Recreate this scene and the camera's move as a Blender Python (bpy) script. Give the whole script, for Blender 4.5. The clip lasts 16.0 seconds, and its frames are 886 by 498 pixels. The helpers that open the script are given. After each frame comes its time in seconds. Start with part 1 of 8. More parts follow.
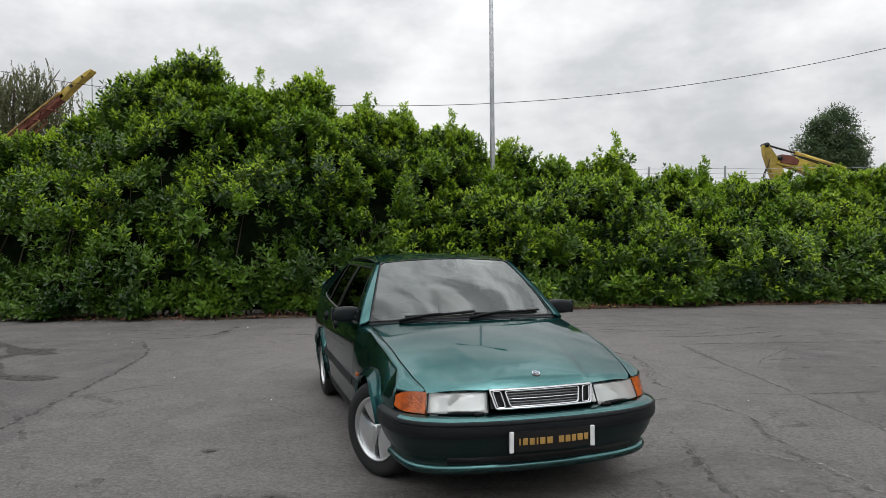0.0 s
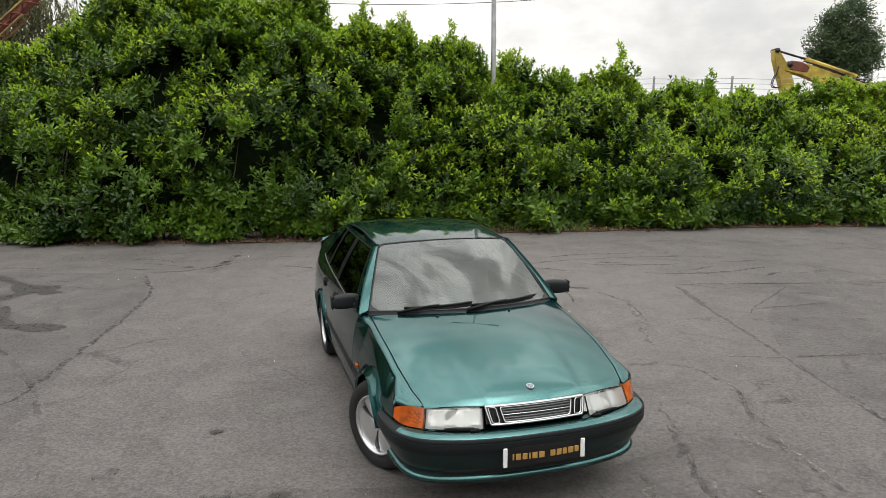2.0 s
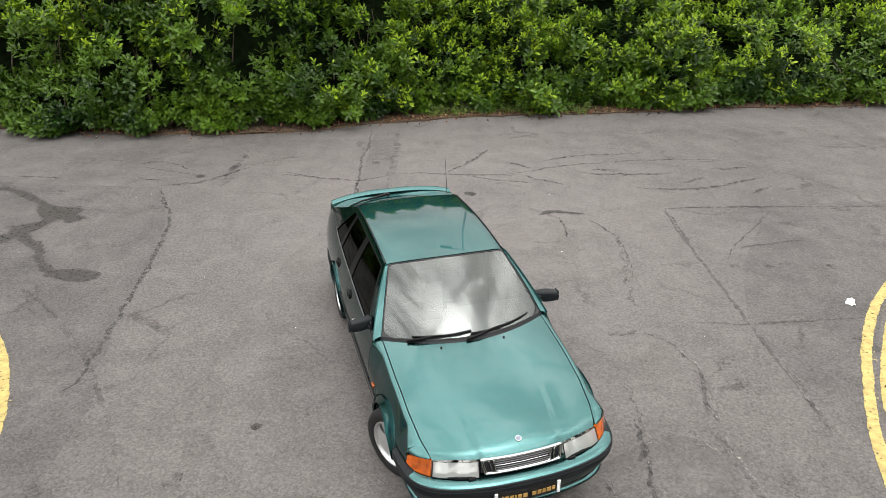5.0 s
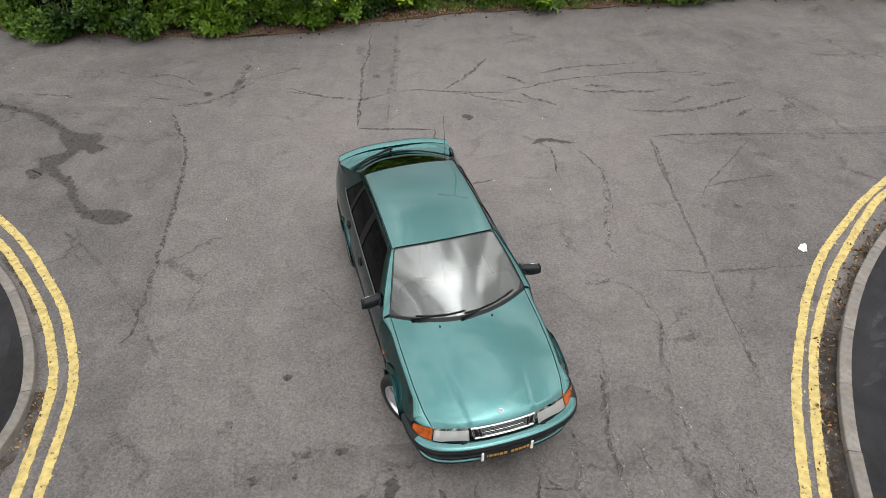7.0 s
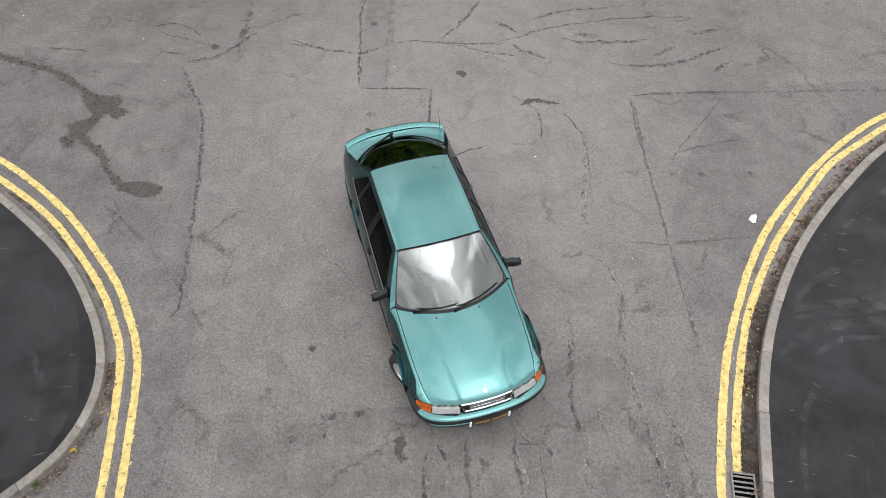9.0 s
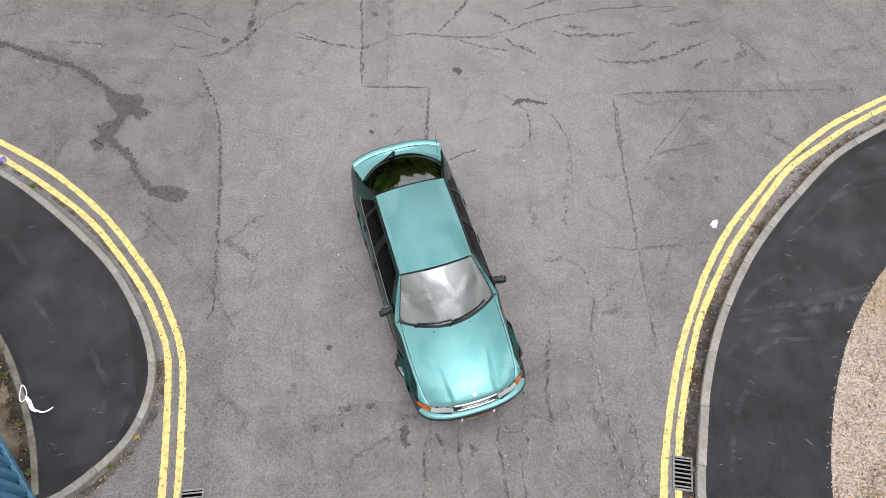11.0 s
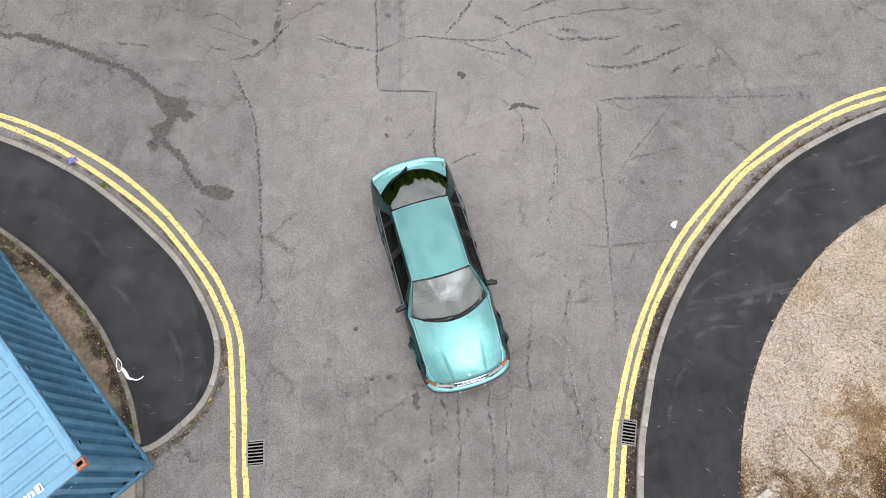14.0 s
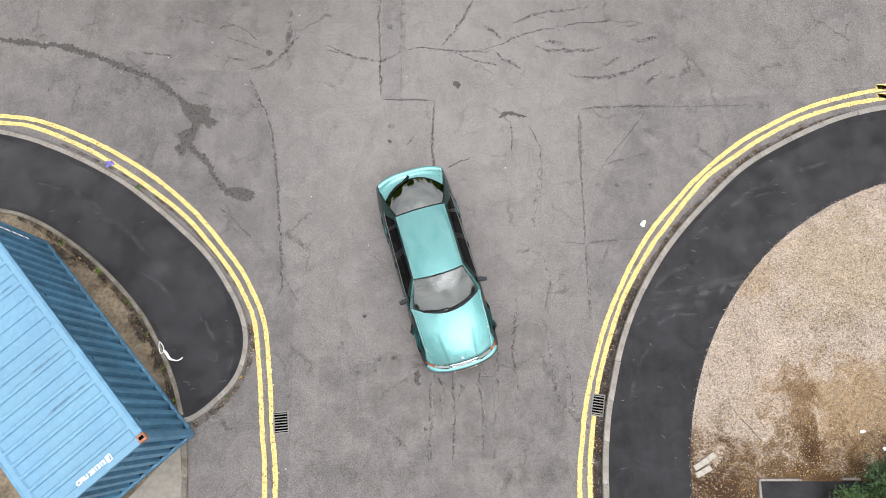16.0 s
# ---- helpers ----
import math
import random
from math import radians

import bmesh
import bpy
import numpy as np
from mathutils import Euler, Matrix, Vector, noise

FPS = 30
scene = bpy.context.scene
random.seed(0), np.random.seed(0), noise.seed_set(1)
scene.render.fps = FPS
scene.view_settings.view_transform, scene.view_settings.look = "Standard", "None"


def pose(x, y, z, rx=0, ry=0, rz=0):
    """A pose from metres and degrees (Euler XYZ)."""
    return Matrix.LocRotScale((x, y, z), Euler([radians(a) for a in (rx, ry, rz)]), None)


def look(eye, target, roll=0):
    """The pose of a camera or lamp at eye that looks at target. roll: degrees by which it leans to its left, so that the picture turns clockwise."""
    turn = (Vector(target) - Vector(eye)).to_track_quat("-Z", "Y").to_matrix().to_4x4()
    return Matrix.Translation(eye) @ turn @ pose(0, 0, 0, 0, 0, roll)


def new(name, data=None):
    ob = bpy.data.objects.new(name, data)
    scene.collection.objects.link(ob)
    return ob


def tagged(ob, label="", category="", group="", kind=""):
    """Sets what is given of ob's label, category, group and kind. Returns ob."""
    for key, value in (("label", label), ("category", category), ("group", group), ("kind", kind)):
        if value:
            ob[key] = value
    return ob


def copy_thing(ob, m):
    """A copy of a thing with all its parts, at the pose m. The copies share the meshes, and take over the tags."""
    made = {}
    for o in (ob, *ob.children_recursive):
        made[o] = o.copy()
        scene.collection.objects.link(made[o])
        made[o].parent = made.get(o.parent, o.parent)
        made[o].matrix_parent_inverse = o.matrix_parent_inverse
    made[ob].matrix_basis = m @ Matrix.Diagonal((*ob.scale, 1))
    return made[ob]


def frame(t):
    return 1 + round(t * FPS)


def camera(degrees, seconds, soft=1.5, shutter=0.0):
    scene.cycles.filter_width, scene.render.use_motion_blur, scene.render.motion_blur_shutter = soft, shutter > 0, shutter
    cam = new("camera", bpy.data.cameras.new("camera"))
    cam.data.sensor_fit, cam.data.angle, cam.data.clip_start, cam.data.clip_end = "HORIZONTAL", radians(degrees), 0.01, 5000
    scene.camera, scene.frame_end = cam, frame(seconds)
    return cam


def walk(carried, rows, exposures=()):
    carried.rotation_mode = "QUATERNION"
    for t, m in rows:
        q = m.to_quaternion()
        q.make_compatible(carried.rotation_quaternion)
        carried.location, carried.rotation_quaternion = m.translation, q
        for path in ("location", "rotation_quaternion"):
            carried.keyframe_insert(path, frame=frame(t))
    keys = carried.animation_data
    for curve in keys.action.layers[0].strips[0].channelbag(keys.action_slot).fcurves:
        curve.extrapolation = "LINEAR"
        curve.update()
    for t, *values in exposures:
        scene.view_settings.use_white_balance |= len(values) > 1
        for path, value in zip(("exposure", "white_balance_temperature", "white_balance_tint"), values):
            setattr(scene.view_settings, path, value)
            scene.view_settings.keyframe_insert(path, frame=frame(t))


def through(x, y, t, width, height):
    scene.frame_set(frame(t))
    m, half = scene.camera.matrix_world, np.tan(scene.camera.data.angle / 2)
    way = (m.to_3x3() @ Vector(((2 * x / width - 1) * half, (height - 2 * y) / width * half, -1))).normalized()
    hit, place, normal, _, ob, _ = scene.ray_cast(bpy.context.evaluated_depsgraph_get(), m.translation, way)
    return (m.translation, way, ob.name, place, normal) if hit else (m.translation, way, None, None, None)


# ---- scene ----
cam = camera(64.58, 16.0, soft=0.8)


def aim(x, y, z, yaw, pitch, roll):
    """Camera pose from a place and its yaw (to the left of +y), pitch (up) and roll."""
    a, b = radians(yaw), radians(pitch)
    ahead = Vector((-math.sin(a) * math.cos(b), math.cos(a) * math.cos(b), math.sin(b)))
    eye = Vector((x, y, z))
    return look(eye, eye + ahead, roll)


PATH = [
    (0, 0.16, -10.743, 1.529, 0, -0.36, -0.55),
    (0.5, 0.165, -10.721, 1.679, 0.01, -2.04, -0.51),
    (1, 0.17, -10.702, 1.854, -0.02, -4.34, -0.42),
    (1.5, 0.177, -10.697, 2.055, -0.03, -6.81, -0.34),
    (2, 0.174, -10.69, 2.301, -0, -9.41, -0.3),
    (2.5, 0.16, -10.693, 2.57, 0.05, -12.07, -0.37),
    (3, 0.154, -10.696, 2.867, 0.11, -14.96, -0.35),
    (3.5, 0.15, -10.701, 3.181, 0.04, -17.82, -0.29),
    (4, 0.14, -10.699, 3.538, -0, -20.65, -0.25),
    (6.5, 0.187, -10.674, 5.686, 0.34, -35.32, -0.36),
    (7, 0.181, -10.693, 6.182, 0.17, -39.7, -0.4),
    (7.5, 0.186, -10.684, 6.716, 0.12, -43.63, -0.53),
    (8, 0.193, -10.64, 7.289, 0.1, -46.82, -0.64),
    (8.5, 0.212, -10.551, 7.874, 0.15, -49.57, -0.72),
    (9, 0.235, -10.417, 8.461, 0.16, -51.96, -0.81),
    (11.5, 0.351, -9.43, 11.366, 0.53, -63.3, -1.21),
    (12, 0.405, -9.245, 11.937, 1.05, -65.2, -1.5),
    (12.5, 0.454, -9.049, 12.485, 1.6, -67.03, -1.92),
    (13, 0.474, -8.84, 13.021, 2.19, -68.8, -2.5),
    (13.5, 0.471, -8.639, 13.569, 2.9, -70.43, -3.06),
    (14, 0.461, -8.446, 14.135, 3.43, -71.76, -3.55),
    (14.5, 0.472, -8.278, 14.742, 3.62, -72.97, -3.77),
    (15, 0.489, -8.109, 15.338, 3.67, -74.33, -3.77),
    (15.5, 0.501, -7.933, 15.924, 3.68, -75.61, -3.8),
    (16, 0.508, -7.761, 16.506, 3.79, -76.76, -3.89),
]
# seconds, stops, white balance in kelvin and tint
EXPOSURES = [(0.0, -0.24, 6480, 10.5), (1.0, -0.16, 6680, 10), (2.0, 0.12, 6860, 10), (3.5, 0.58, 6900, 11), (4.2, 0.62, 6880, 11), (6.5, 0.34, 6780, 12), (7.5, 0.26, 6680, 12.5), (8.5, 0.40, 6600, 12.5), (9.0, 0.51, 6560, 12.5), (12.5, 0.74, 6470, 13), (16.0, 0.81, 6580, 13)]
walk(cam, [(t, aim(*row)) for t, *row in PATH], EXPOSURES)

# ---- world and sun: an overcast, bright sky ----
SUN_ELEV, SUN_TURN = 66.0, 139.0
to_sun = Vector((math.sin(radians(SUN_TURN)) * math.cos(radians(SUN_ELEV)), math.cos(radians(SUN_TURN)) * math.cos(radians(SUN_ELEV)), math.sin(radians(SUN_ELEV))))
world = bpy.data.worlds.new("overcast_sky")
scene.world = world
world.use_nodes = True
wt = world.node_tree
wt.nodes.clear()


def wnode(kind, **sets):
    n = wt.nodes.new(kind)
    for key, value in sets.items():
        n.inputs[key.replace("_", " ")].default_value = value
    return n


sky = wt.nodes.new("ShaderNodeTexSky")
sky.sky_type, sky.sun_disc = "NISHITA", False
sky.sun_elevation, sky.sun_rotation = radians(SUN_ELEV), radians(SUN_TURN)
coords = wt.nodes.new("ShaderNodeTexCoord")
stretch = wt.nodes.new("ShaderNodeMapping")
stretch.inputs["Scale"].default_value = (1.0, 1.0, 1.9)
stretch.inputs["Location"].default_value = (3.7, 1.2, 0.4)
big = wnode("ShaderNodeTexNoise", Scale=1.9, Detail=5.0, Roughness=0.5, Distortion=0.35)
fine = wnode("ShaderNodeTexNoise", Scale=5.0, Detail=6.0, Roughness=0.55)
cloud = wt.nodes.new("ShaderNodeValToRGB")
for i, (place, tone) in enumerate([(0.36, (0.59, 0.615, 0.635)), (0.45, (0.68, 0.70, 0.72)), (0.53, (0.87, 0.885, 0.90)), (0.61, (1.04, 1.05, 1.055))]):
    el = cloud.color_ramp.elements[i] if i < 2 else cloud.color_ramp.elements.new(place)
    el.position, el.color = place, (*tone, 1)
blend = wt.nodes.new("ShaderNodeMix")
blend.inputs["Factor"].default_value = 0.5
hole = wt.nodes.new("ShaderNodeMapRange")
hole.inputs["From Min"].default_value, hole.inputs["From Max"].default_value = 0.27, 0.36
blue = wnode("ShaderNodeBackground", Strength=0.09)
grey = wnode("ShaderNodeBackground", Strength=1.12)
both = wt.nodes.new("ShaderNodeMixShader")
out = wt.nodes.new("ShaderNodeOutputWorld")
wl = wt.links.new
wl(coords.outputs["Generated"], stretch.inputs["Vector"])
wl(stretch.outputs["Vector"], big.inputs["Vector"])
wl(stretch.outputs["Vector"], fine.inputs["Vector"])
wl(big.outputs["Fac"], blend.inputs["A"])
wl(fine.outputs["Fac"], blend.inputs["B"])
wl(blend.outputs["Result"], cloud.inputs["Fac"])
wl(blend.outputs["Result"], hole.inputs["Value"])
wl(cloud.outputs["Color"], grey.inputs["Color"])
# an overcast sky is about three times as bright overhead as at the horizon
parts_of = wt.nodes.new("ShaderNodeSeparateXYZ")
lift = wt.nodes.new("ShaderNodeMapRange")
lift.inputs["To Min"].default_value, lift.inputs["To Max"].default_value = 0.92, 1.9
wl(coords.outputs["Generated"], parts_of.inputs["Vector"])
wl(parts_of.outputs["Z"], lift.inputs["Value"])
# thin cloud glows round the hidden sun
near_sun = wt.nodes.new("ShaderNodeVectorMath")
near_sun.operation = "DOT_PRODUCT"
near_sun.inputs[1].default_value = to_sun
peak = wt.nodes.new("ShaderNodeMath")
peak.operation = "POWER"
peak.inputs[1].default_value = 24.0
held = wt.nodes.new("ShaderNodeMath")
held.operation = "MAXIMUM"
glow = wt.nodes.new("ShaderNodeMath")
glow.operation = "MULTIPLY_ADD"
glow.inputs[1].default_value = 4.3
wl(coords.outputs["Generated"], near_sun.inputs[0])
wl(near_sun.outputs["Value"], held.inputs[0])
wl(held.outputs[0], peak.inputs[0])
wl(peak.outputs[0], glow.inputs[0])
wl(lift.outputs["Result"], glow.inputs[2])
# broken cloud overhead: brighter gaps between darker heaps
heaps = wnode("ShaderNodeTexNoise", Scale=3.6, Detail=6.0, Roughness=0.55, Distortion=0.5)
depth_of = wt.nodes.new("ShaderNodeMapRange")
depth_of.interpolation_type = "SMOOTHSTEP"
depth_of.inputs["From Min"].default_value, depth_of.inputs["From Max"].default_value = 0.41, 0.57
depth_of.inputs["To Min"].default_value, depth_of.inputs["To Max"].default_value = 0.66, 1.42
overhead = wt.nodes.new("ShaderNodeMapRange")
overhead.interpolation_type = "SMOOTHSTEP"
overhead.inputs["From Min"].default_value, overhead.inputs["From Max"].default_value = 0.50, 0.70
broken = wt.nodes.new("ShaderNodeMix")
broken.inputs["A"].default_value = 1.0
final = wt.nodes.new("ShaderNodeMath")
final.operation = "MULTIPLY"
wl(coords.outputs["Generated"], heaps.inputs["Vector"])
wl(heaps.outputs["Fac"], depth_of.inputs["Value"])
wl(parts_of.outputs["Z"], overhead.inputs["Value"])
wl(overhead.outputs["Result"], broken.inputs["Factor"])
wl(depth_of.outputs["Result"], broken.inputs["B"])
wl(glow.outputs[0], final.inputs[0])
wl(broken.outputs["Result"], final.inputs[1])
wl(final.outputs[0], grey.inputs["Strength"])
wl(sky.outputs["Color"], blue.inputs["Color"])
wl(hole.outputs["Result"], both.inputs["Fac"])
wl(blue.outputs["Background"], both.inputs[1])
wl(grey.outputs["Background"], both.inputs[2])
wl(both.outputs["Shader"], out.inputs["Surface"])

sun = new("sun", bpy.data.lights.new("sun", "SUN"))
sun.data.energy, sun.data.angle, sun.data.color = 0.5, radians(150), (1.0, 0.96, 0.9)
sun.matrix_basis = look(to_sun * 60, (0, 0, 0))

# ---- materials ----
def material(name, color=(0.5, 0.5, 0.5), rough=0.6, metal=0.0, coat=0.0, var=0.0, scale=8.0, bump=0.0, bscale=60.0, spec=0.5, tint=None, big=0.0, bigscale=0.7, island=0.0):
    """A node material: a base colour varied at two scales, with fine relief."""
    m = bpy.data.materials.new(name)
    m.use_nodes = True
    t = m.node_tree
    p = t.nodes["Principled BSDF"]
    p.inputs["Roughness"].default_value, p.inputs["Metallic"].default_value = rough, metal
    p.inputs["Coat Weight"].default_value, p.inputs["Coat Roughness"].default_value = coat, 0.03
    p.inputs["Specular IOR Level"].default_value = spec
    tc = t.nodes.new("ShaderNodeTexCoord")
    last = None
    col = t.nodes.new("ShaderNodeRGB")
    col.outputs[0].default_value = (*color, 1)
    last = col.outputs[0]

    def vary(src, last, amount, tone):
        dark = t.nodes.new("ShaderNodeMix")
        dark.data_type, dark.blend_type = "RGBA", "MIX"
        lo, hi = [max(0, c * (1 - amount)) for c in tone], [min(1, c * (1 + amount)) for c in tone]
        ramp = t.nodes.new("ShaderNodeMapRange")
        ramp.inputs["From Min"].default_value, ramp.inputs["From Max"].default_value = 0.3, 0.7
        ramp.inputs["To Min"].default_value, ramp.inputs["To Max"].default_value = 1 - amount, 1 + amount
        t.links.new(src, ramp.inputs["Value"])
        mul = t.nodes.new("ShaderNodeVectorMath")
        mul.operation = "SCALE"
        t.nodes.remove(dark)
        t.links.new(last, mul.inputs[0])
        t.links.new(ramp.outputs["Result"], mul.inputs["Scale"])
        return mul.outputs["Vector"]

    def noise_out(sc, detail=4.0):
        n = t.nodes.new("ShaderNodeTexNoise")
        n.inputs["Scale"].default_value, n.inputs["Detail"].default_value = sc, detail
        t.links.new(tc.outputs["Object"], n.inputs["Vector"])
        return n.outputs["Fac"]

    if tint:
        mix = t.nodes.new("ShaderNodeMix")
        mix.data_type = "RGBA"
        mix.inputs["B"].default_value = (*tint, 1)
        t.links.new(last, mix.inputs["A"])
        ramp = t.nodes.new("ShaderNodeMapRange")
        ramp.inputs["From Min"].default_value, ramp.inputs["From Max"].default_value = 0.4, 0.65
        t.links.new(noise_out(bigscale * 2.3, 5), ramp.inputs["Value"])
        t.links.new(ramp.outputs["Result"], mix.inputs["Factor"])
        last = mix.outputs["Result"]
    if big:
        last = vary(noise_out(bigscale), last, big, color)
    if var:
        last = vary(noise_out(scale), last, var, color)
    if island:
        g = t.nodes.new("ShaderNodeNewGeometry")
        last = vary(g.outputs["Random Per Island"], last, island, color)
    t.links.new(last, p.inputs["Base Color"])
    if bump:
        b = t.nodes.new("ShaderNodeBump")
        b.inputs["Strength"].default_value, b.inputs["Distance"].default_value = bump, 0.01
        t.links.new(noise_out(bscale, 3), b.inputs["Height"])
        t.links.new(b.outputs["Normal"], p.inputs["Normal"])
    return m


def asphalt(name, low, high, warm, patch=0.16, stones=0.5, chip=95.0, worn=None, stains=()):
    """Worn road surface: stone chips, patchy wear and darker traffic films."""
    m = bpy.data.materials.new(name)
    m.use_nodes = True
    t = m.node_tree
    p = t.nodes["Principled BSDF"]
    p.inputs["Roughness"].default_value = 0.85
    p.inputs["Specular IOR Level"].default_value = 0.3
    tc = t.nodes.new("ShaderNodeTexCoord")

    def tex(kind, sc, **kw):
        n = t.nodes.new(kind)
        n.inputs["Scale"].default_value = sc
        for k, v in kw.items():
            n.inputs[k].default_value = v
        t.links.new(tc.outputs["Object"], n.inputs["Vector"])
        return n

    chips = tex("ShaderNodeTexVoronoi", chip)
    grit = tex("ShaderNodeTexNoise", chip * 0.42, Detail=6.0, Roughness=0.75)
    patchy = tex("ShaderNodeTexNoise", 0.45, Detail=6.0, Roughness=0.6, Distortion=0.6)
    blot = tex("ShaderNodeTexNoise", 1.7, Detail=5.0, Roughness=0.65, Distortion=0.8)
    streak = tex("ShaderNodeTexNoise", 1.0, Detail=4.0, Roughness=0.6)
    mp = t.nodes.new("ShaderNodeMapping")
    mp.inputs["Scale"].default_value = (5.0, 0.35, 1.0)
    t.links.new(tc.outputs["Object"], mp.inputs["Vector"])
    t.links.new(mp.outputs["Vector"], streak.inputs["Vector"])

    def math_node(op, a, b):
        n = t.nodes.new("ShaderNodeMath")
        n.operation = op
        for i, v in enumerate((a, b)):
            if isinstance(v, (int, float)):
                n.inputs[i].default_value = v
            else:
                t.links.new(v, n.inputs[i])
        return n.outputs[0]

    def centred(src, amount):
        return math_node("MULTIPLY", math_node("SUBTRACT", src, 0.5), amount)

    rgb = t.nodes.new("ShaderNodeSeparateColor")
    t.links.new(chips.outputs["Color"], rgb.inputs["Color"])
    v = math_node("ADD", 0.5, centred(rgb.outputs["Red"], 0.5 * stones))
    v = math_node("ADD", v, centred(grit.outputs["Fac"], 1.1 * stones))
    v = math_node("ADD", v, centred(patchy.outputs["Fac"], 6.0 * patch))
    v = math_node("ADD", v, centred(blot.outputs["Fac"], 6.0 * patch))
    v = math_node("ADD", v, centred(streak.outputs["Fac"], 1.6 * patch))
    if worn:
        # hair cracks in places
        bend = t.nodes.new("ShaderNodeVectorMath")
        bend.operation = "MULTIPLY_ADD"
        bend.inputs[1].default_value = (0.9, 0.9, 0)
        wob = tex("ShaderNodeTexNoise", 1.3, Detail=5.0, Roughness=0.7)
        t.links.new(wob.outputs["Color"], bend.inputs[0])
        t.links.new(tc.outputs["Object"], bend.inputs[2])
        cells = t.nodes.new("ShaderNodeTexVoronoi")
        cells.feature = "DISTANCE_TO_EDGE"
        cells.inputs["Scale"].default_value = 0.62
        t.links.new(bend.outputs["Vector"], cells.inputs["Vector"])
        line = t.nodes.new("ShaderNodeMapRange")
        line.inputs["From Min"].default_value, line.inputs["From Max"].default_value = 0.022, 0.004
        t.links.new(cells.outputs["Distance"], line.inputs["Value"])
        where = t.nodes.new("ShaderNodeMapRange")
        where.inputs["From Min"].default_value, where.inputs["From Max"].default_value = 0.50, 0.62
        t.links.new(tex("ShaderNodeTexNoise", 0.8, Detail=3.0).outputs["Fac"], where.inputs["Value"])
        v = math_node("SUBTRACT", v, math_node("MULTIPLY", math_node("MULTIPLY", line.outputs["Result"], where.outputs["Result"]), 0.34))
        # polished by traffic: an oval (x, y, half width, half length, amount) with a wandering edge
        place = t.nodes.new("ShaderNodeMapping")
        place.vector_type = "TEXTURE"
        place.inputs["Location"].default_value, place.inputs["Scale"].default_value = (worn[0], worn[1], 0), (worn[2], worn[3], 1)
        t.links.new(tc.outputs["Object"], place.inputs["Vector"])
        far = t.nodes.new("ShaderNodeVectorMath")
        far.operation = "LENGTH"
        t.links.new(place.outputs["Vector"], far.inputs[0])
        fade = t.nodes.new("ShaderNodeMapRange")
        fade.interpolation_type = "SMOOTHSTEP"
        fade.inputs["From Min"].default_value, fade.inputs["From Max"].default_value = 1.25, 0.35
        t.links.new(math_node("ADD", far.outputs["Value"], centred(patchy.outputs["Fac"], 1.6)), fade.inputs["Value"])
        v = math_node("ADD", v, math_node("MULTIPLY", fade.outputs["Result"], worn[4]))
    mix = t.nodes.new("ShaderNodeMix")
    mix.data_type, mix.clamp_factor = "RGBA", True
    mix.inputs["A"].default_value, mix.inputs["B"].default_value = (*low, 1), (*high, 1)
    t.links.new(v, mix.inputs["Factor"])
    tone = t.nodes.new("ShaderNodeMix")
    tone.data_type, tone.blend_type = "RGBA", "MULTIPLY"
    tone.inputs["B"].default_value = (*warm, 1)
    t.links.new(mix.outputs["Result"], tone.inputs["A"])
    t.links.new(patchy.outputs["Fac"], tone.inputs["Factor"])
    last = tone.outputs["Result"]
    for x, y, rx, ry, shade, amount in stains:
        # an oval stain with a broken edge
        place = t.nodes.new("ShaderNodeMapping")
        place.vector_type = "TEXTURE"
        place.inputs["Location"].default_value, place.inputs["Scale"].default_value = (x, y, 0), (rx, ry, 1)
        t.links.new(tc.outputs["Object"], place.inputs["Vector"])
        far = t.nodes.new("ShaderNodeVectorMath")
        far.operation = "LENGTH"
        t.links.new(place.outputs["Vector"], far.inputs[0])
        broken = math_node("ADD", centred(blot.outputs["Fac"], 2.4), centred(grit.outputs["Fac"], 1.2))
        fade = t.nodes.new("ShaderNodeMapRange")
        fade.interpolation_type = "SMOOTHSTEP"
        fade.inputs["From Min"].default_value, fade.inputs["From Max"].default_value = 1.15, 0.45
        fade.inputs["To Max"].default_value = amount
        t.links.new(math_node("ADD", far.outputs["Value"], broken), fade.inputs["Value"])
        cover = t.nodes.new("ShaderNodeMix")
        cover.data_type, cover.blend_type = "RGBA", "MULTIPLY"
        cover.inputs["B"].default_value = (*shade, 1)
        t.links.new(fade.outputs["Result"], cover.inputs["Factor"])
        t.links.new(last, cover.inputs["A"])
        last = cover.outputs["Result"]
    t.links.new(last, p.inputs["Base Color"])
    b = t.nodes.new("ShaderNodeBump")
    b.inputs["Strength"].default_value, b.inputs["Distance"].default_value = 0.5, 0.006
    t.links.new(math_node("ADD", chips.outputs["Distance"], grit.outputs["Fac"]), b.inputs["Height"])
    t.links.new(b.outputs["Normal"], p.inputs["Normal"])
    return m


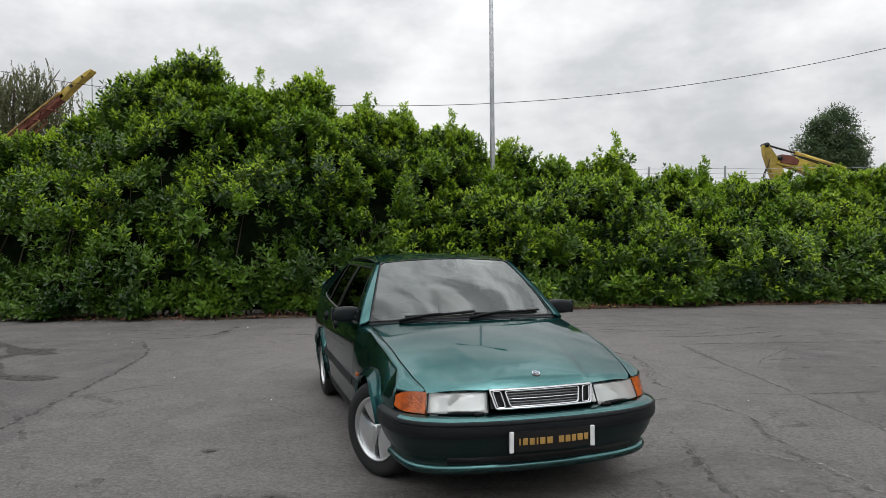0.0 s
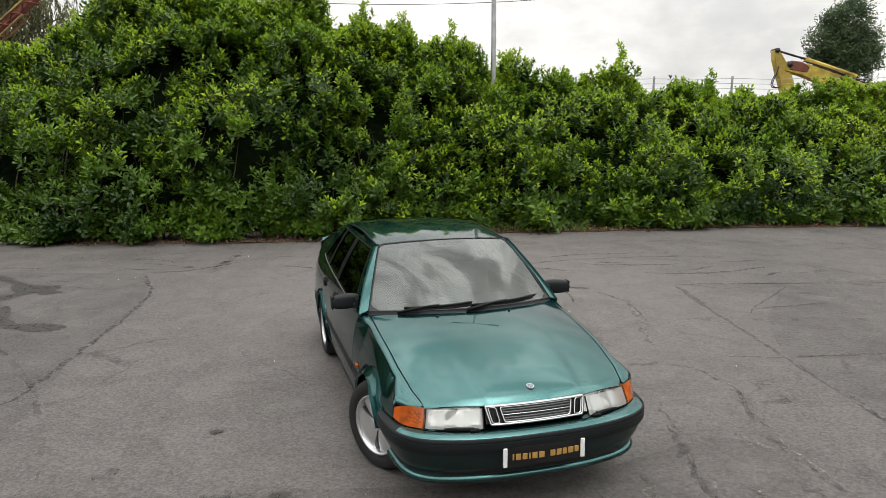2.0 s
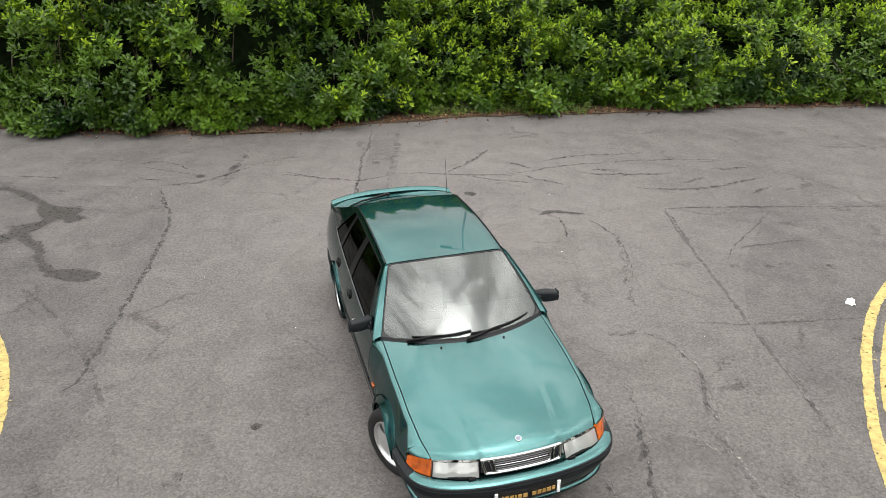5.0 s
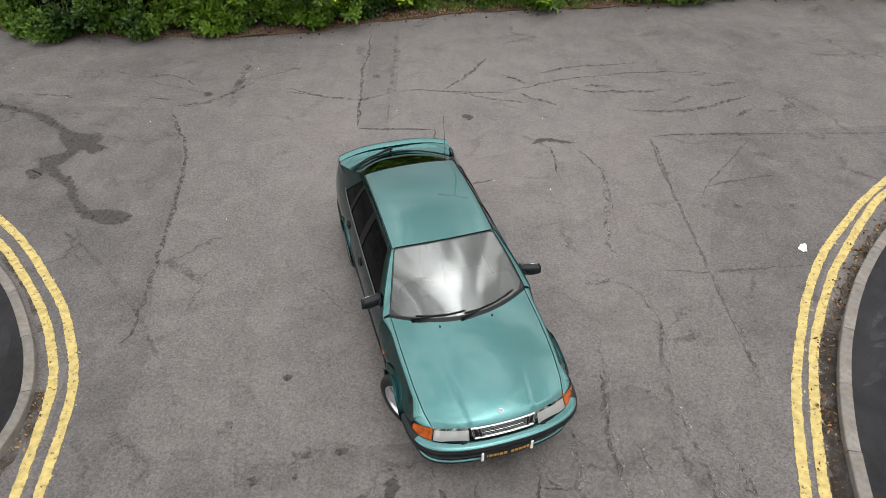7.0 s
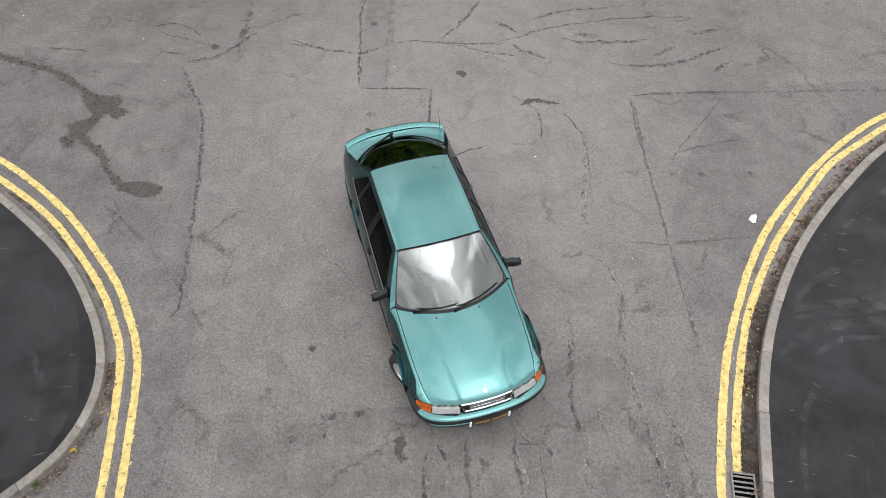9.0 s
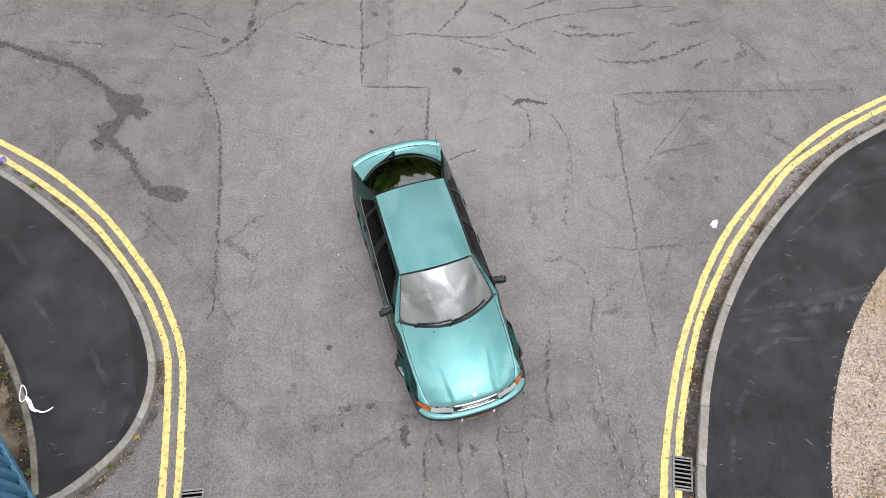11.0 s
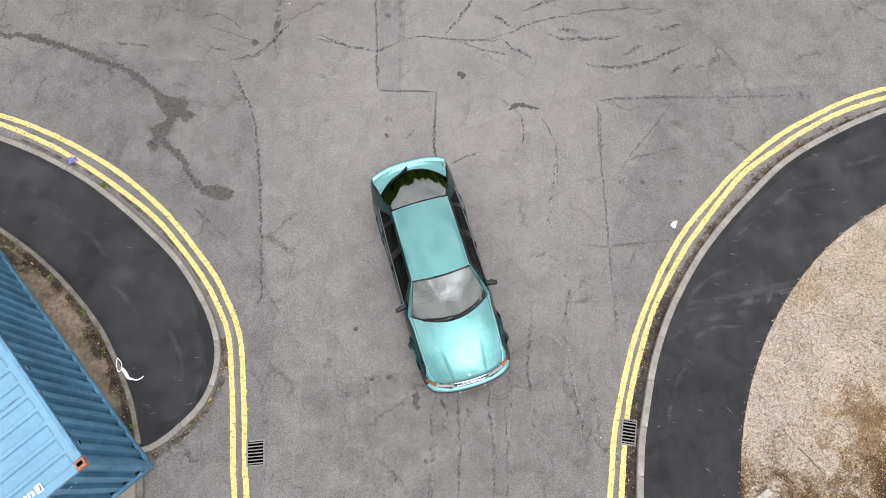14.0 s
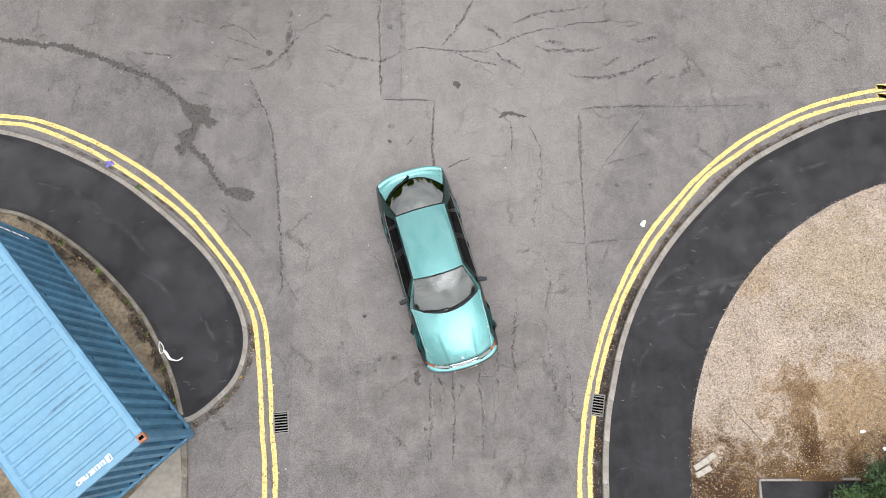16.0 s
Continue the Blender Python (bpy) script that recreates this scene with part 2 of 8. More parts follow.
def patchy_film(name, color, rough, cover, scale, soft=0.12, most=1.0):
    """A thin film on the ground that breaks up: paint, tar, rubber, damp."""
    m = material(name, color, rough, var=0.25, scale=scale * 0.6)
    t = m.node_tree
    p, o = t.nodes["Principled BSDF"], t.nodes["Material Output"]
    tc = t.nodes.new("ShaderNodeTexCoord")
    n = t.nodes.new("ShaderNodeTexNoise")
    n.inputs["Scale"].default_value, n.inputs["Detail"].default_value, n.inputs["Roughness"].default_value = scale, 6.0, 0.65
    t.links.new(tc.outputs["Object"], n.inputs["Vector"])
    r = t.nodes.new("ShaderNodeMapRange")
    r.inputs["From Min"].default_value, r.inputs["From Max"].default_value = 0.5 - cover, 0.5 - cover + soft
    r.inputs["To Max"].default_value = most
    t.links.new(n.outputs["Fac"], r.inputs["Value"])
    clear, mix = t.nodes.new("ShaderNodeBsdfTransparent"), t.nodes.new("ShaderNodeMixShader")
    t.links.new(r.outputs["Result"], mix.inputs["Fac"])
    t.links.new(clear.outputs[0], mix.inputs[1])
    t.links.new(p.outputs[0], mix.inputs[2])
    t.links.new(mix.outputs[0], o.inputs["Surface"])
    return m


def pane(name, tint, gloss=0.02):
    """Window glass: tinted and clear, with a mirror film by Fresnel."""
    m = bpy.data.materials.new(name)
    m.use_nodes = True
    t = m.node_tree
    t.nodes.clear()
    o, mix, clear, mirror, fr = [t.nodes.new("ShaderNode" + k) for k in ("OutputMaterial", "MixShader", "BsdfTransparent", "BsdfGlossy", "Fresnel")]
    clear.inputs["Color"].default_value = (*tint, 1)
    mirror.inputs["Roughness"].default_value = gloss
    mirror.inputs["Color"].default_value = (0.95, 1.0, 0.98, 1)
    fr.inputs["IOR"].default_value = 1.75
    t.links.new(fr.outputs[0], mix.inputs["Fac"])
    t.links.new(clear.outputs[0], mix.inputs[1])
    t.links.new(mirror.outputs[0], mix.inputs[2])
    t.links.new(mix.outputs[0], o.inputs["Surface"])
    return m


M = {
    "road": asphalt("road_asphalt", (0.046, 0.043, 0.041), (0.171, 0.1605, 0.157), (1.0, 0.975, 0.955), 0.12, 0.92, 58.0, worn=(0.2, -0.6, 4.4, 7.0, 0.28)),
    "path": asphalt("dark_path_asphalt", (0.0046, 0.0045, 0.0051), (0.0213, 0.0206, 0.0225), (0.96, 0.97, 1.0), 0.32, 0.75),
    "kerb": material("kerb_concrete", (0.188, 0.176, 0.160), 0.9, var=0.22, scale=14, bump=0.5, bscale=120, big=0.25, bigscale=1.3, tint=(0.14, 0.125, 0.105)),
    "edging": material("weathered_edging_concrete", (0.155, 0.138, 0.115), 0.9, var=0.3, scale=14, bump=0.5, bscale=120, big=0.3, bigscale=1.3, tint=(0.075, 0.065, 0.05)),
    "concrete": material("stained_concrete", (0.128, 0.100, 0.067), 0.9, var=0.36, scale=12, bump=0.4, bscale=70, big=0.35, bigscale=1.1, tint=(0.085, 0.065, 0.042)),
    "pad": material("pale_concrete", (0.185, 0.168, 0.142), 0.9, var=0.15, scale=9, bump=0.3, bscale=70, big=0.2, bigscale=0.9),
    "gravel": asphalt("pale_gravel", (0.057, 0.045, 0.035), (0.400, 0.342, 0.292), (0.96, 0.89, 0.79), 0.07, 1.2, 54.0, stains=((8.4, -10.0, 5.2, 2.1, (0.31, 0.215, 0.10), 0.97), (10.0, -7.8, 2.7, 1.6, (0.74, 0.61, 0.39), 0.8), (8.35, -7.7, 0.46, 1.2, (0.44, 0.33, 0.19), 0.72), (6.2, -10.0, 1.1, 1.6, (0.38, 0.28, 0.17), 0.92), (7.6, -4.6, 0.8, 0.7, (0.86, 0.76, 0.60), 0.6), (9.6, -4.4, 1.6, 1.6, (0.88, 0.86, 0.72), 0.6))),
    "soil": material("leaf_mould_soil", (0.058, 0.034, 0.022), 0.95, var=0.5, scale=30, bump=0.8, bscale=40, big=0.3, tint=(0.12, 0.085, 0.05)),
    "yellow": patchy_film("worn_yellow_road_paint", (0.43, 0.335, 0.118), 0.75, 0.215, 19.0, 0.16),
    "tar": patchy_film("tar_seam", (0.052, 0.050, 0.050), 0.8, 0.11, 13.0, 0.30, 0.9),
    "tar_line": patchy_film("tar_patch_edge", (0.082, 0.078, 0.077), 0.75, 0.15, 9.0, 0.40),
    "crack": patchy_film("crack_opening", (0.046, 0.044, 0.043), 0.9, 0.04, 8.0, 0.34, 0.85),
    "cool_film": patchy_film("smooth_binder_film", (0.083, 0.083, 0.086), 0.8, 0.16, 1.1, 0.6, 0.36),
    "pale_film": patchy_film("worn_pale_aggregate", (0.205, 0.188, 0.172), 0.9, 0.06, 1.4, 0.6, 0.34),
    "grime": patchy_film("dark_road_grime", (0.070, 0.067, 0.064), 0.85, 0.10, 1.8, 0.55, 0.42),
    "oil": patchy_film("old_oil_stain", (0.045, 0.044, 0.044), 0.7, 0.05, 6.0, 0.4, 0.75),
    "old_yellow": patchy_film("older_cream_road_paint", (0.40, 0.345, 0.20), 0.85, -0.03, 14.0, 0.15),
    "crumbs": patchy_film("crumbled_asphalt", (0.23, 0.215, 0.20), 0.95, 0.06, 16.0, 0.25),
    "rubber_mark": patchy_film("rubber_skid", (0.045, 0.044, 0.045), 0.8, 0.04, 3.5, 0.60),
    "damp": patchy_film("damp_stain", (0.034, 0.030, 0.027), 0.6, 0.20, 14.0, 0.16, 0.95),
    "dirt": patchy_film("gutter_dirt", (0.045, 0.031, 0.019), 0.95, 0.10, 4.0, 0.30),
    "wet_dirt": patchy_film("black_wet_gutter_dirt", (0.017, 0.012, 0.009), 0.9, 0.16, 3.2, 0.34, 0.92),
    "path_dust": patchy_film("dusty_path_film", (0.068, 0.068, 0.072), 0.9, 0.11, 1.3, 0.5, 0.54),
    "scratch": material("pale_scratched_asphalt", (0.10, 0.10, 0.104), 0.9, var=0.3, scale=30),
    "scuff": patchy_film("pale_scuff", (0.075, 0.075, 0.079), 0.9, 0.06, 3.5, 0.6),
    "mould": patchy_film("rotted_leaf_mould", (0.052, 0.032, 0.014), 0.95, 0.04, 3.2, 0.4),
    "grate": material("drain_iron", (0.15, 0.145, 0.14), 0.65, metal=0.3, var=0.3, scale=30),
    # near-black plates paint in the dark of drain, lashing and vent holes
    "pit": material("hole_dark", (0.002, 0.002, 0.002), 1.0, spec=0.0),
}


def foliage(name, shade, bright, rough=0.38, scale=0.55, through=0.25, spec=0.35):
    """Leaves: colour by leaf, by region of the bush, with gloss and some light let through."""
    m = bpy.data.materials.new(name)
    m.use_nodes = True
    t = m.node_tree
    p, o = t.nodes["Principled BSDF"], t.nodes["Material Output"]
    p.inputs["Roughness"].default_value = rough
    p.inputs["Specular IOR Level"].default_value = spec
    tc, g = t.nodes.new("ShaderNodeTexCoord"), t.nodes.new("ShaderNodeNewGeometry")
    n = t.nodes.new("ShaderNodeTexNoise")
    n.inputs["Scale"].default_value, n.inputs["Detail"].default_value = scale, 4.0
    t.links.new(tc.outputs["Object"], n.inputs["Vector"])
    r = t.nodes.new("ShaderNodeMapRange")
    r.inputs["From Min"].default_value, r.inputs["From Max"].default_value = 0.35, 0.68
    r.inputs["To Min"].default_value, r.inputs["To Max"].default_value = -0.15, 0.75
    r.clamp = False
    t.links.new(n.outputs["Fac"], r.inputs["Value"])
    a = t.nodes.new("ShaderNodeMath")
    a.operation = "MULTIPLY_ADD"
    a.inputs[1].default_value = 0.42
    t.links.new(g.outputs["Random Per Island"], a.inputs[0])
    t.links.new(r.outputs["Result"], a.inputs[2])
    mix = t.nodes.new("ShaderNodeMix")
    mix.data_type, mix.clamp_factor = "RGBA", True
    mix.inputs["A"].default_value, mix.inputs["B"].default_value = (*shade, 1), (*bright, 1)
    t.links.new(a.outputs[0], mix.inputs["Factor"])
    t.links.new(mix.outputs["Result"], p.inputs["Base Color"])
    tr, ms = t.nodes.new("ShaderNodeBsdfTranslucent"), t.nodes.new("ShaderNodeMixShader")
    ms.inputs["Fac"].default_value = through
    t.links.new(mix.outputs["Result"], tr.inputs["Color"])
    t.links.new(p.outputs[0], ms.inputs[1])
    t.links.new(tr.outputs[0], ms.inputs[2])
    t.links.new(ms.outputs[0], o.inputs["Surface"])
    return m


M.update({
    "laurel": foliage("laurel_leaf", (0.012, 0.040, 0.005), (0.108, 0.208, 0.016), 0.34, 0.9, 0.22, 0.36),
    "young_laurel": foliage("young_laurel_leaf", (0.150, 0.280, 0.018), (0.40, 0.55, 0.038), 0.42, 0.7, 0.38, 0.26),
    "tree_leaf": foliage("tree_leaf", (0.040, 0.070, 0.034), (0.12, 0.18, 0.075), 0.55, 0.55, 0.4),
    "willow_leaf": foliage("willow_leaf", (0.085, 0.092, 0.045), (0.20, 0.21, 0.10), 0.6, 0.55, 0.5),
    "weed": foliage("weed_leaf", (0.05, 0.10, 0.02), (0.20, 0.26, 0.05), 0.6, 2.0),
    "shade_leaf": material("hedge_inner_shade", (0.005, 0.010, 0.003), 0.95, spec=0.05, var=0.5, scale=6, bump=0.6, bscale=14),
    "backdrop_trees": material("backdrop_foliage", (0.035, 0.055, 0.028), 0.95, spec=0.1, var=0.5, scale=0.8, bump=1.0, bscale=1.5, big=0.3, bigscale=0.15),
    "bark": material("bark", (0.09, 0.07, 0.05), 0.9, var=0.35, scale=12, bump=0.8, bscale=30),
    "dead_leaf": material("dead_leaf", (0.11, 0.047, 0.026), 0.85, var=0.3, scale=4, island=0.7),
    "galvanised": material("galvanised_steel", (0.42, 0.43, 0.45), 0.5, metal=0.6, var=0.15, scale=6, big=0.1),
    "cable": material("cable_black", (0.02, 0.02, 0.02), 0.7),
    "crane": material("machine_yellow", (0.55, 0.41, 0.06), 0.55, var=0.2, scale=3, big=0.25, bigscale=1.0, tint=(0.36, 0.25, 0.05)),
    "ochre": material("faded_ochre_steel", (0.40, 0.27, 0.07), 0.7, var=0.3, scale=3, tint=(0.22, 0.13, 0.06)),
    "rust": material("rusty_red_steel", (0.19, 0.062, 0.040), 0.75, var=0.3, scale=4, bump=0.3),
    "brown_steel": material("rusted_brown_steel", (0.27, 0.16, 0.07), 0.75, var=0.35, scale=4, bump=0.3),
    "black": material("black_steel", (0.015, 0.015, 0.016), 0.5, var=0.2, scale=10),
})


def car_paint(name, color):
    """Metallic paint under clear lacquer, with a fine flake and faint dust."""
    m = material(name, color, 0.27, metal=1.0, coat=0.85, var=0.06, scale=220.0, big=0.05, bigscale=1.2)
    p = m.node_tree.nodes["Principled BSDF"]
    p.inputs["Coat IOR"].default_value = 1.5
    p.inputs["Specular Tint"].default_value = (0.20, 0.26, 0.26, 1)
    return m


M.update({
    "paint": car_paint("dark_green_metallic", (0.048, 0.146, 0.146)),
    "trim": material("charcoal_plastic", (0.010, 0.0125, 0.0145), 0.5, spec=0.25, var=0.15, scale=40, bump=0.15, bscale=300),
    # bumper face is body green with its shade put into this darker colour
    "bumper": material("shade_darkened_bumper", (0.008, 0.021, 0.020), 0.36, spec=0.35, var=0.12, scale=30, bump=0.08, bscale=300),
    "seal_rubber": material("grey_seal_rubber", (0.034, 0.036, 0.037), 0.45, spec=0.3, var=0.15, scale=40),
    "gloss_black": material("black_trim", (0.006, 0.006, 0.007), 0.35, spec=0.15),
    "tyre": material("tyre_rubber", (0.014, 0.014, 0.015), 0.8, var=0.25, scale=20, bump=0.3, bscale=90),
    "alloy": material("silver_alloy", (0.72, 0.73, 0.74), 0.32, metal=0.85, var=0.06, scale=12),
    "chrome": material("chrome_trim", (0.52, 0.53, 0.54), 0.12, metal=1.0),
    "reflector": material("lamp_reflector", (0.72, 0.73, 0.71), 0.28, metal=0.75, var=0.3, scale=18, bump=1.0, bscale=16),
    "amber": material("amber_lens", (0.50, 0.095, 0.006), 0.22, coat=0.8, var=0.35, scale=22, bump=0.5, bscale=70, big=0.25, bigscale=5),
    "red_lens": material("red_lens", (0.35, 0.012, 0.012), 0.15, coat=0.8, bump=0.2, bscale=90),
    "white_plastic": material("white_plate_edge", (0.80, 0.81, 0.82), 0.5, var=0.04, scale=30),
    "plate_black": material("plate_black", (0.010, 0.010, 0.011), 0.35, var=0.2, scale=20),
    "gold": material("plate_gold", (0.42, 0.25, 0.07), 0.4, var=0.08, scale=40),
    "seat": material("grey_seat_cloth", (0.06, 0.059, 0.055), 0.9, var=0.2, scale=60),
    "dash": material("dark_dashboard", (0.013, 0.013, 0.014), 0.6, var=0.1, scale=30),
    "glass": pane("car_glass", (0.62, 0.72, 0.68)),
    "dark_glass": pane("tinted_dimmed_glass", (0.025, 0.034, 0.032)),
    "rear_glass": pane("tinted_rear_glass", (0.16, 0.20, 0.19)),
    "lamp_glass": pane("lamp_glass", (0.93, 0.95, 0.94), 0.05),
    "slat": material("grey_grille_slat", (0.16, 0.165, 0.17), 0.4, metal=0.7),
    "badge": material("badge_enamel", (0.20, 0.23, 0.28), 0.25, metal=0.6, var=0.5, scale=60),
    "steel_dark": material("brake_iron", (0.06, 0.055, 0.05), 0.6, metal=0.7, var=0.3, scale=20),
})
# pressed headlight glass scatters some light
t_ = M["lamp_glass"].node_tree
ribbed, both_ = t_.nodes.new("ShaderNodeBsdfPrincipled"), t_.nodes.new("ShaderNodeMixShader")
ribbed.inputs["Base Color"].default_value, ribbed.inputs["Roughness"].default_value = (0.90, 0.91, 0.89, 1), 0.12
both_.inputs["Fac"].default_value = 0.30
t_.links.new(t_.nodes["Mix Shader"].outputs[0], both_.inputs[1])
t_.links.new(ribbed.outputs[0], both_.inputs[2])
t_.links.new(both_.outputs[0], t_.nodes["Material Output"].inputs["Surface"])
M["glass"].node_tree.nodes["Fresnel"].inputs["IOR"].default_value = 2.12
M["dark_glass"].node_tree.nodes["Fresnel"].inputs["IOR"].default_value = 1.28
# reflection colour halved by hand to darken the side windows
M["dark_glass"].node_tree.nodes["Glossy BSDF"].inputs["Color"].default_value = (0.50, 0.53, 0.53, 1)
M["lamp_glass"].node_tree.nodes["Fresnel"].inputs["IOR"].default_value = 1.35
M["rear_glass"].node_tree.nodes["Fresnel"].inputs["IOR"].default_value = 2.1


M.update({
    "blue_roof": material("sunbleached_blue_steel", (0.092, 0.206, 0.292), 0.6, var=0.07, scale=9, big=0.06, bigscale=0.5, tint=(0.083, 0.190, 0.285), bump=0.15, bscale=30),
    "blue": material("blue_container_steel", (0.062, 0.172, 0.272), 0.5, var=0.18, scale=6, big=0.26, bigscale=0.9, tint=(0.046, 0.132, 0.215)),
    # film for the painted shade beside the container's roof ribs
    "rib_shade_film": patchy_film("rib_shade_film", (0.05, 0.10, 0.15), 0.7, 0.16, 4.0, 0.4, 0.55),
    "rust_orange": material("rust_orange", (0.22, 0.095, 0.055), 0.8, var=0.3, scale=20, bump=0.4),
    "white_ink": material("white_stencil_paint", (0.78, 0.80, 0.82), 0.6, var=0.08, scale=20),
    "white_litter": material("white_paper", (0.82, 0.83, 0.82), 0.7, var=0.06, scale=10),
    "purple": material("faded_violet_cloth", (0.13, 0.12, 0.30), 0.9, var=0.3, scale=20),
    "yellow_leaf": material("yellow_leaf", (0.60, 0.42, 0.05), 0.8, island=0.35),
    "gold_leaf": material("golden_leaf", (0.27, 0.16, 0.035), 0.85, island=0.6),
    "rust_leaf": material("rusty_leaf", (0.17, 0.082, 0.036), 0.85, island=0.6),
    "straw_leaf": material("straw_leaf", (0.30, 0.19, 0.07), 0.85, var=0.2, scale=3, island=0.6),
    "pebble": material("pale_pebble", (0.25, 0.212, 0.175), 0.9, island=0.40),
    "block": material("paving_block", (0.27, 0.245, 0.21), 0.9, var=0.15, scale=14, bump=0.4, bscale=90),
    "bush_leaf": foliage("dark_bush_leaf", (0.012, 0.034, 0.010), (0.05, 0.10, 0.022), 0.5, 1.4),
})


# ---- building helpers ----
def mesh_from(name, verts, faces, smooth=False):
    me = bpy.data.meshes.new(name)
    me.from_pydata([tuple(v) for v in verts], [], faces)
    me.validate()
    if smooth:
        me.polygons.foreach_set("use_smooth", [True] * len(me.polygons))
    return me


def put(name, me, mat, parent=None, label="", at=None):
    """Links a mesh as one object, as a part of parent where one is given."""
    ob = new(name, me)
    if mat is not None and not me.materials:
        me.materials.append(mat)
    if parent is not None:
        ob.parent = parent
    if at is not None:
        ob.matrix_basis = at
    if label:
        ob["label"] = label
    return ob


def part(name, bm, mat, parent=None, label="", smooth=True, at=None):
    me = bpy.data.meshes.new(name)
    bm.normal_update()
    bm.to_mesh(me)
    bm.free()
    if smooth:
        me.polygons.foreach_set("use_smooth", [True] * len(me.polygons))
    return put(name, me, mat, parent, label, at)


def spline(points, n):
    """n points evenly along a smooth curve through the points."""
    p = np.array(points, float)
    q = np.vstack([2 * p[0] - p[1], p, 2 * p[-1] - p[-2]])
    fine = []
    for i in range(1, len(q) - 2):
        a, b, c, d = q[i - 1], q[i], q[i + 1], q[i + 2]
        for t in np.linspace(0, 1, 24, endpoint=False):
            fine.append(0.5 * (2 * b + (c - a) * t + (2 * a - 5 * b + 4 * c - d) * t * t + (3 * b - a - 3 * c + d) * t**3))
    fine.append(q[-2])
    fine = np.array(fine)
    s = np.r_[0, np.cumsum(np.linalg.norm(np.diff(fine, axis=0), axis=1))]
    u = np.linspace(0, s[-1], n)
    return np.stack([np.interp(u, s, fine[:, k]) for k in range(p.shape[1])], 1)


def length_of(points):
    p = spline(points, 200)
    return float(np.linalg.norm(np.diff(p, axis=0), axis=1).sum())


def sideways(p):
    """Unit vectors to the left of a plan curve."""
    d = np.gradient(p[:, :2], axis=0)
    d /= np.linalg.norm(d, axis=1)[:, None] + 1e-9
    return np.stack([-d[:, 1], d[:, 0]], 1)


def ribbon(name, points, width, z, mat, step=0.08, ragged=0.15, seed=1, taper=False, parent=None):
    """A flat strip along a plan curve with uneven edges."""
    n = max(4, int(length_of(points) / step))
    p = spline(points, n)
    side = sideways(p)
    rng = np.random.RandomState(seed)
    w = np.full(n, width / 2.0)
    if taper:
        w *= np.clip(np.sin(np.linspace(0.08, 3.06, n)) * 1.6, 0.15, 1)
    def edge():
        slow = np.interp(np.arange(n), np.arange(0, n + 7, 7), rng.uniform(-1, 1, len(np.arange(0, n + 7, 7))))
        return w * (1 + ragged * (0.6 * slow + 0.5 * rng.uniform(-1, 1, n)))

    left, right = edge(), edge()
    verts, faces = [], []
    for i in range(n):
        verts += [(*(p[i, :2] + side[i] * left[i]), z), (*(p[i, :2] - side[i] * right[i]), z)]
    for i in range(n - 1):
        faces.append((2 * i, 2 * i + 1, 2 * i + 3, 2 * i + 2))
    return put(name, mesh_from(name, verts, faces), mat, parent)


def slab(name, outline, z0, z1, mat):
    """A level piece of ground with a plan outline and thickness."""
    bm = bmesh.new()
    top = [bm.verts.new((x, y, z1)) for x, y in outline]
    low = [bm.verts.new((x, y, z0)) for x, y in outline]
    f = bm.faces.new(top)
    n = len(top)
    for i in range(n):
        bm.faces.new((top[i], low[i], low[(i + 1) % n], top[(i + 1) % n]))
    bmesh.ops.triangulate(bm, faces=[f])
    bmesh.ops.recalc_face_normals(bm, faces=bm.faces[:])
    return part(name, bm, mat, smooth=False)


def add_box(bm, size, at=(0, 0, 0), turn=(0, 0, 0), bevel=0.0, seg=1):
    m = pose(*at, *turn) @ Matrix.Diagonal((*size, 1))
    made = bmesh.ops.create_cube(bm, size=1.0, matrix=m)
    if bevel:
        edges = list({e for v in made["verts"] for e in v.link_edges})
        bmesh.ops.bevel(bm, geom=edges, offset=bevel, segments=seg, affect="EDGES", profile=0.5)


def box(name, size, at, mat, parent=None, turn=(0, 0, 0), bevel=0.01, label="", seg=1):
    bm = bmesh.new()
    add_box(bm, size, at, turn, bevel, seg)
    return part(name, bm, mat, parent, label, smooth=False)


def add_tube(bm, points, radius, sides=8, caps=True):
    """A round bar along points; radius may be a list."""
    p = np.array(points, float)
    r = np.broadcast_to(np.array(radius, float), (len(p),))
    rings = []
    up = Vector((0.13, 0.21, 1.0)).normalized()
    for i in range(len(p)):
        d = Vector(p[min(i + 1, len(p) - 1)] - p[max(i - 1, 0)]).normalized()
        a = d.cross(up)
        if a.length < 1e-3:
            a = d.cross(Vector((1, 0, 0)))
        a.normalize()
        b = d.cross(a)
        rings.append([bm.verts.new(Vector(p[i]) + (a * math.cos(k * math.tau / sides) + b * math.sin(k * math.tau / sides)) * r[i]) for k in range(sides)])
    for q, s in zip(rings, rings[1:]):
        for k in range(sides):
            bm.faces.new((q[k], q[(k + 1) % sides], s[(k + 1) % sides], s[k]))
    if caps:
        bm.faces.new(rings[0][::-1])
        bm.faces.new(rings[-1])


def tube(name, points, radius, mat, parent=None, sides=8, label=""):
    bm = bmesh.new()
    add_tube(bm, points, radius, sides)
    bmesh.ops.recalc_face_normals(bm, faces=bm.faces[:])
    return part(name, bm, mat, parent, label)


def empty(name, m, label, category, group="", kind=""):
    e = new(name)
    e.empty_display_size = 0.2
    e.matrix_basis = m
    return tagged(e, label, category, group, kind)


# ---- ground, pavements, kerbs, markings ----
tagged(slab("ground", [(-400, -400), (400, -400), (400, 700), (-400, 700)], -0.5, 0.0, M["road"]), "worn grey asphalt road junction with cracks and tyre marks", "road", kind="structure")

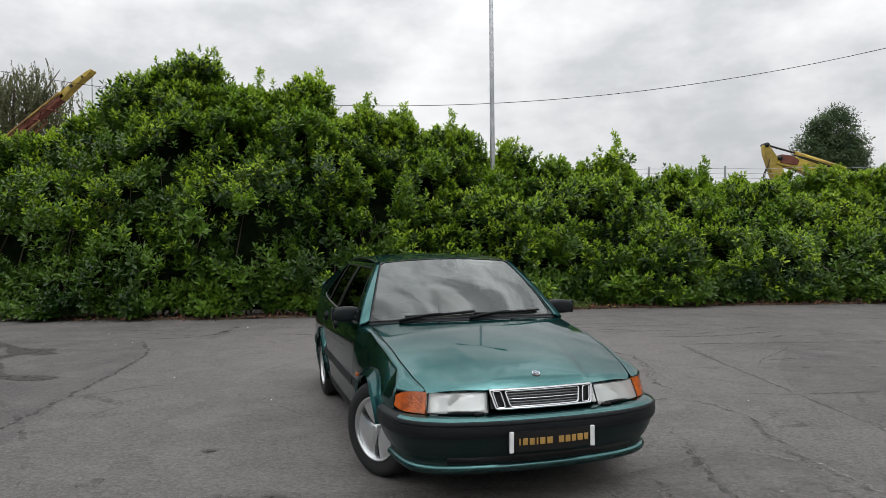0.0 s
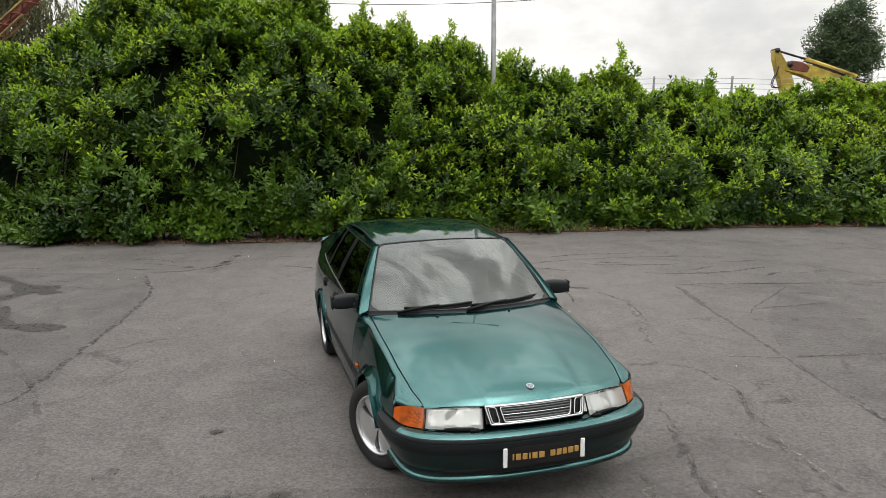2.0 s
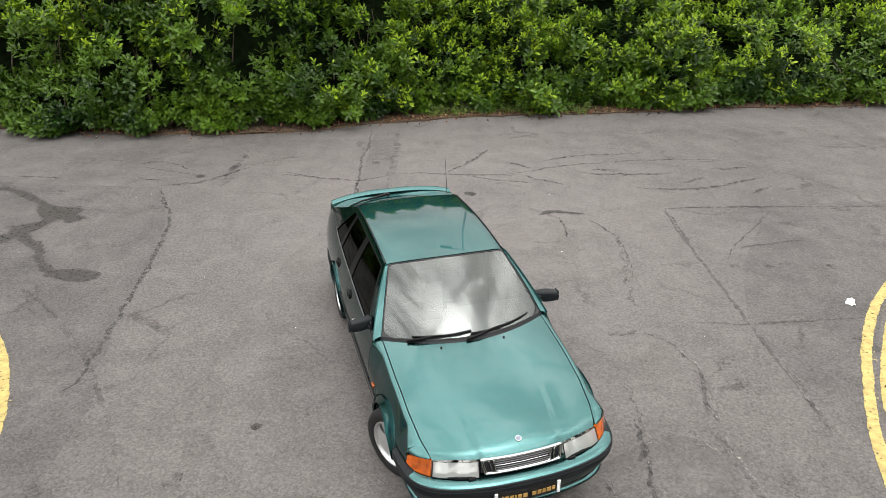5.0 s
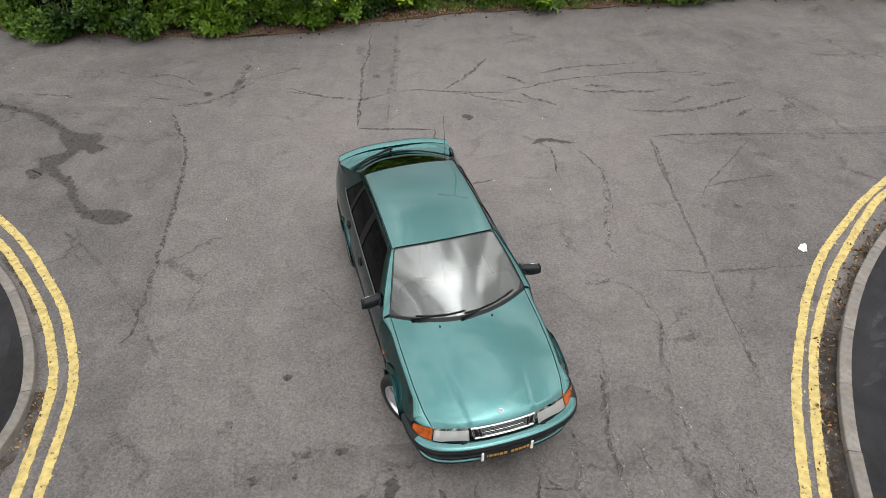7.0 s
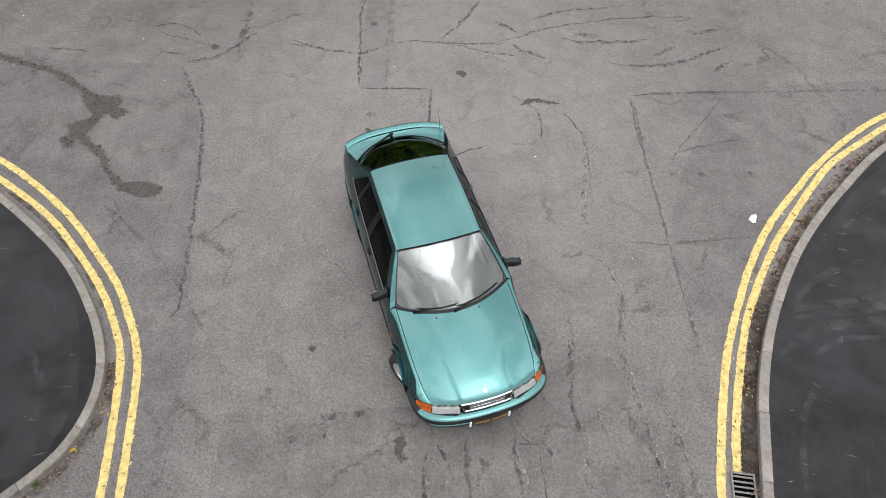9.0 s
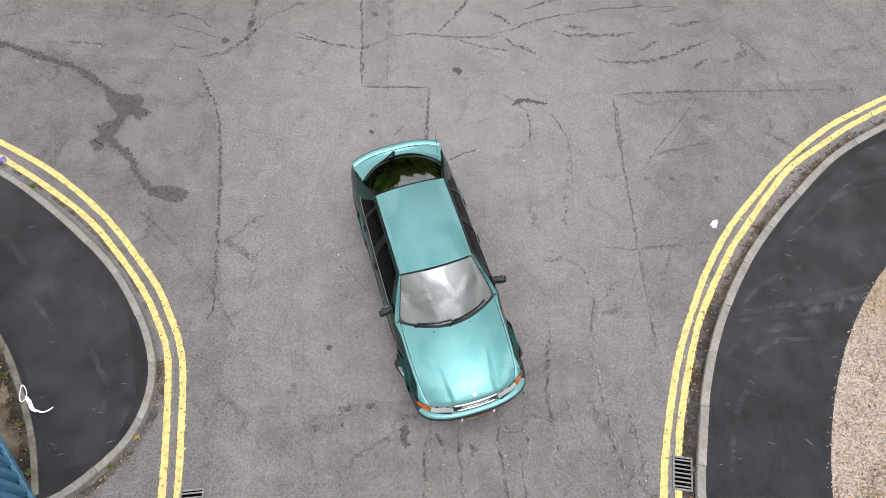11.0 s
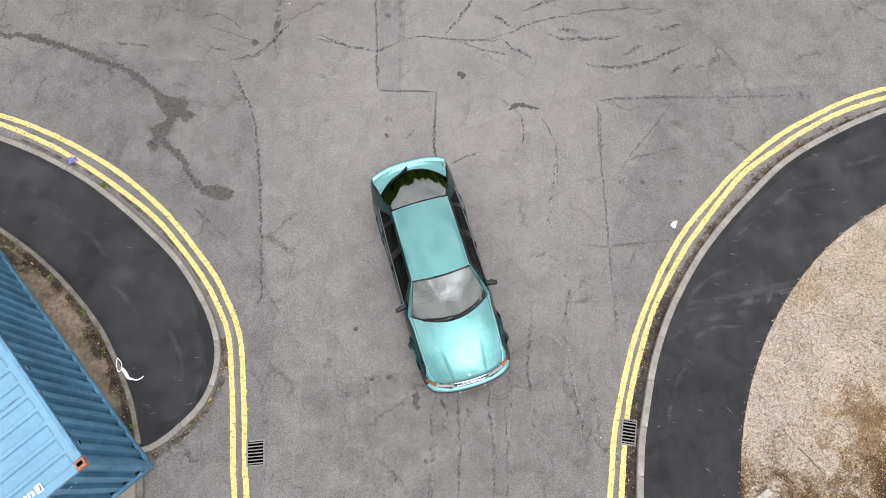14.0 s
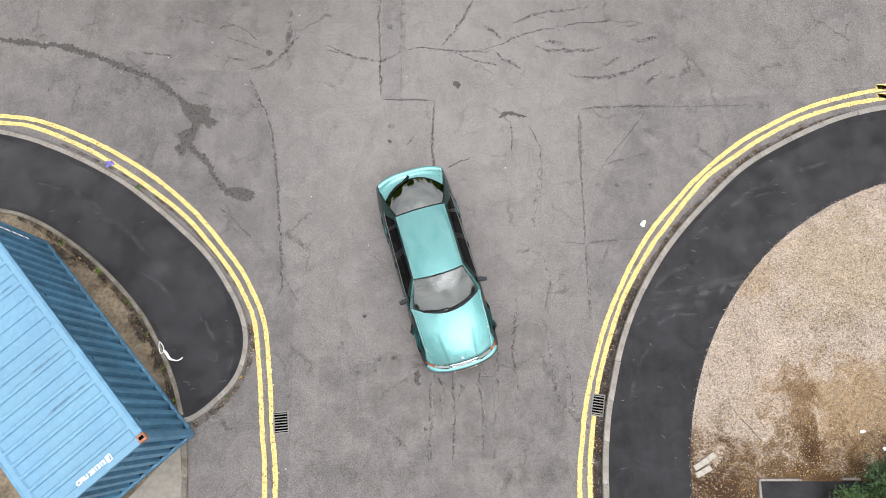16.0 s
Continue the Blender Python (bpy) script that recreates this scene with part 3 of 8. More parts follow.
RIGHT_KERB = [(3.78, -24.0), (3.8, -14.0), (3.87, -9.56), (3.98, -8.05), (4.16, -7.13), (4.43, -6.14), (4.87, -5.1), (5.56, -3.99), (6.6, -2.81), (8.0, -1.61), (10.33, -0.53), (12.8, -0.2), (18.0, -0.2), (40.0, -0.2)]
LEFT_KERB = [(-40.0, -0.45), (-20.0, -0.5), (-13.0, -0.52), (-10.95, -0.82), (-9.45, -1.27), (-7.94, -2.02), (-6.73, -2.87), (-5.53, -3.95), (-4.85, -4.85), (-4.46, -5.66), (-4.38, -6.32), (-4.57, -6.97), (-5.00, -7.48), (-5.42, -7.82), (-5.70, -7.92)]
LEFT_EDGING = [(-40.0, -2.7), (-20.0, -2.7), (-13.0, -2.65), (-10.65, -2.89), (-9.62, -3.22), (-8.57, -3.87), (-7.66, -4.63), (-6.90, -5.45), (-6.42, -6.19), (-6.02, -6.97), (-5.74, -7.80)]
GRAVEL_C, GRAVEL_R, KERB_TOP = (13.0, -9.25), 7.23, 0.10
GRAVEL_EDGE = [(5.75, -24.0), (5.76, -12.0)] + [(13.0 - 7.23 * math.cos(a), -9.25 + 7.23 * math.sin(a)) for a in np.linspace(0, math.pi / 2, 16)] + [(20.0, -2.0), (40.0, -2.0)]

rk = [tuple(p) for p in spline(RIGHT_KERB, 120)]
lk = [tuple(p) for p in spline(LEFT_KERB, 140)]
le = [tuple(p) for p in spline(LEFT_EDGING, 100)]
ge = [tuple(p) for p in spline(GRAVEL_EDGE, 110)]
tagged(slab("pavement_right", rk + ge[::-1], -0.2, KERB_TOP - 0.006, M["path"]), "dark smooth asphalt footpath behind the kerb", "pavement", kind="structure")
tagged(slab("gravel_ground", ge + [(40, -24)], -0.2, KERB_TOP - 0.012, M["gravel"]), "pale gravel yard with brown leaf stains", "gravel", kind="structure")
tagged(slab("pavement_left", lk + le[::-1], -0.2, KERB_TOP - 0.006, M["path"]), "dark smooth asphalt footpath narrowing to a rounded tip", "pavement", kind="structure")
yard = [p for p in le] + [(-5.62, -8.3), (-5.5, -10.0), (-5.4, -24.0), (-40, -24)]
tagged(slab("concrete_yard", yard, -0.2, KERB_TOP - 0.03, M["concrete"]), "stained brown concrete strip under the container", "concrete", kind="structure")
tagged(slab("concrete_apron", [(-12.0, -20.0), (-5.46, -20.0), (-5.52, -9.9), (-5.72, -8.45), (-9.0, -12.0)], -0.1, KERB_TOP - 0.022, M["pad"]), "pale concrete apron beside the container", "concrete", kind="structure")


def kerb_line(name, label, points, stone, width, top, start, stop, mat, joint=0.007):
    """A row of single kerb stones, each bent to the plan curve, laid end to end."""
    base = empty(name, Matrix(), label, "kerb", kind="structure")
    n = int(length_of(points) / stone)
    fine = spline(points, n * 20 + 1)
    sd = sideways(fine)
    rng = random.Random(len(name))
    h = width / 2
    section = [(-h, -0.28), (-h, -0.016), (-h + 0.005, -0.005), (-h + 0.016, 0.0), (h - 0.016, 0.0), (h - 0.005, -0.005), (h, -0.016), (h, -0.28)]
    for k in range(n):
        a, b = k * 20, k * 20 + 20
        mid = fine[(a + b) // 2]
        if not (start[0] < mid[0] < stop[0] and start[1] < mid[1] < stop[1]):
            continue
        lift, slip = top + rng.uniform(-0.004, 0.004), rng.uniform(-0.004, 0.004)
        gap = joint / 2 / stone * 20
        at = np.linspace(a + gap, b - gap, 6)
        bm = bmesh.new()
        rows = []
        for t in at:
            q = np.array([np.interp(t, np.arange(len(fine)), fine[:, i]) for i in (0, 1)]) - mid
            w = sd[min(len(sd) - 1, int(round(t)))]
            rows.append([bm.verts.new((*(q + w * (o + slip)), z)) for o, z in section])
        for p, r in zip(rows, rows[1:]):
            for i in range(len(section) - 1):
                bm.faces.new((p[i], p[i + 1], r[i + 1], r[i]))
        bm.faces.new(rows[0])
        bm.faces.new(rows[-1][::-1])
        bmesh.ops.recalc_face_normals(bm, faces=bm.faces[:])
        part("kerb_stone", bm, mat, base, smooth=False, at=Matrix.Translation((mid[0], mid[1], lift)))
    return base


kerb_line("kerb_right", "grey concrete kerb stones curving round the footpath", RIGHT_KERB, 0.915, 0.135, KERB_TOP, (-50, -24), (26, 10), M["kerb"])
kerb_line("kerb_left", "grey concrete kerb stones curving round the footpath tip", LEFT_KERB, 0.90, 0.125, KERB_TOP, (-26, -20), (50, 10), M["kerb"])
kerb_line("path_edging", "narrow weathered concrete edging stones beside the path", LEFT_EDGING, 0.90, 0.10, KERB_TOP + 0.02, (-26, -20), (50, 10), M["edging"])



kerb_line("apron_edging", "narrow flush concrete edging between apron and road", [(-5.66, -8.25), (-5.55, -9.4), (-5.50, -12.0), (-5.44, -20.0)], 0.90, 0.12, KERB_TOP - 0.012, (-26, -20), (50, 10), M["edging"])


def yellow_line(points, seed):
    tagged(ribbon("road_marking", points, 0.108, 0.006, M["yellow"], step=0.016, ragged=0.19, seed=seed), "worn yellow no-parking line with ragged edges", "road marking", "double yellow lines", "structure")

    tagged(ribbon("old_marking", [(x + 0.012, y - 0.012) for x, y in points], 0.135, 0.0052, M["old_yellow"], step=0.02, ragged=0.4, seed=seed + 40), "cream remains of an older road line", "road marking", "double yellow lines", "structure")


yellow_line([(3.22, -24), (3.26, -14), (3.30, -9.57), (3.42, -8.30), (3.53, -7.57), (3.78, -6.60), (4.13, -5.57), (4.65, -4.48), (4.98, -3.91), (5.40, -3.31), (5.95, -2.70), (6.55, -2.07), (7.49, -1.29), (8.25, -0.83), (9.36, -0.29), (10.46, 0.04), (11.45, 0.23), (13, 0.34), (30, 0.36)], 0)
yellow_line([(3.44, -24), (3.48, -14), (3.53, -9.57), (3.64, -8.21), (3.83, -7.09), (4.13, -6.10), (4.55, -5.04), (5.22, -3.91), (5.68, -3.31), (6.18, -2.70), (6.76, -2.07), (7.42, -1.60), (8.10, -1.14), (9.05, -0.64), (10.14, -0.26), (11.42, -0.02), (13, 0.10), (30, 0.12)], 1)
yellow_line([(-30, 0.02), (-14, -0.02), (-11.09, -0.34), (-10.19, -0.46), (-9.13, -0.82), (-8.07, -1.33), (-7.15, -1.88), (-6.34, -2.50), (-5.66, -3.13), (-4.98, -3.92), (-4.60, -4.41), (-4.28, -4.97), (-4.03, -5.52), (-3.90, -6.05), (-3.77, -7.06), (-3.65, -8.2), (-3.51, -9.58), (-3.42, -14), (-3.38, -24)], 2)
yellow_line([(-30, -0.20), (-14, -0.24), (-11.06, -0.53), (-10.17, -0.66), (-8.79, -1.23), (-7.57, -1.94), (-6.28, -2.87), (-5.60, -3.54), (-4.92, -4.35), (-4.52, -4.97), (-4.26, -5.52), (-4.14, -6.05), (-4.00, -7.05), (-3.88, -8.2), (-3.75, -9.58), (-3.66, -14), (-3.62, -24)], 3)


def wandering(line, seed, sway):
    """A plan curve with small random wiggles."""
    rng = np.random.RandomState(seed)
    n = max(5, int(length_of(line) / 0.045))
    p = spline(line, n)
    w = np.interp(np.arange(n), np.arange(0, n + 3, 3), rng.normal(0, sway, len(np.arange(0, n + 3, 3)))) + rng.normal(0, sway * 0.35, n)
    return [tuple(q) for q in p + sideways(p) * w[:, None]]


def seam(line, wide, mat):
    """A tar seam, crack, tyre mark or damp run along a plan curve."""
    seam.count += 1
    if mat == "tar":
        line, wide = wandering(line, 900 + seam.count, 0.014), wide * 0.85
    ob = ribbon("tyre_mark" if mat == "rubber_mark" else "damp_trail" if mat == "damp" else "tar_seam", line, wide, 0.003 + 0.0002 * (seam.count % 9), M[mat], step=0.03, ragged=0.8 if mat == "tar" else 1.1 if mat == "damp" else 0.55, seed=20 + seam.count, taper=mat != "damp" or length_of(line) < 0.8)
    tagged(ob, {"tar": "dark tar seam or crack in worn asphalt", "rubber_mark": "faint black tyre mark on worn asphalt", "damp": "dark damp spill on the asphalt"}[mat], "road mark", kind="structure")


def blot(outline, mat):
    """A dark spill with a fretted outline."""
    seam.count += 1
    rng = random.Random(seam.count)
    p = spline(list(outline) + [outline[0]], 150)[:-1]
    c = p.mean(0)
    ring = [tuple(c + (q - c) * (1.06 + rng.uniform(-0.13, 0.13))) for q in p]
    bm = bmesh.new()
    f = bm.faces.new([bm.verts.new((x, y, 0.0052 + 0.0001 * (seam.count % 9))) for x, y in ring])
    bmesh.ops.triangulate(bm, faces=[f])
    bmesh.ops.recalc_face_normals(bm, faces=bm.faces[:])
    tagged(part("damp_patch", bm, M[mat], smooth=False), "dark damp spill on the asphalt", "road mark", kind="structure")


def film(outline, mat, label, z):
    """A broad worn or resurfaced area with a broken edge."""
    rng = random.Random(len(outline) * 7 + int(z * 1e5))
    ring = [(x + rng.uniform(-0.03, 0.03), y + rng.uniform(-0.03, 0.03)) for x, y in outline]
    bm = bmesh.new()
    f = bm.faces.new([bm.verts.new((x, y, z)) for x, y in ring])
    bmesh.ops.triangulate(bm, faces=[f])
    bmesh.ops.recalc_face_normals(bm, faces=bm.faces[:])
    tagged(part("worn_area", bm, M[mat], smooth=False), label, "road surface", kind="structure")


film([(3.70, -0.27), (13.0, 0.45), (10.0, 0.0), (8.2, -0.9), (6.6, -2.1), (5.5, -3.35), (4.6, -4.7), (4.0, -6.2), (3.75, -5.0), (3.70, -3.75), (4.2, -2.2), (5.0, -0.9)], "cool_film", "smoother grey patch of asphalt beside the kerb", 0.0018)
film([(-13.0, 0.2), (-9.0, 1.3), (-6.5, 0.9), (-4.85, 0.85), (-4.2, -0.5), (-3.9, -2.0), (-3.72, -3.6), (-3.3, -5.2), (-3.2, -8.0), (-3.3, -14.0), (-3.6, -14.0), (-3.8, -7.5), (-4.2, -5.3), (-5.5, -3.5), (-7.6, -1.7), (-10.0, -0.6), (-13.0, -0.1)], "cool_film", "smoother grey strip of asphalt beside the yellow lines", 0.0019)
film([(-1.30, 0.05), (0.0, 0.0), (0.03, -1.2), (1.6, -0.6), (2.6, -1.0), (2.7, -3.0), (2.6, -6.4), (1.0, -8.5), (-1.6, -8.0), (-2.4, -5.0), (-2.0, -2.0)], "pale_film", "worn pale aggregate in the middle of the junction", 0.0020)
film([(-1.36, 4.2), (-0.80, 4.2), (-0.79, 0.05), (-1.31, 0.05)], "cool_film", "narrow trench patch in the asphalt", 0.0021)
film([(-9.0, 2.2), (-3.0, 1.9), (2.0, 2.8), (7.0, 3.0), (11.0, 3.2), (11.0, 4.6), (4.0, 4.2), (-2.0, 3.6), (-9.0, 3.4)], "pale_film", "worn pale strip of asphalt before the hedge", 0.0022)
film([(-2.6, -6.2), (-0.6, -6.4), (1.0, -6.3), (2.2, -5.6), (3.1, -6.0), (3.0, -12.0), (-2.8, -12.0)], "grime", "darker grimy asphalt in the lane", 0.0023)
for i, (x, y, a, b) in enumerate(((6.52, -0.30, 0.17, 0.10), (8.31, -0.20, 0.17, 0.12), (5.0, -0.18, 0.30, 0.05), (-0.32, -6.96, 0.07, 0.18), (-1.28, -6.5, 0.11, 0.08), (-1.72, -6.82, 0.06, 0.05), (5.28, -2.3, 0.11, 0.10), (-1.15, -5.3, 0.08, 0.06), (4.55, -2.35, 0.12, 0.10), (9.2, 0.4, 0.12, 0.07), (6.1, 0.6, 0.12, 0.05), (-2.15, -6.2, 0.09, 0.10), (3.1, -4.9, 0.1, 0.12), (-1.15, 2.1, 0.1, 0.1))):
    film([(x + a * math.cos(k) * (1 + 0.25 * math.sin(3 * k + i)), y + b * math.sin(k) * (1 + 0.2 * math.cos(2 * k + i))) for k in np.linspace(0, math.tau, 15)[:-1]], "oil", "dark oil spot on the asphalt", 0.0024)

seam.count = 0
seam([(-4.83, 0.88), (-4.30, 1.02), (-3.91, 1.34), (-3.63, 1.70), (-3.54, 1.88)], 0.07, "tar")
seam([(-3.78, 2.91), (-3.73, 1.70), (-3.74, 0.80)], 0.2, "rubber_mark")
seam([(-2.80, 1.58), (-2.21, 1.30), (-1.80, 1.17), (-1.34, 1.12), (-1.02, 1.27), (-0.81, 1.42)], 0.07, "tar")
seam([(-1.42, 4.32), (-1.38, 2.88), (-1.41, 2.32), (-1.38, 1.14), (-1.32, 0.16)], 0.055, "tar")
seam([(-1.31, 0.05), (0.02, -0.01)], 0.05, "tar")
seam([(0.02, -0.01), (-0.01, -0.89), (0.01, -1.90), (0.02, -2.73)], 0.06, "tar")
seam([(-0.83, 4.31), (-0.81, 2.88), (-0.79, -0.11)], 0.13, "rubber_mark")
seam([(-0.73, 1.42), (-0.40, 1.47), (0.26, 1.41), (1.16, 1.34), (1.57, 1.43)], 0.06, "tar")
seam([(1.05, 2.86), (0.72, 2.21), (0.22, 1.53)], 0.08, "tar")
seam([(1.16, 1.34), (1.74, 1.56), (2.16, 1.76), (2.99, 2.01), (4.23, 2.18), (5.47, 2.17)], 0.05, "tar")
seam([(1.57, 1.38), (1.81, 1.11), (2.30, 0.88)], 0.085, "tar")
seam([(0.51, 1.34), (1.08, 1.11), (1.73, 0.95)], 0.06, "tar")
seam([(1.34, 2.09), (1.78, 1.74)], 0.1, "tar")
seam([(2.04, 2.15), (2.59, 2.40), (3.25, 2.51), (4.13, 2.62)], 0.08, "tar")
seam([(2.64, 1.51), (3.13, 1.37), (3.78, 1.38), (4.36, 1.43)], 0.11, "tar")
seam([(2.89, 1.62), (3.38, 1.56)], 0.12, "tar")
seam([(3.43, 0.72), (3.99, 0.60), (4.64, 0.64), (5.22, 0.86), (5.89, 1.21)], 0.09, "tar")
seam([(4.37, 0.91), (4.83, 1.17)], 0.08, "tar")
seam([(5.35, 0.39), (5.78, 0.68)], 0.07, "tar")
seam([(5.11, 1.67), (5.43, 1.64), (5.85, 1.72)], 0.11, "tar")
seam([(3.71, -0.27), (3.69, -1.00), (3.68, -1.84)], 0.06, "tar")
seam([(3.71, -0.25), (4.59, -0.20), (5.92, -0.20)], 0.04, "tar")
seam([(4.64, -0.15), (5.00, -0.17), (5.43, -0.24)], 0.1, "rubber_mark")
seam([(0.50, 0.48), (0.71, 0.42)], 0.13, "damp")
seam([(1.66, -0.49), (1.94, -0.37), (2.38, -0.46)], 0.11, "damp")
seam([(1.94, -0.60), (1.99, -0.99), (1.96, -1.37)], 0.04, "tar")
seam([(2.34, -0.61), (2.64, -1.16), (2.69, -1.58), (2.68, -2.41)], 0.035, "tar")
seam([(4.23, -1.76), (4.75, -1.60), (5.39, -1.47)], 0.06, "rubber_mark")
seam([(-5.57, 1.95), (-5.37, 2.17), (-4.99, 2.08), (-4.46, 1.66)], 0.03, "tar")
seam([(-5.56, 1.92), (-5.05, 1.71), (-4.28, 1.39)], 0.025, "tar")
seam([(-5.68, 1.28), (-4.85, 1.16)], 0.05, "rubber_mark")
seam([(0.30, -1.82), (0.65, -1.66), (0.93, -1.53)], 0.045, "tar")
seam([(-1.15, -0.67), (-0.98, -0.76)], 0.12, "rubber_mark")
seam([(-1.14, -1.07), (-1.02, -1.12)], 0.1, "damp")
seam([(-0.66, -1.23), (-0.46, -0.97)], 0.03, "tar")
seam([(1.12, -6.69), (1.07, -7.02), (1.12, -7.36), (1.17, -7.70), (1.16, -8.14), (1.16, -8.78)], 0.055, "tar")
seam([(1.40, -7.02), (1.41, -7.37), (1.45, -7.87), (1.40, -8.47)], 0.03, "tar")
seam([(0.51, -6.78), (0.48, -7.19), (0.53, -7.70), (0.50, -8.14), (0.46, -8.88)], 0.05, "tar")
seam([(0.07, -7.01), (-0.02, -7.47), (-0.01, -7.92), (-0.03, -8.30), (-0.07, -8.98)], 0.09, "rubber_mark")
seam([(0.12, -6.92), (0.23, -7.13)], 0.07, "tar")
seam([(-0.35, -6.80), (-0.33, -7.16)], 0.12, "damp")
seam([(1.94, -5.43), (1.94, -5.94), (1.88, -6.31), (1.91, -6.79)], 0.05, "tar")
seam([(2.69, -4.30), (2.82, -4.65), (2.68, -5.31), (2.69, -5.94), (2.75, -6.37)], 0.05, "rubber_mark")
seam([(-0.96, -6.51), (-0.81, -6.47)], 0.1, "damp")
seam([(3.01, -6.19), (3.10, -6.55), (3.17, -7.03)], 0.05, "rubber_mark")
seam([(3.72, -4.92), (3.69, -5.76)], 0.05, "rubber_mark")
seam([(0.63, -7.10), (0.71, -7.19)], 0.08, "damp")
seam([(1.14, -6.90), (1.40, -6.93)], 0.03, "tar")
seam([(-1.34, -6.79), (-1.29, -6.80)], 0.1, "damp")
seam([(-1.62, -5.47), (-1.60, -5.57)], 0.07, "damp")
seam([(-0.19, -8.14), (-0.13, -8.08)], 0.1, "damp")
seam([(-11.87, 1.85), (-10.52, 1.70), (-9.63, 1.57), (-9.17, 1.44), (-8.61, 1.20), (-8.15, 1.02), (-7.62, 0.83), (-7.07, 0.55), (-6.67, 0.26), (-6.45, 0.06), (-6.25, -0.14)], 0.15, "damp")
seam([(-6.20, -1.08), (-6.08, -1.24), (-5.76, -1.53), (-5.56, -1.76), (-5.38, -2.10), (-5.12, -2.40), (-4.95, -2.46)], 0.14, "damp")
seam([(-5.90, -0.36), (-5.98, -0.55), (-6.08, -0.70), (-6.15, -0.85), (-6.22, -1.05)], 0.22, "damp")
blot([(-6.49, 0.01), (-6.13, -0.07), (-5.71, -0.16), (-5.71, -0.40), (-5.54, -0.48), (-5.57, -0.62), (-5.73, -0.70), (-5.85, -0.56), (-6.08, -0.61), (-6.38, -0.23)], "damp")
blot([(-6.16, -0.72), (-6.01, -0.64), (-6.02, -0.99), (-6.22, -1.18), (-6.22, -1.38), (-6.34, -1.44), (-6.49, -1.22), (-6.36, -1.11), (-6.44, -0.87)], "damp")
blot([(-5.15, -2.35), (-4.80, -2.30), (-4.45, -2.42), (-4.50, -2.61), (-4.75, -2.63), (-5.03, -2.50)], "damp")
seam([(-7.68, 1.42), (-7.22, 1.34), (-6.76, 1.25)], 0.06, "tar")
seam([(-8.59, -0.00), (-8.23, -0.05)], 0.14, "rubber_mark")
seam([(-5.27, -2.82), (-4.83, -3.20)], 0.06, "rubber_mark")
seam([(-5.65, 1.30), (-4.85, 1.13)], 0.04, "rubber_mark")
seam([(-6.15, 0.05), (-5.36, -0.25), (-4.90, -0.57)], 0.03, "rubber_mark")
seam([(-6.53, 0.66), (-6.31, 0.60)], 0.06, "rubber_mark")
seam([(-4.82, 0.87), (-4.52, 0.20), (-4.22, -0.38), (-4.05, -0.94), (-3.91, -1.85), (-3.74, -3.28)], 0.08, "tar")
seam([(-4.35, 1.41), (-4.18, 1.33)], 0.13, "damp")
seam([(-3.80, -2.64), (-3.71, -3.63), (-3.64, -4.41), (-3.62, -4.81), (-3.72, -4.99)], 0.07, "tar")
seam([(-4.88, -3.11), (-4.19, -3.85), (-3.64, -4.51), (-3.17, -5.21), (-2.84, -5.75), (-2.54, -6.35)], 0.06, "rubber_mark")
seam([(-3.79, 1.08), (-3.75, 2.07), (-3.65, 3.02)], 0.15, "rubber_mark")
seam([(-4.63, 0.87), (-4.17, 1.03), (-3.87, 1.34)], 0.04, "tar")
seam([(-5.66, 2.06), (-5.34, 2.23)], 0.04, "tar")
seam([(-2.79, 1.43), (-2.05, 1.28)], 0.04, "tar")
seam([(-2.89, -5.21), (-2.86, -5.15)], 0.1, "rubber_mark")


def crack(line, seed, wide=0.042, ridge=True):
    """A broken crack: a dark opening with crumbled pale edges."""
    path = wandering(line, seed, 0.026)
    tagged(ribbon("crack", path, wide, 0.0064, M["crack"], step=0.02, ragged=0.95, seed=seed, taper=True), "rough open crack in worn asphalt", "crack", "road cracks", "structure")
    if ridge:
        edge = wandering([(x + 0.03, y + 0.004) for x, y in line], seed + 1, 0.030)
        tagged(ribbon("crumbled_edge", edge, 0.026, 0.0058, M["crumbs"], step=0.02, ragged=0.95, seed=seed + 1, taper=True), "pale crumbled edge of a crack", "crack", "road cracks", "structure")


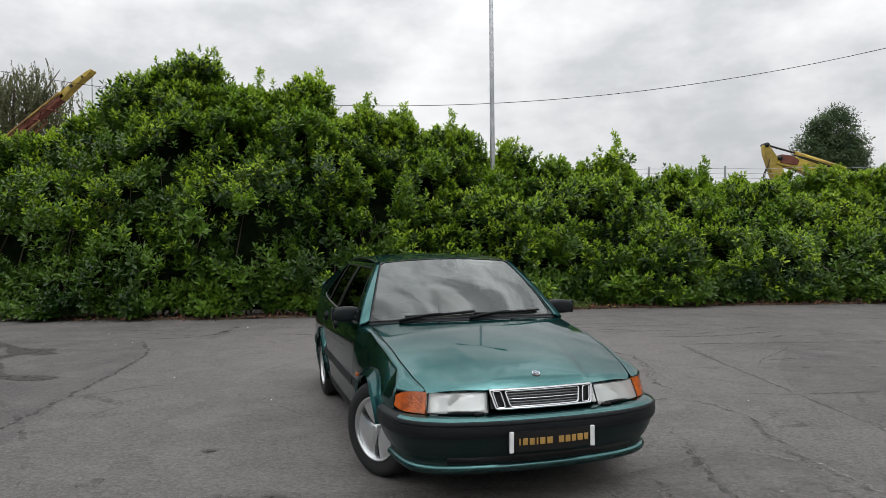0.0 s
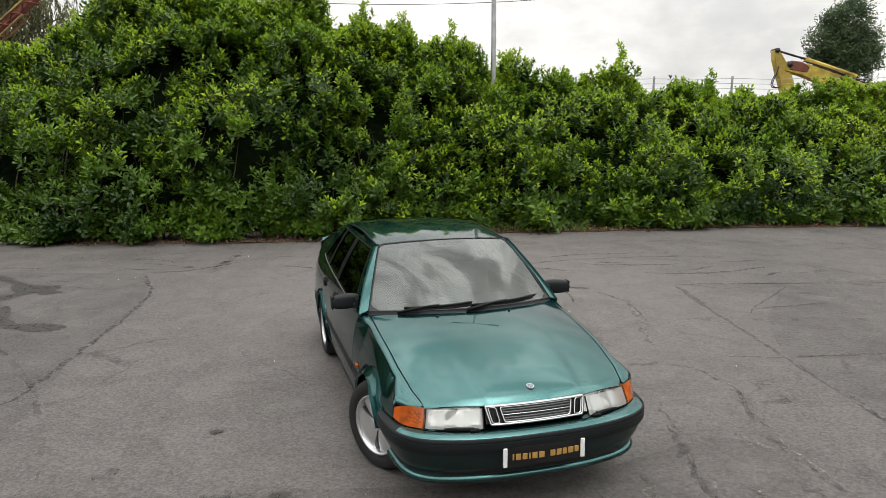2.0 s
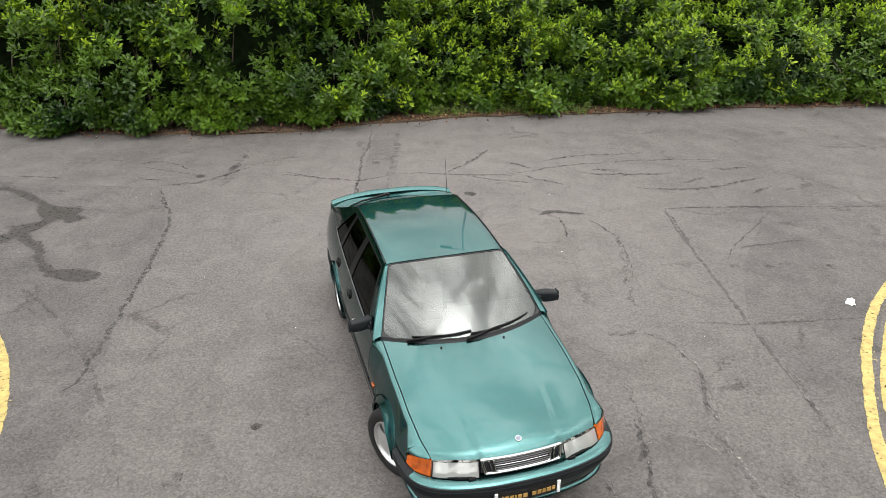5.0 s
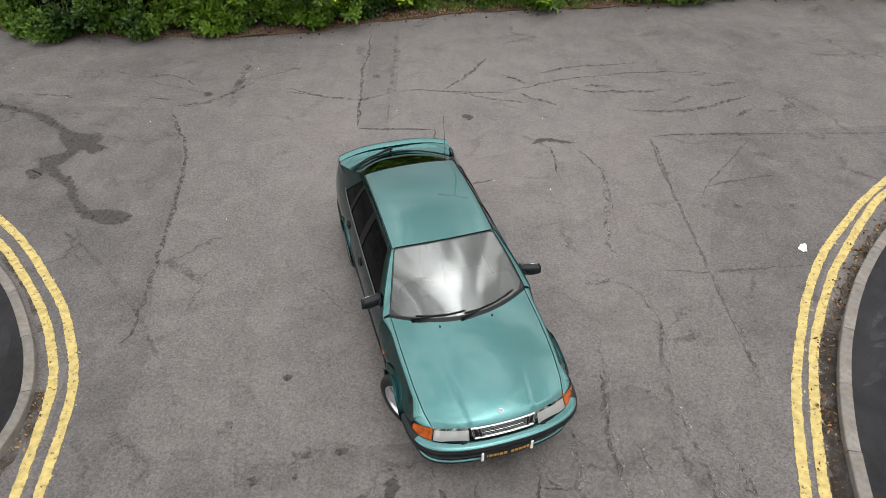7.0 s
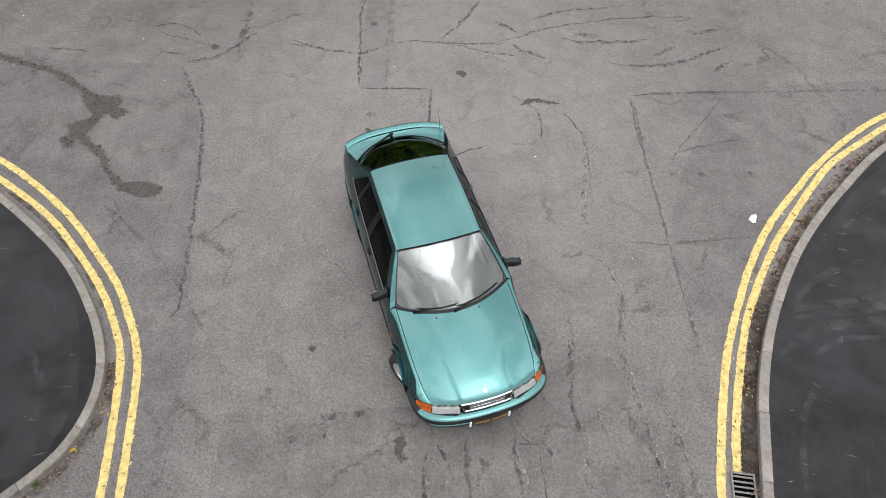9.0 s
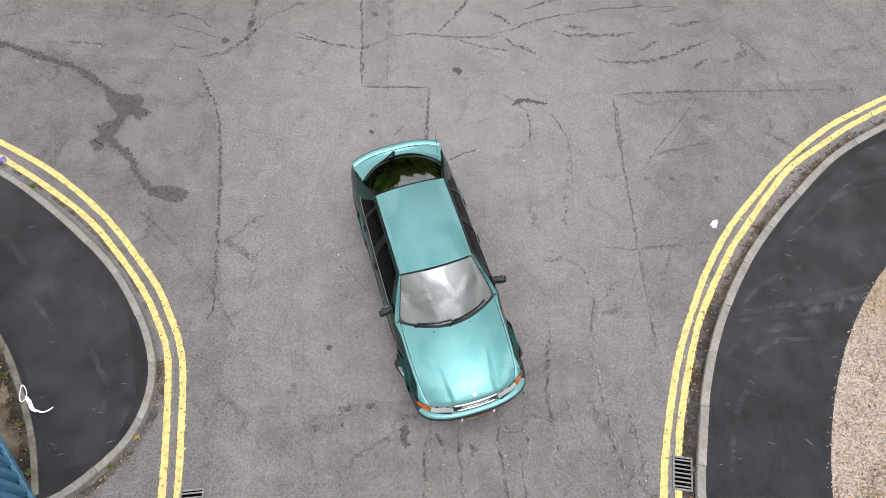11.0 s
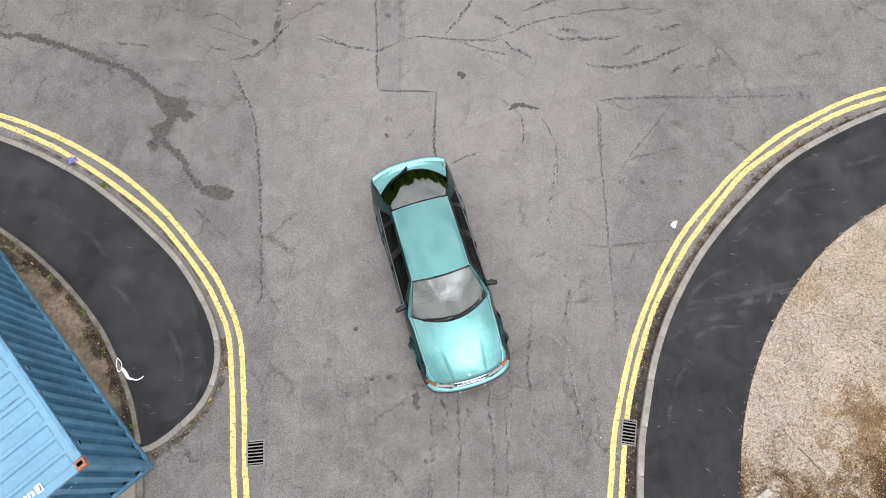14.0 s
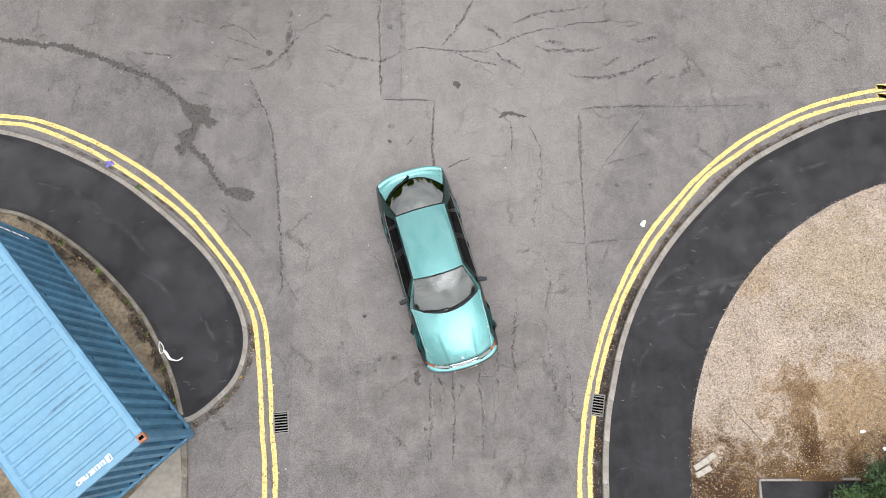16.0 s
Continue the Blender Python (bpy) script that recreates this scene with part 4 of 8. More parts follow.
for i, line in enumerate((
    [(1.97, -4.87), (1.99, -5.39), (1.93, -5.87), (1.86, -6.34), (1.90, -6.71), (1.95, -7.20), (1.90, -7.9)],
    [(2.83, -4.61), (2.70, -5.32), (2.66, -5.81), (2.73, -6.22), (2.75, -6.56), (2.82, -7.1), (2.80, -7.7)],
    [(3.72, -4.66), (3.71, -5.17), (3.70, -5.60)],
    [(3.04, -6.35), (3.13, -6.74), (3.20, -7.2)],
    [(1.10, -6.43), (1.14, -6.73), (1.26, -6.88), (1.42, -6.94)],
    [(1.52, -6.21), (1.50, -6.50), (1.46, -6.95)],
    [(2.41, -5.59), (2.44, -5.77), (2.56, -5.91)],
    [(2.17, -6.41), (2.23, -6.74), (2.24, -7.05)],
    [(2.39, -3.91), (2.69, -4.26), (2.82, -4.74), (2.71, -5.42)],
    [(1.90, -3.96), (2.15, -3.97), (2.42, -3.91)],
    [(2.72, -0.97), (2.64, -1.95), (2.54, -2.73), (2.41, -3.66)],
    [(1.12, -6.69), (1.08, -7.02), (1.13, -7.4), (1.17, -7.9), (1.16, -8.7)],
    [(0.51, -6.95), (0.48, -7.3), (0.53, -7.8), (0.47, -8.7)],
    [(0.01, -6.66), (0.05, -6.89), (-0.02, -7.26), (-0.04, -7.57), (-0.02, -8.2), (-0.06, -8.9)],
    [(0.09, -6.91), (0.19, -7.04), (0.24, -7.22), (0.19, -7.47), (0.22, -7.9)],
    [(0.69, -7.05), (0.74, -7.16), (0.65, -7.28), (0.60, -7.5)],
    [(1.45, -6.64), (1.49, -6.98), (1.48, -7.27), (1.43, -7.59), (1.46, -8.3), (1.42, -9.0)],
    [(2.82, -6.85), (2.88, -7.3), (2.86, -7.9)],
    [(3.16, -6.7), (3.19, -7.0), (3.24, -7.4), (3.22, -8.0)])):
    crack(line, 400 + 5 * i)
for i, (line, wide) in enumerate((
    ([(3.66, -0.28), (3.66, -1.86), (3.68, -2.65), (3.68, -3.75), (3.71, -5.0)], 0.045),
    ([(3.02, -3.70), (3.68, -3.75), (5.08, -3.62)], 0.030),
    ([(4.21, -1.76), (4.74, -1.61), (5.32, -1.43)], 0.035),
    ([(3.68, -0.26), (4.6, -0.21), (5.7, -0.20), (6.55, -0.21), (8.43, -0.18)], 0.034),
    ([(5.32, -0.41), (4.80, -1.05), (4.30, -1.66), (4.05, -2.1)], 0.026),
    ([(-1.31, 0.04), (-0.6, 0.02), (0.02, -0.01)], 0.035),
    ([(0.02, -0.01), (-0.01, -0.89), (0.01, -1.90)], 0.040),
    ([(-1.38, 1.14), (-1.36, 0.6), (-1.32, 0.05)], 0.035),
    ([(-5.26, -2.81), (-4.90, -3.11), (-4.44, -3.56)], 0.035))):
    tagged(ribbon("tar_seam", wandering(line, 500 + i, 0.008), wide, 0.0056 + 0.0001 * i, M["tar_line"], step=0.03, ragged=0.7, seed=500 + i, taper=True), "dark edge of a patch in worn asphalt", "road mark", kind="structure")


# ---- laurel hedge along the far side of the junction ----
SOIL_Y = [4.7, 4.5, 4.46, 4.31, 4.06, 4.01, 4.0, 4.09, 4.25, 4.45, 4.72, 4.86, 5.21, 5.35, 5.49, 5.55, 5.69, 5.84, 6.07, 6.05, 6.22, 6.75, 7.5]
BASE_X = [-30.0, -16.0, -9.79, -8.45, -7.1, -5.85, -4.61, -3.39, -2.8, -2.2, -1.59, -0.96, 0.33, 0.99, 2.32, 3.66, 5.02, 5.73, 7.15, 8.5, 10.87, 16.0, 30.0]
BASE_Y = [5.0, 4.8, 4.76, 4.61, 4.36, 4.31, 4.3, 4.39, 4.56, 4.78, 5.09, 5.31, 5.79, 5.9, 5.87, 5.86, 5.99, 6.14, 6.37, 6.35, 6.52, 7.05, 7.8]
TOP_X = [-30, -16, -12.5, -10.4, -9.2, -8.3, -7.6, -6.4, -5.0, -4.4, -3.3, -2.7, -1.9, -1.0, 0.5, 1.2, 2.0, 2.5, 3.6, 4.4, 5.2, 6.0, 6.8, 7.9, 8.8, 10.0, 12.8, 16, 30]
TOP_Z = [4.25, 4.35, 4.25, 4.55, 5.02, 5.77, 6.12, 6.42, 5.92, 5.77, 5.87, 5.27, 5.02, 4.87, 4.67, 4.27, 4.0, 3.6, 3.6, 3.8, 4.2, 3.4, 3.15, 3.35, 3.28, 3.25, 3.38, 3.5, 3.6]


def hedge_surface(x, s):
    """Points of the hedge's outer face. s: 0 at the ground, 1 at the crest, up to 1.6 down the back."""
    base, top = np.interp(x, BASE_X, BASE_Y), np.interp(x, TOP_X, TOP_Z)
    depth = np.interp(x, [-12, -4, 0, 5, 12], [4.2, 3.9, 3.7, 5.2, 5.2])
    up = np.clip(s, 0, 1)
    z = top * (1 - (1 - up) ** 1.35) * 0.885 + 0.1
    z = z - np.clip(s - 1, 0, 9) ** 1.5 * 3.5
    y = base + 0.12 - 0.25 * np.sin(np.pi * np.clip(z / 1.6, 0, 1)) + depth * np.clip(z / top, 0, 1) ** np.interp(x, [-12, -4, 0, 5], [2.2, 2.1, 1.9, 1.8])
    y = np.where(s > 1, y + (s - 1) * 2.6, y)
    return np.stack([x, y, z], -1)


def lumps(p, seed=0.0):
    """Uneven swelling of the hedge, in metres."""
    out = []
    for q in p:
        v = Vector(q)
        out.append(0.50 * noise.noise(v * 0.75 + Vector((seed, 0, 0))) + 0.62 * noise.noise(v * 1.6 + Vector((0, seed, 5))))
    return np.array(out)


def leaf_template(length, width, droop=0.18, fold=0.25):
    """One pointed oval leaf along +x, folded at its midrib."""
    v = [(0, 0, 0)]
    for u, w in ((0.36, 0.86), (0.74, 0.94)):
        z = -droop * length * u * u
        v += [(u * length, w * width / 2, z + fold * w * width / 2), (u * length, -w * width / 2, z + fold * w * width / 2)]
    v += [(0.55 * length, 0, -droop * length * 0.3), (length, 0, -droop * length)]
    f = [(0, 5, 1), (0, 2, 5), (1, 5, 3), (2, 4, 5), (5, 6, 3), (5, 4, 6)]
    return np.array(v), f


def turn_matrix(ax, ay, az):
    return np.array(Euler((ax, ay, az)).to_matrix())


def sprig(rng, leaves, size, spread=(35, 80), stem=0.16):
    """A shoot along +z with leaves set round it: vertices and faces."""
    vs, fs, n = [], [], 0
    for i in range(leaves):
        k = i / max(1, leaves - 1)
        ln = size * rng.uniform(0.75, 1.15) * (1.0 - 0.25 * k)
        v, f = leaf_template(ln, ln * rng.uniform(0.34, 0.44), rng.uniform(0.05, 0.3))
        lift = radians(spread[1] + (spread[0] - spread[1]) * k + rng.uniform(-12, 12))
        r = turn_matrix(0, 0, i * 2.399 + rng.uniform(-0.3, 0.3)) @ turn_matrix(0, -(math.pi / 2 - lift), 0) @ turn_matrix(rng.uniform(-0.4, 0.4), 0, 0)
        vs.append(v @ r.T + (0, 0, stem * k))
        fs += [tuple(a + n for a in q) for q in f]
        n += len(v)
    return np.vstack(vs), fs


def scatter(name, places, aims, sizes, templates, mat, parent, label="", seed=0):
    """Sprigs at many places joined into one mesh."""
    rng = np.random.RandomState(seed)
    allv, loops, counts, off = [], [], [], 0
    pick = rng.randint(0, len(templates), len(places))
    flat = [(np.array([i for q in f for i in q]), np.array([len(q) for q in f])) for _, f in templates]
    for k, (p, d, s) in enumerate(zip(places, aims, sizes)):
        d = d / (np.linalg.norm(d) + 1e-9)
        a = np.cross(d, (0.3, 0.2, 0.93) if abs(d[2]) < 0.9 else (1, 0, 0))
        a /= np.linalg.norm(a)
        b = np.cross(d, a)
        w = rng.uniform(0, math.tau)
        a, b = a * math.cos(w) + b * math.sin(w), b * math.cos(w) - a * math.sin(w)
        v = templates[pick[k]][0]
        allv.append((v * s) @ np.stack([a, b, d]) + p)
        idx, cnt = flat[pick[k]]
        loops.append(idx + off)
        counts.append(cnt)
        off += len(v)
    v, li, ct = np.vstack(allv), np.concatenate(loops), np.concatenate(counts)
    me = bpy.data.meshes.new(name)
    me.vertices.add(len(v))
    me.vertices.foreach_set("co", v.ravel())
    me.loops.add(len(li))
    me.loops.foreach_set("vertex_index", li)
    me.polygons.add(len(ct))
    me.polygons.foreach_set("loop_start", np.r_[0, np.cumsum(ct)[:-1]])
    me.update(calc_edges=True)
    return put(name, me, mat, parent, label)


hedge = empty("laurel_hedge", Matrix(), "tall unclipped green laurel hedge with glossy leaves", "hedge", kind="stuff")
hr = np.random.RandomState(5)
N_CLUMPS = 3900
cx = np.where(hr.rand(N_CLUMPS) < 0.9, hr.uniform(-14.5, 14.5, N_CLUMPS), hr.uniform(-24, 24, N_CLUMPS))
cx = cx[hr.rand(N_CLUMPS) < 0.56 + 0.44 * np.interp(cx, TOP_X, TOP_Z) / 7.0]
cs = np.where(hr.rand(len(cx)) < 0.70, hr.rand(len(cx)) ** 1.15 * 1.05, hr.uniform(0.70, 1.04, len(cx)))


def faces_of(x, s):
    """Places on the hedge's face and the way that each looks."""
    q, e = hedge_surface(x, s), 0.02
    n = np.cross(hedge_surface(x + e, s) - q, hedge_surface(x, s + e) - q)
    n /= np.linalg.norm(n, axis=1)[:, None] + 1e-9
    n[n[:, 1] > 0.9] *= -1
    return q, n


# a closed crest
more = hr.uniform(-13.5, 3.0, 300)
cx, cs = np.r_[cx, more], np.r_[cs, hr.uniform(0.86, 1.15, 300)]
low = hr.rand(len(cx)) < 0.08
cs = np.where(low, hr.uniform(0.0, 0.05, len(cx)), cs)
c0, cn = faces_of(cx, cs)
c0 = c0 + cn * (np.maximum(1.2 * lumps(c0), -0.30) + 0.05 - hr.rand(len(cx)) ** 1.6 * 0.30)[:, None]
grow = cn * 0.8 + np.array([0, -0.1, 0.8]) + hr.normal(0, 0.3, c0.shape)
grow /= np.linalg.norm(grow, axis=1)[:, None]
places, aims, sizes, tips = [], [], [], []
for q, d in zip(c0, grow):
    # young growth, biased upwards and to +x so its pale colour paints in light
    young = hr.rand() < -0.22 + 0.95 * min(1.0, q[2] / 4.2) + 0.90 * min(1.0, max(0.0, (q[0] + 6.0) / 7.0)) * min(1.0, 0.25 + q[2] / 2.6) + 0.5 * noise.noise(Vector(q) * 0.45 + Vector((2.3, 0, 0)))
    reach = hr.uniform(0.16, 0.30)
    for k in range(hr.randint(7, 12)):
        off = hr.normal(0, 1, 3)
        off /= np.linalg.norm(off)
        places.append(q + off * reach * hr.uniform(0.4, 1.0) + d * hr.uniform(-0.12, 0.16))
        aims.append(d * 0.9 + off * 0.7 + (0, 0, 0.55))
        sizes.append(hr.uniform(0.75, 1.2))
        tips.append(young and hr.rand() < 0.85 and off[2] - off[1] > -0.5)
places = np.array(places)
places[:, 2] = np.maximum(places[:, 2], 0.12)
kinds = [sprig(hr, n, 0.160, (25, 70)) for n in (6, 7, 8, 9)]
fresh = [sprig(hr, n, 0.150, (18, 62), 0.10) for n in (5, 6, 7)]
scatter("leaves", places, aims, sizes, kinds, M["laurel"], hedge, seed=1)
aims_all = np.array(aims)
aims_all /= np.linalg.norm(aims_all, axis=1)[:, None]
tip_ids = [i for i in range(len(tips)) if tips[i]]
scatter("young_leaves", places[tip_ids] + aims_all[tip_ids] * 0.13, aims_all[tip_ids] + (0, 0, 0.35), np.array(sizes)[tip_ids], fresh, M["young_laurel"], hedge, "pale lime young laurel shoots, denser where the hedge looks lit", seed=3)
# upright shoots that break the outline
shoots, shoot_aims, shoot_sizes = [], [], []
for i in range(300):
    x = hr.uniform(-14, 14)
    s = hr.uniform(0.86, 1.08)
    q = hedge_surface(np.array([x]), np.array([s]))[0]
    q = q + np.array([0, 0, lumps([q])[0]])
    tall = hr.uniform(0.15, 0.55)
    lean = hr.normal(0, 0.12, 2)
    for k in np.linspace(0, 1, 2 + int(tall * 9)):
        w = 0.13 * (1 - k) + 0.015
        for _ in range(3):
            shoots.append(q + np.array([lean[0] * k + hr.normal(0, w), lean[1] * k + hr.normal(0, w), tall * k]))
            shoot_aims.append(np.array([hr.normal(0, 0.5), hr.normal(0, 0.5) - 0.2, 0.9]))
            shoot_sizes.append(hr.uniform(0.75, 1.05) * (1 - 0.25 * k))
for x, y, z0, z1, wide in ((-6.6, 9.9, 6.2, 7.35, 0.55), (-3.2, 8.6, 5.5, 6.3, 0.4), (-1.9, 8.6, 4.9, 5.6, 0.35), (5.3, 9.9, 3.7, 4.75, 0.6), (-8.0, 9.4, 5.7, 6.6, 0.35), (-9.2, 9.2, 5.0, 5.8, 0.25), (7.9, 9.7, 3.2, 3.95, 0.45), (-0.9, 8.7, 4.6, 5.4, 0.3), (0.45, 8.7, 4.4, 5.15, 0.3), (2.0, 9.2, 3.8, 4.35, 0.3), (-7.0, 9.6, 6.0, 6.95, 0.4), (-5.0, 9.2, 5.7, 6.5, 0.35)):
    z0 -= 0.6
    for j in range(9):
        fx, fy = hr.normal(0, wide * 0.55), hr.normal(0, wide * 0.5)
        tall = (z1 - z0) * (1.0 if j == 0 else hr.uniform(0.3, 0.85) * max(0.3, 1 - abs(fx) / (2 * wide)))
        if j == 0:
            fx = 0.0
        for k in np.linspace(0, 1, int(tall / 0.075) + 3):
            w = 0.11 * (1 - k) + 0.02
            for _ in range(2):
                shoots.append(np.array([x + fx * (1 + 0.25 * k) + hr.normal(0, w), y + fy + hr.normal(0, w), z0 + tall * k]))
                shoot_aims.append(np.array([hr.normal(0, 0.55), hr.normal(0, 0.5) - 0.3, 0.8]))
                shoot_sizes.append(hr.uniform(0.8, 1.1) * (1 - 0.2 * k))
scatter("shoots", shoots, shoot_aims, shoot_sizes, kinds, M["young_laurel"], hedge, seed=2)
# near-black sheet paints in the shade behind the leaves, then woody stems
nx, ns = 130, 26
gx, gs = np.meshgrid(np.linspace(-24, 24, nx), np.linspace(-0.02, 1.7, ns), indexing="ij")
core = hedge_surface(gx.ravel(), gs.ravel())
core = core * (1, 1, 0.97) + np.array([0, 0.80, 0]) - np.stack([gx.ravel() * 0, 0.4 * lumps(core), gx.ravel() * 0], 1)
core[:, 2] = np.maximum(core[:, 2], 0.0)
put("shade_core", mesh_from("shade_core", core, [(i * ns + j, (i + 1) * ns + j, (i + 1) * ns + j + 1, i * ns + j + 1) for i in range(nx - 1) for j in range(ns - 1)], True), M["shade_leaf"], hedge, "near-black sheet for the shade inside the hedge")
bm = bmesh.new()
for i in range(170):
    x = hr.uniform(-13, 13)
    q = hedge_surface(np.array([x]), np.array([0.02]))[0]
    a = np.array([x, q[1] + hr.uniform(0.3, 1.0), 0.0])
    b = hedge_surface(np.array([x + hr.normal(0, 0.5)]), np.array([hr.uniform(0.2, 0.8)]))[0] + (0, 0.6, -0.1)
    mid = (a + b) / 2 + hr.normal(0, 0.12, 3)
    add_tube(bm, [a, mid, b], [0.028, 0.02, 0.008], 5, False)
part("branches", bm, M["bark"], hedge, "thin brown laurel stems")

# added unseen tree belt: closes the place and darkens low reflections
belt_a = np.radians(np.linspace(128, 412, 150))
bx, bz = [], [0.0, 2.5, 5.2, 7.6, 9.0]
for a in belt_a:
    for k, z in enumerate(bz):
        n_ = noise.noise(Vector((math.cos(a) * 9, math.sin(a) * 9, z * 0.4)))
        r_ = 37 + 3 * n_ + 0.7 * k
        bx.append((r_ * math.cos(a), -8 + r_ * math.sin(a), z * (1 + 0.45 * noise.noise(Vector((math.cos(a) * 14, math.sin(a) * 14, 3.0)))) if k else 0.0))
tagged(put("backdrop", mesh_from("backdrop", bx, [(i * 5 + j, i * 5 + j + 1, i * 5 + j + 6, i * 5 + j + 5) for i in range(149) for j in range(4)], True), M["backdrop_trees"]), "unseen tree backdrop added to darken the car's reflections", "trees", kind="structure")

# soil strip with fallen leaves at the hedge's foot
soil_in = [(x, np.interp(x, BASE_X, SOIL_Y) + 0.03 * math.sin(x * 3.1) + 0.025 * math.sin(x * 7.7)) for x in np.linspace(-30, 30, 260)]
tagged(slab("soil_bed", soil_in + [(30, 30), (-30, 30)], -0.1, 0.03, M["soil"]), "brown soil bed with fallen leaves under the hedge", "soil", kind="structure")


def litter_patch(name, label, spots, size, mat, seed, height=0.01):
    """Many small curled dead leaves lying about, one mesh."""
    rng = np.random.RandomState(seed)
    t = [leaf_template(size, size * 0.5, 0.3, 0.5) for _ in range(3)]
    pts = np.array([(x, y, z + height) for x, y, z in spots])
    ups = np.stack([rng.normal(0, 1, len(pts)), rng.normal(0, 1, len(pts)), rng.normal(0, 0.12, len(pts))], 1)
    ob = scatter(name, pts, ups, rng.uniform(0.5, 1.3, len(pts)), t, mat, None, seed=seed)
    # leaves of the template point along x; the scatter's second axis lays them down
    return tagged(ob, label, "leaf litter", kind="stuff")


spots = []
for i in range(2600):
    x = hr.uniform(-13, 13)
    spots.append((x, np.interp(x, BASE_X, SOIL_Y) + 0.02 + abs(hr.normal(0, 0.20)) - (hr.rand() ** 8) * 0.5, 0.03))
litter_patch("leaf_litter", "reddish brown dead laurel leaves on the soil", spots, 0.065, M["dead_leaf"], 4)


# ---- the car: local +x forward, +y to its left, z up from the road ----
car = empty("car", pose(0.097, -4.482, 0, 0, 0, -73.6), "dark green metallic hatchback car parked on the asphalt", "car")


def curve(*points):
    """A smooth function through the points, given in order of their first number."""
    p = spline(sorted(points), 160)
    return lambda t: np.interp(t, p[:, 0], p[:, 1])


def sheet(f, nu, nv, thick=0.0, out=1):
    """A bmesh of the surface f(u, v), with a thickness inwards. out: which side is outside."""
    g = np.array([[f(u, v) for v in np.linspace(0, 1, nv)] for u in np.linspace(0, 1, nu)], float)
    n = np.cross(np.gradient(g, axis=0), np.gradient(g, axis=1)) * out
    n /= np.linalg.norm(n, axis=2)[..., None] + 1e-9
    bm = bmesh.new()
    front = [[bm.verts.new(g[i, j]) for j in range(nv)] for i in range(nu)]

    def face(q):
        try:
            bm.faces.new(q if out > 0 else q[::-1])
        except ValueError:
            pass

    for i in range(nu - 1):
        for j in range(nv - 1):
            face((front[i][j], front[i + 1][j], front[i + 1][j + 1], front[i][j + 1]))
    if thick:
        back = [[bm.verts.new(g[i, j] - n[i, j] * thick) for j in range(nv)] for i in range(nu)]
        rim = [(i, 0) for i in range(nu)] + [(nu - 1, j) for j in range(1, nv)] + [(i, nv - 1) for i in range(nu - 2, -1, -1)] + [(0, j) for j in range(nv - 2, 0, -1)]
        for (a, b), (c, d) in zip(rim, rim[1:] + rim[:1]):
            face((front[a][b], back[a][b], back[c][d], front[c][d]))
    return bm


def skin(name, f, nu, nv, mat, parent, thick=0.012, out=1, label="", sharp=0.6):
    """A panel of the car, with crisp rims."""
    ob = part(name, sheet(f, nu, nv, thick, out), mat, parent, label)
    ob.data.set_sharp_from_angle(angle=sharp)
    return ob


def mix(a, b, k):
    return np.array(a, float) * (1 - k) + np.array(b, float) * k


FRONT_AXLE, REAR_AXLE, ARCH, HUB = 1.42, -1.25, 0.345, 0.315
width_at = curve((-2.40, 0.74), (-2.25, 0.82), (-2.05, 0.858), (-1.7, 0.878), (-1.2, 0.884), (-0.4, 0.888), (0.4, 0.888), (1.0, 0.882), (1.5, 0.872), (1.8, 0.855), (2.0, 0.822), (2.15, 0.77))
lean_at = curve((0.15, 0.935), (0.3, 0.972), (0.45, 0.994), (0.6, 1.0), (0.72, 0.993), (0.82, 0.974), (0.9, 0.948), (0.97, 0.92), (1.05, 0.88))
belt_at = curve((-2.3, 1.10), (-2.0, 1.075), (-1.6, 1.03), (-1.2, 0.985), (0, 0.945), (0.85, 0.925), (1.0, 0.92))
hood_edge = curve((0.7, 0.94), (0.8, 0.935), (1.0, 0.915), (1.5, 0.845), (1.85, 0.765), (2.0, 0.722), (2.12, 0.688))
hood_mid = curve((0.7, 1.005), (1.1, 0.972), (1.5, 0.912), (1.9, 0.826), (2.12, 0.762), (2.26, 0.700))


def body_y(x, z):
    return float(width_at(x) * lean_at(z))


def sill_at(x, low):
    """The lower edge of the body side, following the wheel arches."""
    for c in (FRONT_AXLE, REAR_AXLE):
        if abs(x - c) < ARCH:
            low = max(low, HUB + math.sqrt(ARCH**2 - (x - c) ** 2))
    return low


def body_side(x0, x1, s, low=0.24):
    """A door or quarter panel between two stations."""
    def f(u, v):
        x = x0 + (x1 - x0) * u
        a, b = sill_at(x, low), float(belt_at(x))
        z = a + (b - a) * v
        return (x, s * body_y(x, z), z)
    return f


def hood_half(x):
    """Half the bonnet's width: it narrows towards the lamps."""
    return float(np.interp(x, [0.7, 1.3, 1.7, 1.95, 2.12, 2.3], [0.752, 0.747, 0.732, 0.706, 0.666, 0.640]))


def wing_lean(x):
    """How far the front wing's upper face leans in to a narrow shoulder: none at the door and the lamps."""
    return min(1.0, max(0.0, (x - 0.80) / 0.22)) * min(1.0, max(0.0, (1.985 - x) / 0.20))


def wing_y(x, z):
    """Half the body's width on the front wing."""
    w, top = wing_lean(x), float(hood_edge(x))
    turn = top - 0.06 + 0.042 * w
    k = min(1.0, max(0.0, (z - 0.60) / max(0.05, turn - 0.60)))
    return mix(body_y(x, z), mix(body_y(x, min(z, 0.60)), hood_half(x) + 0.044, k**1.25), w)


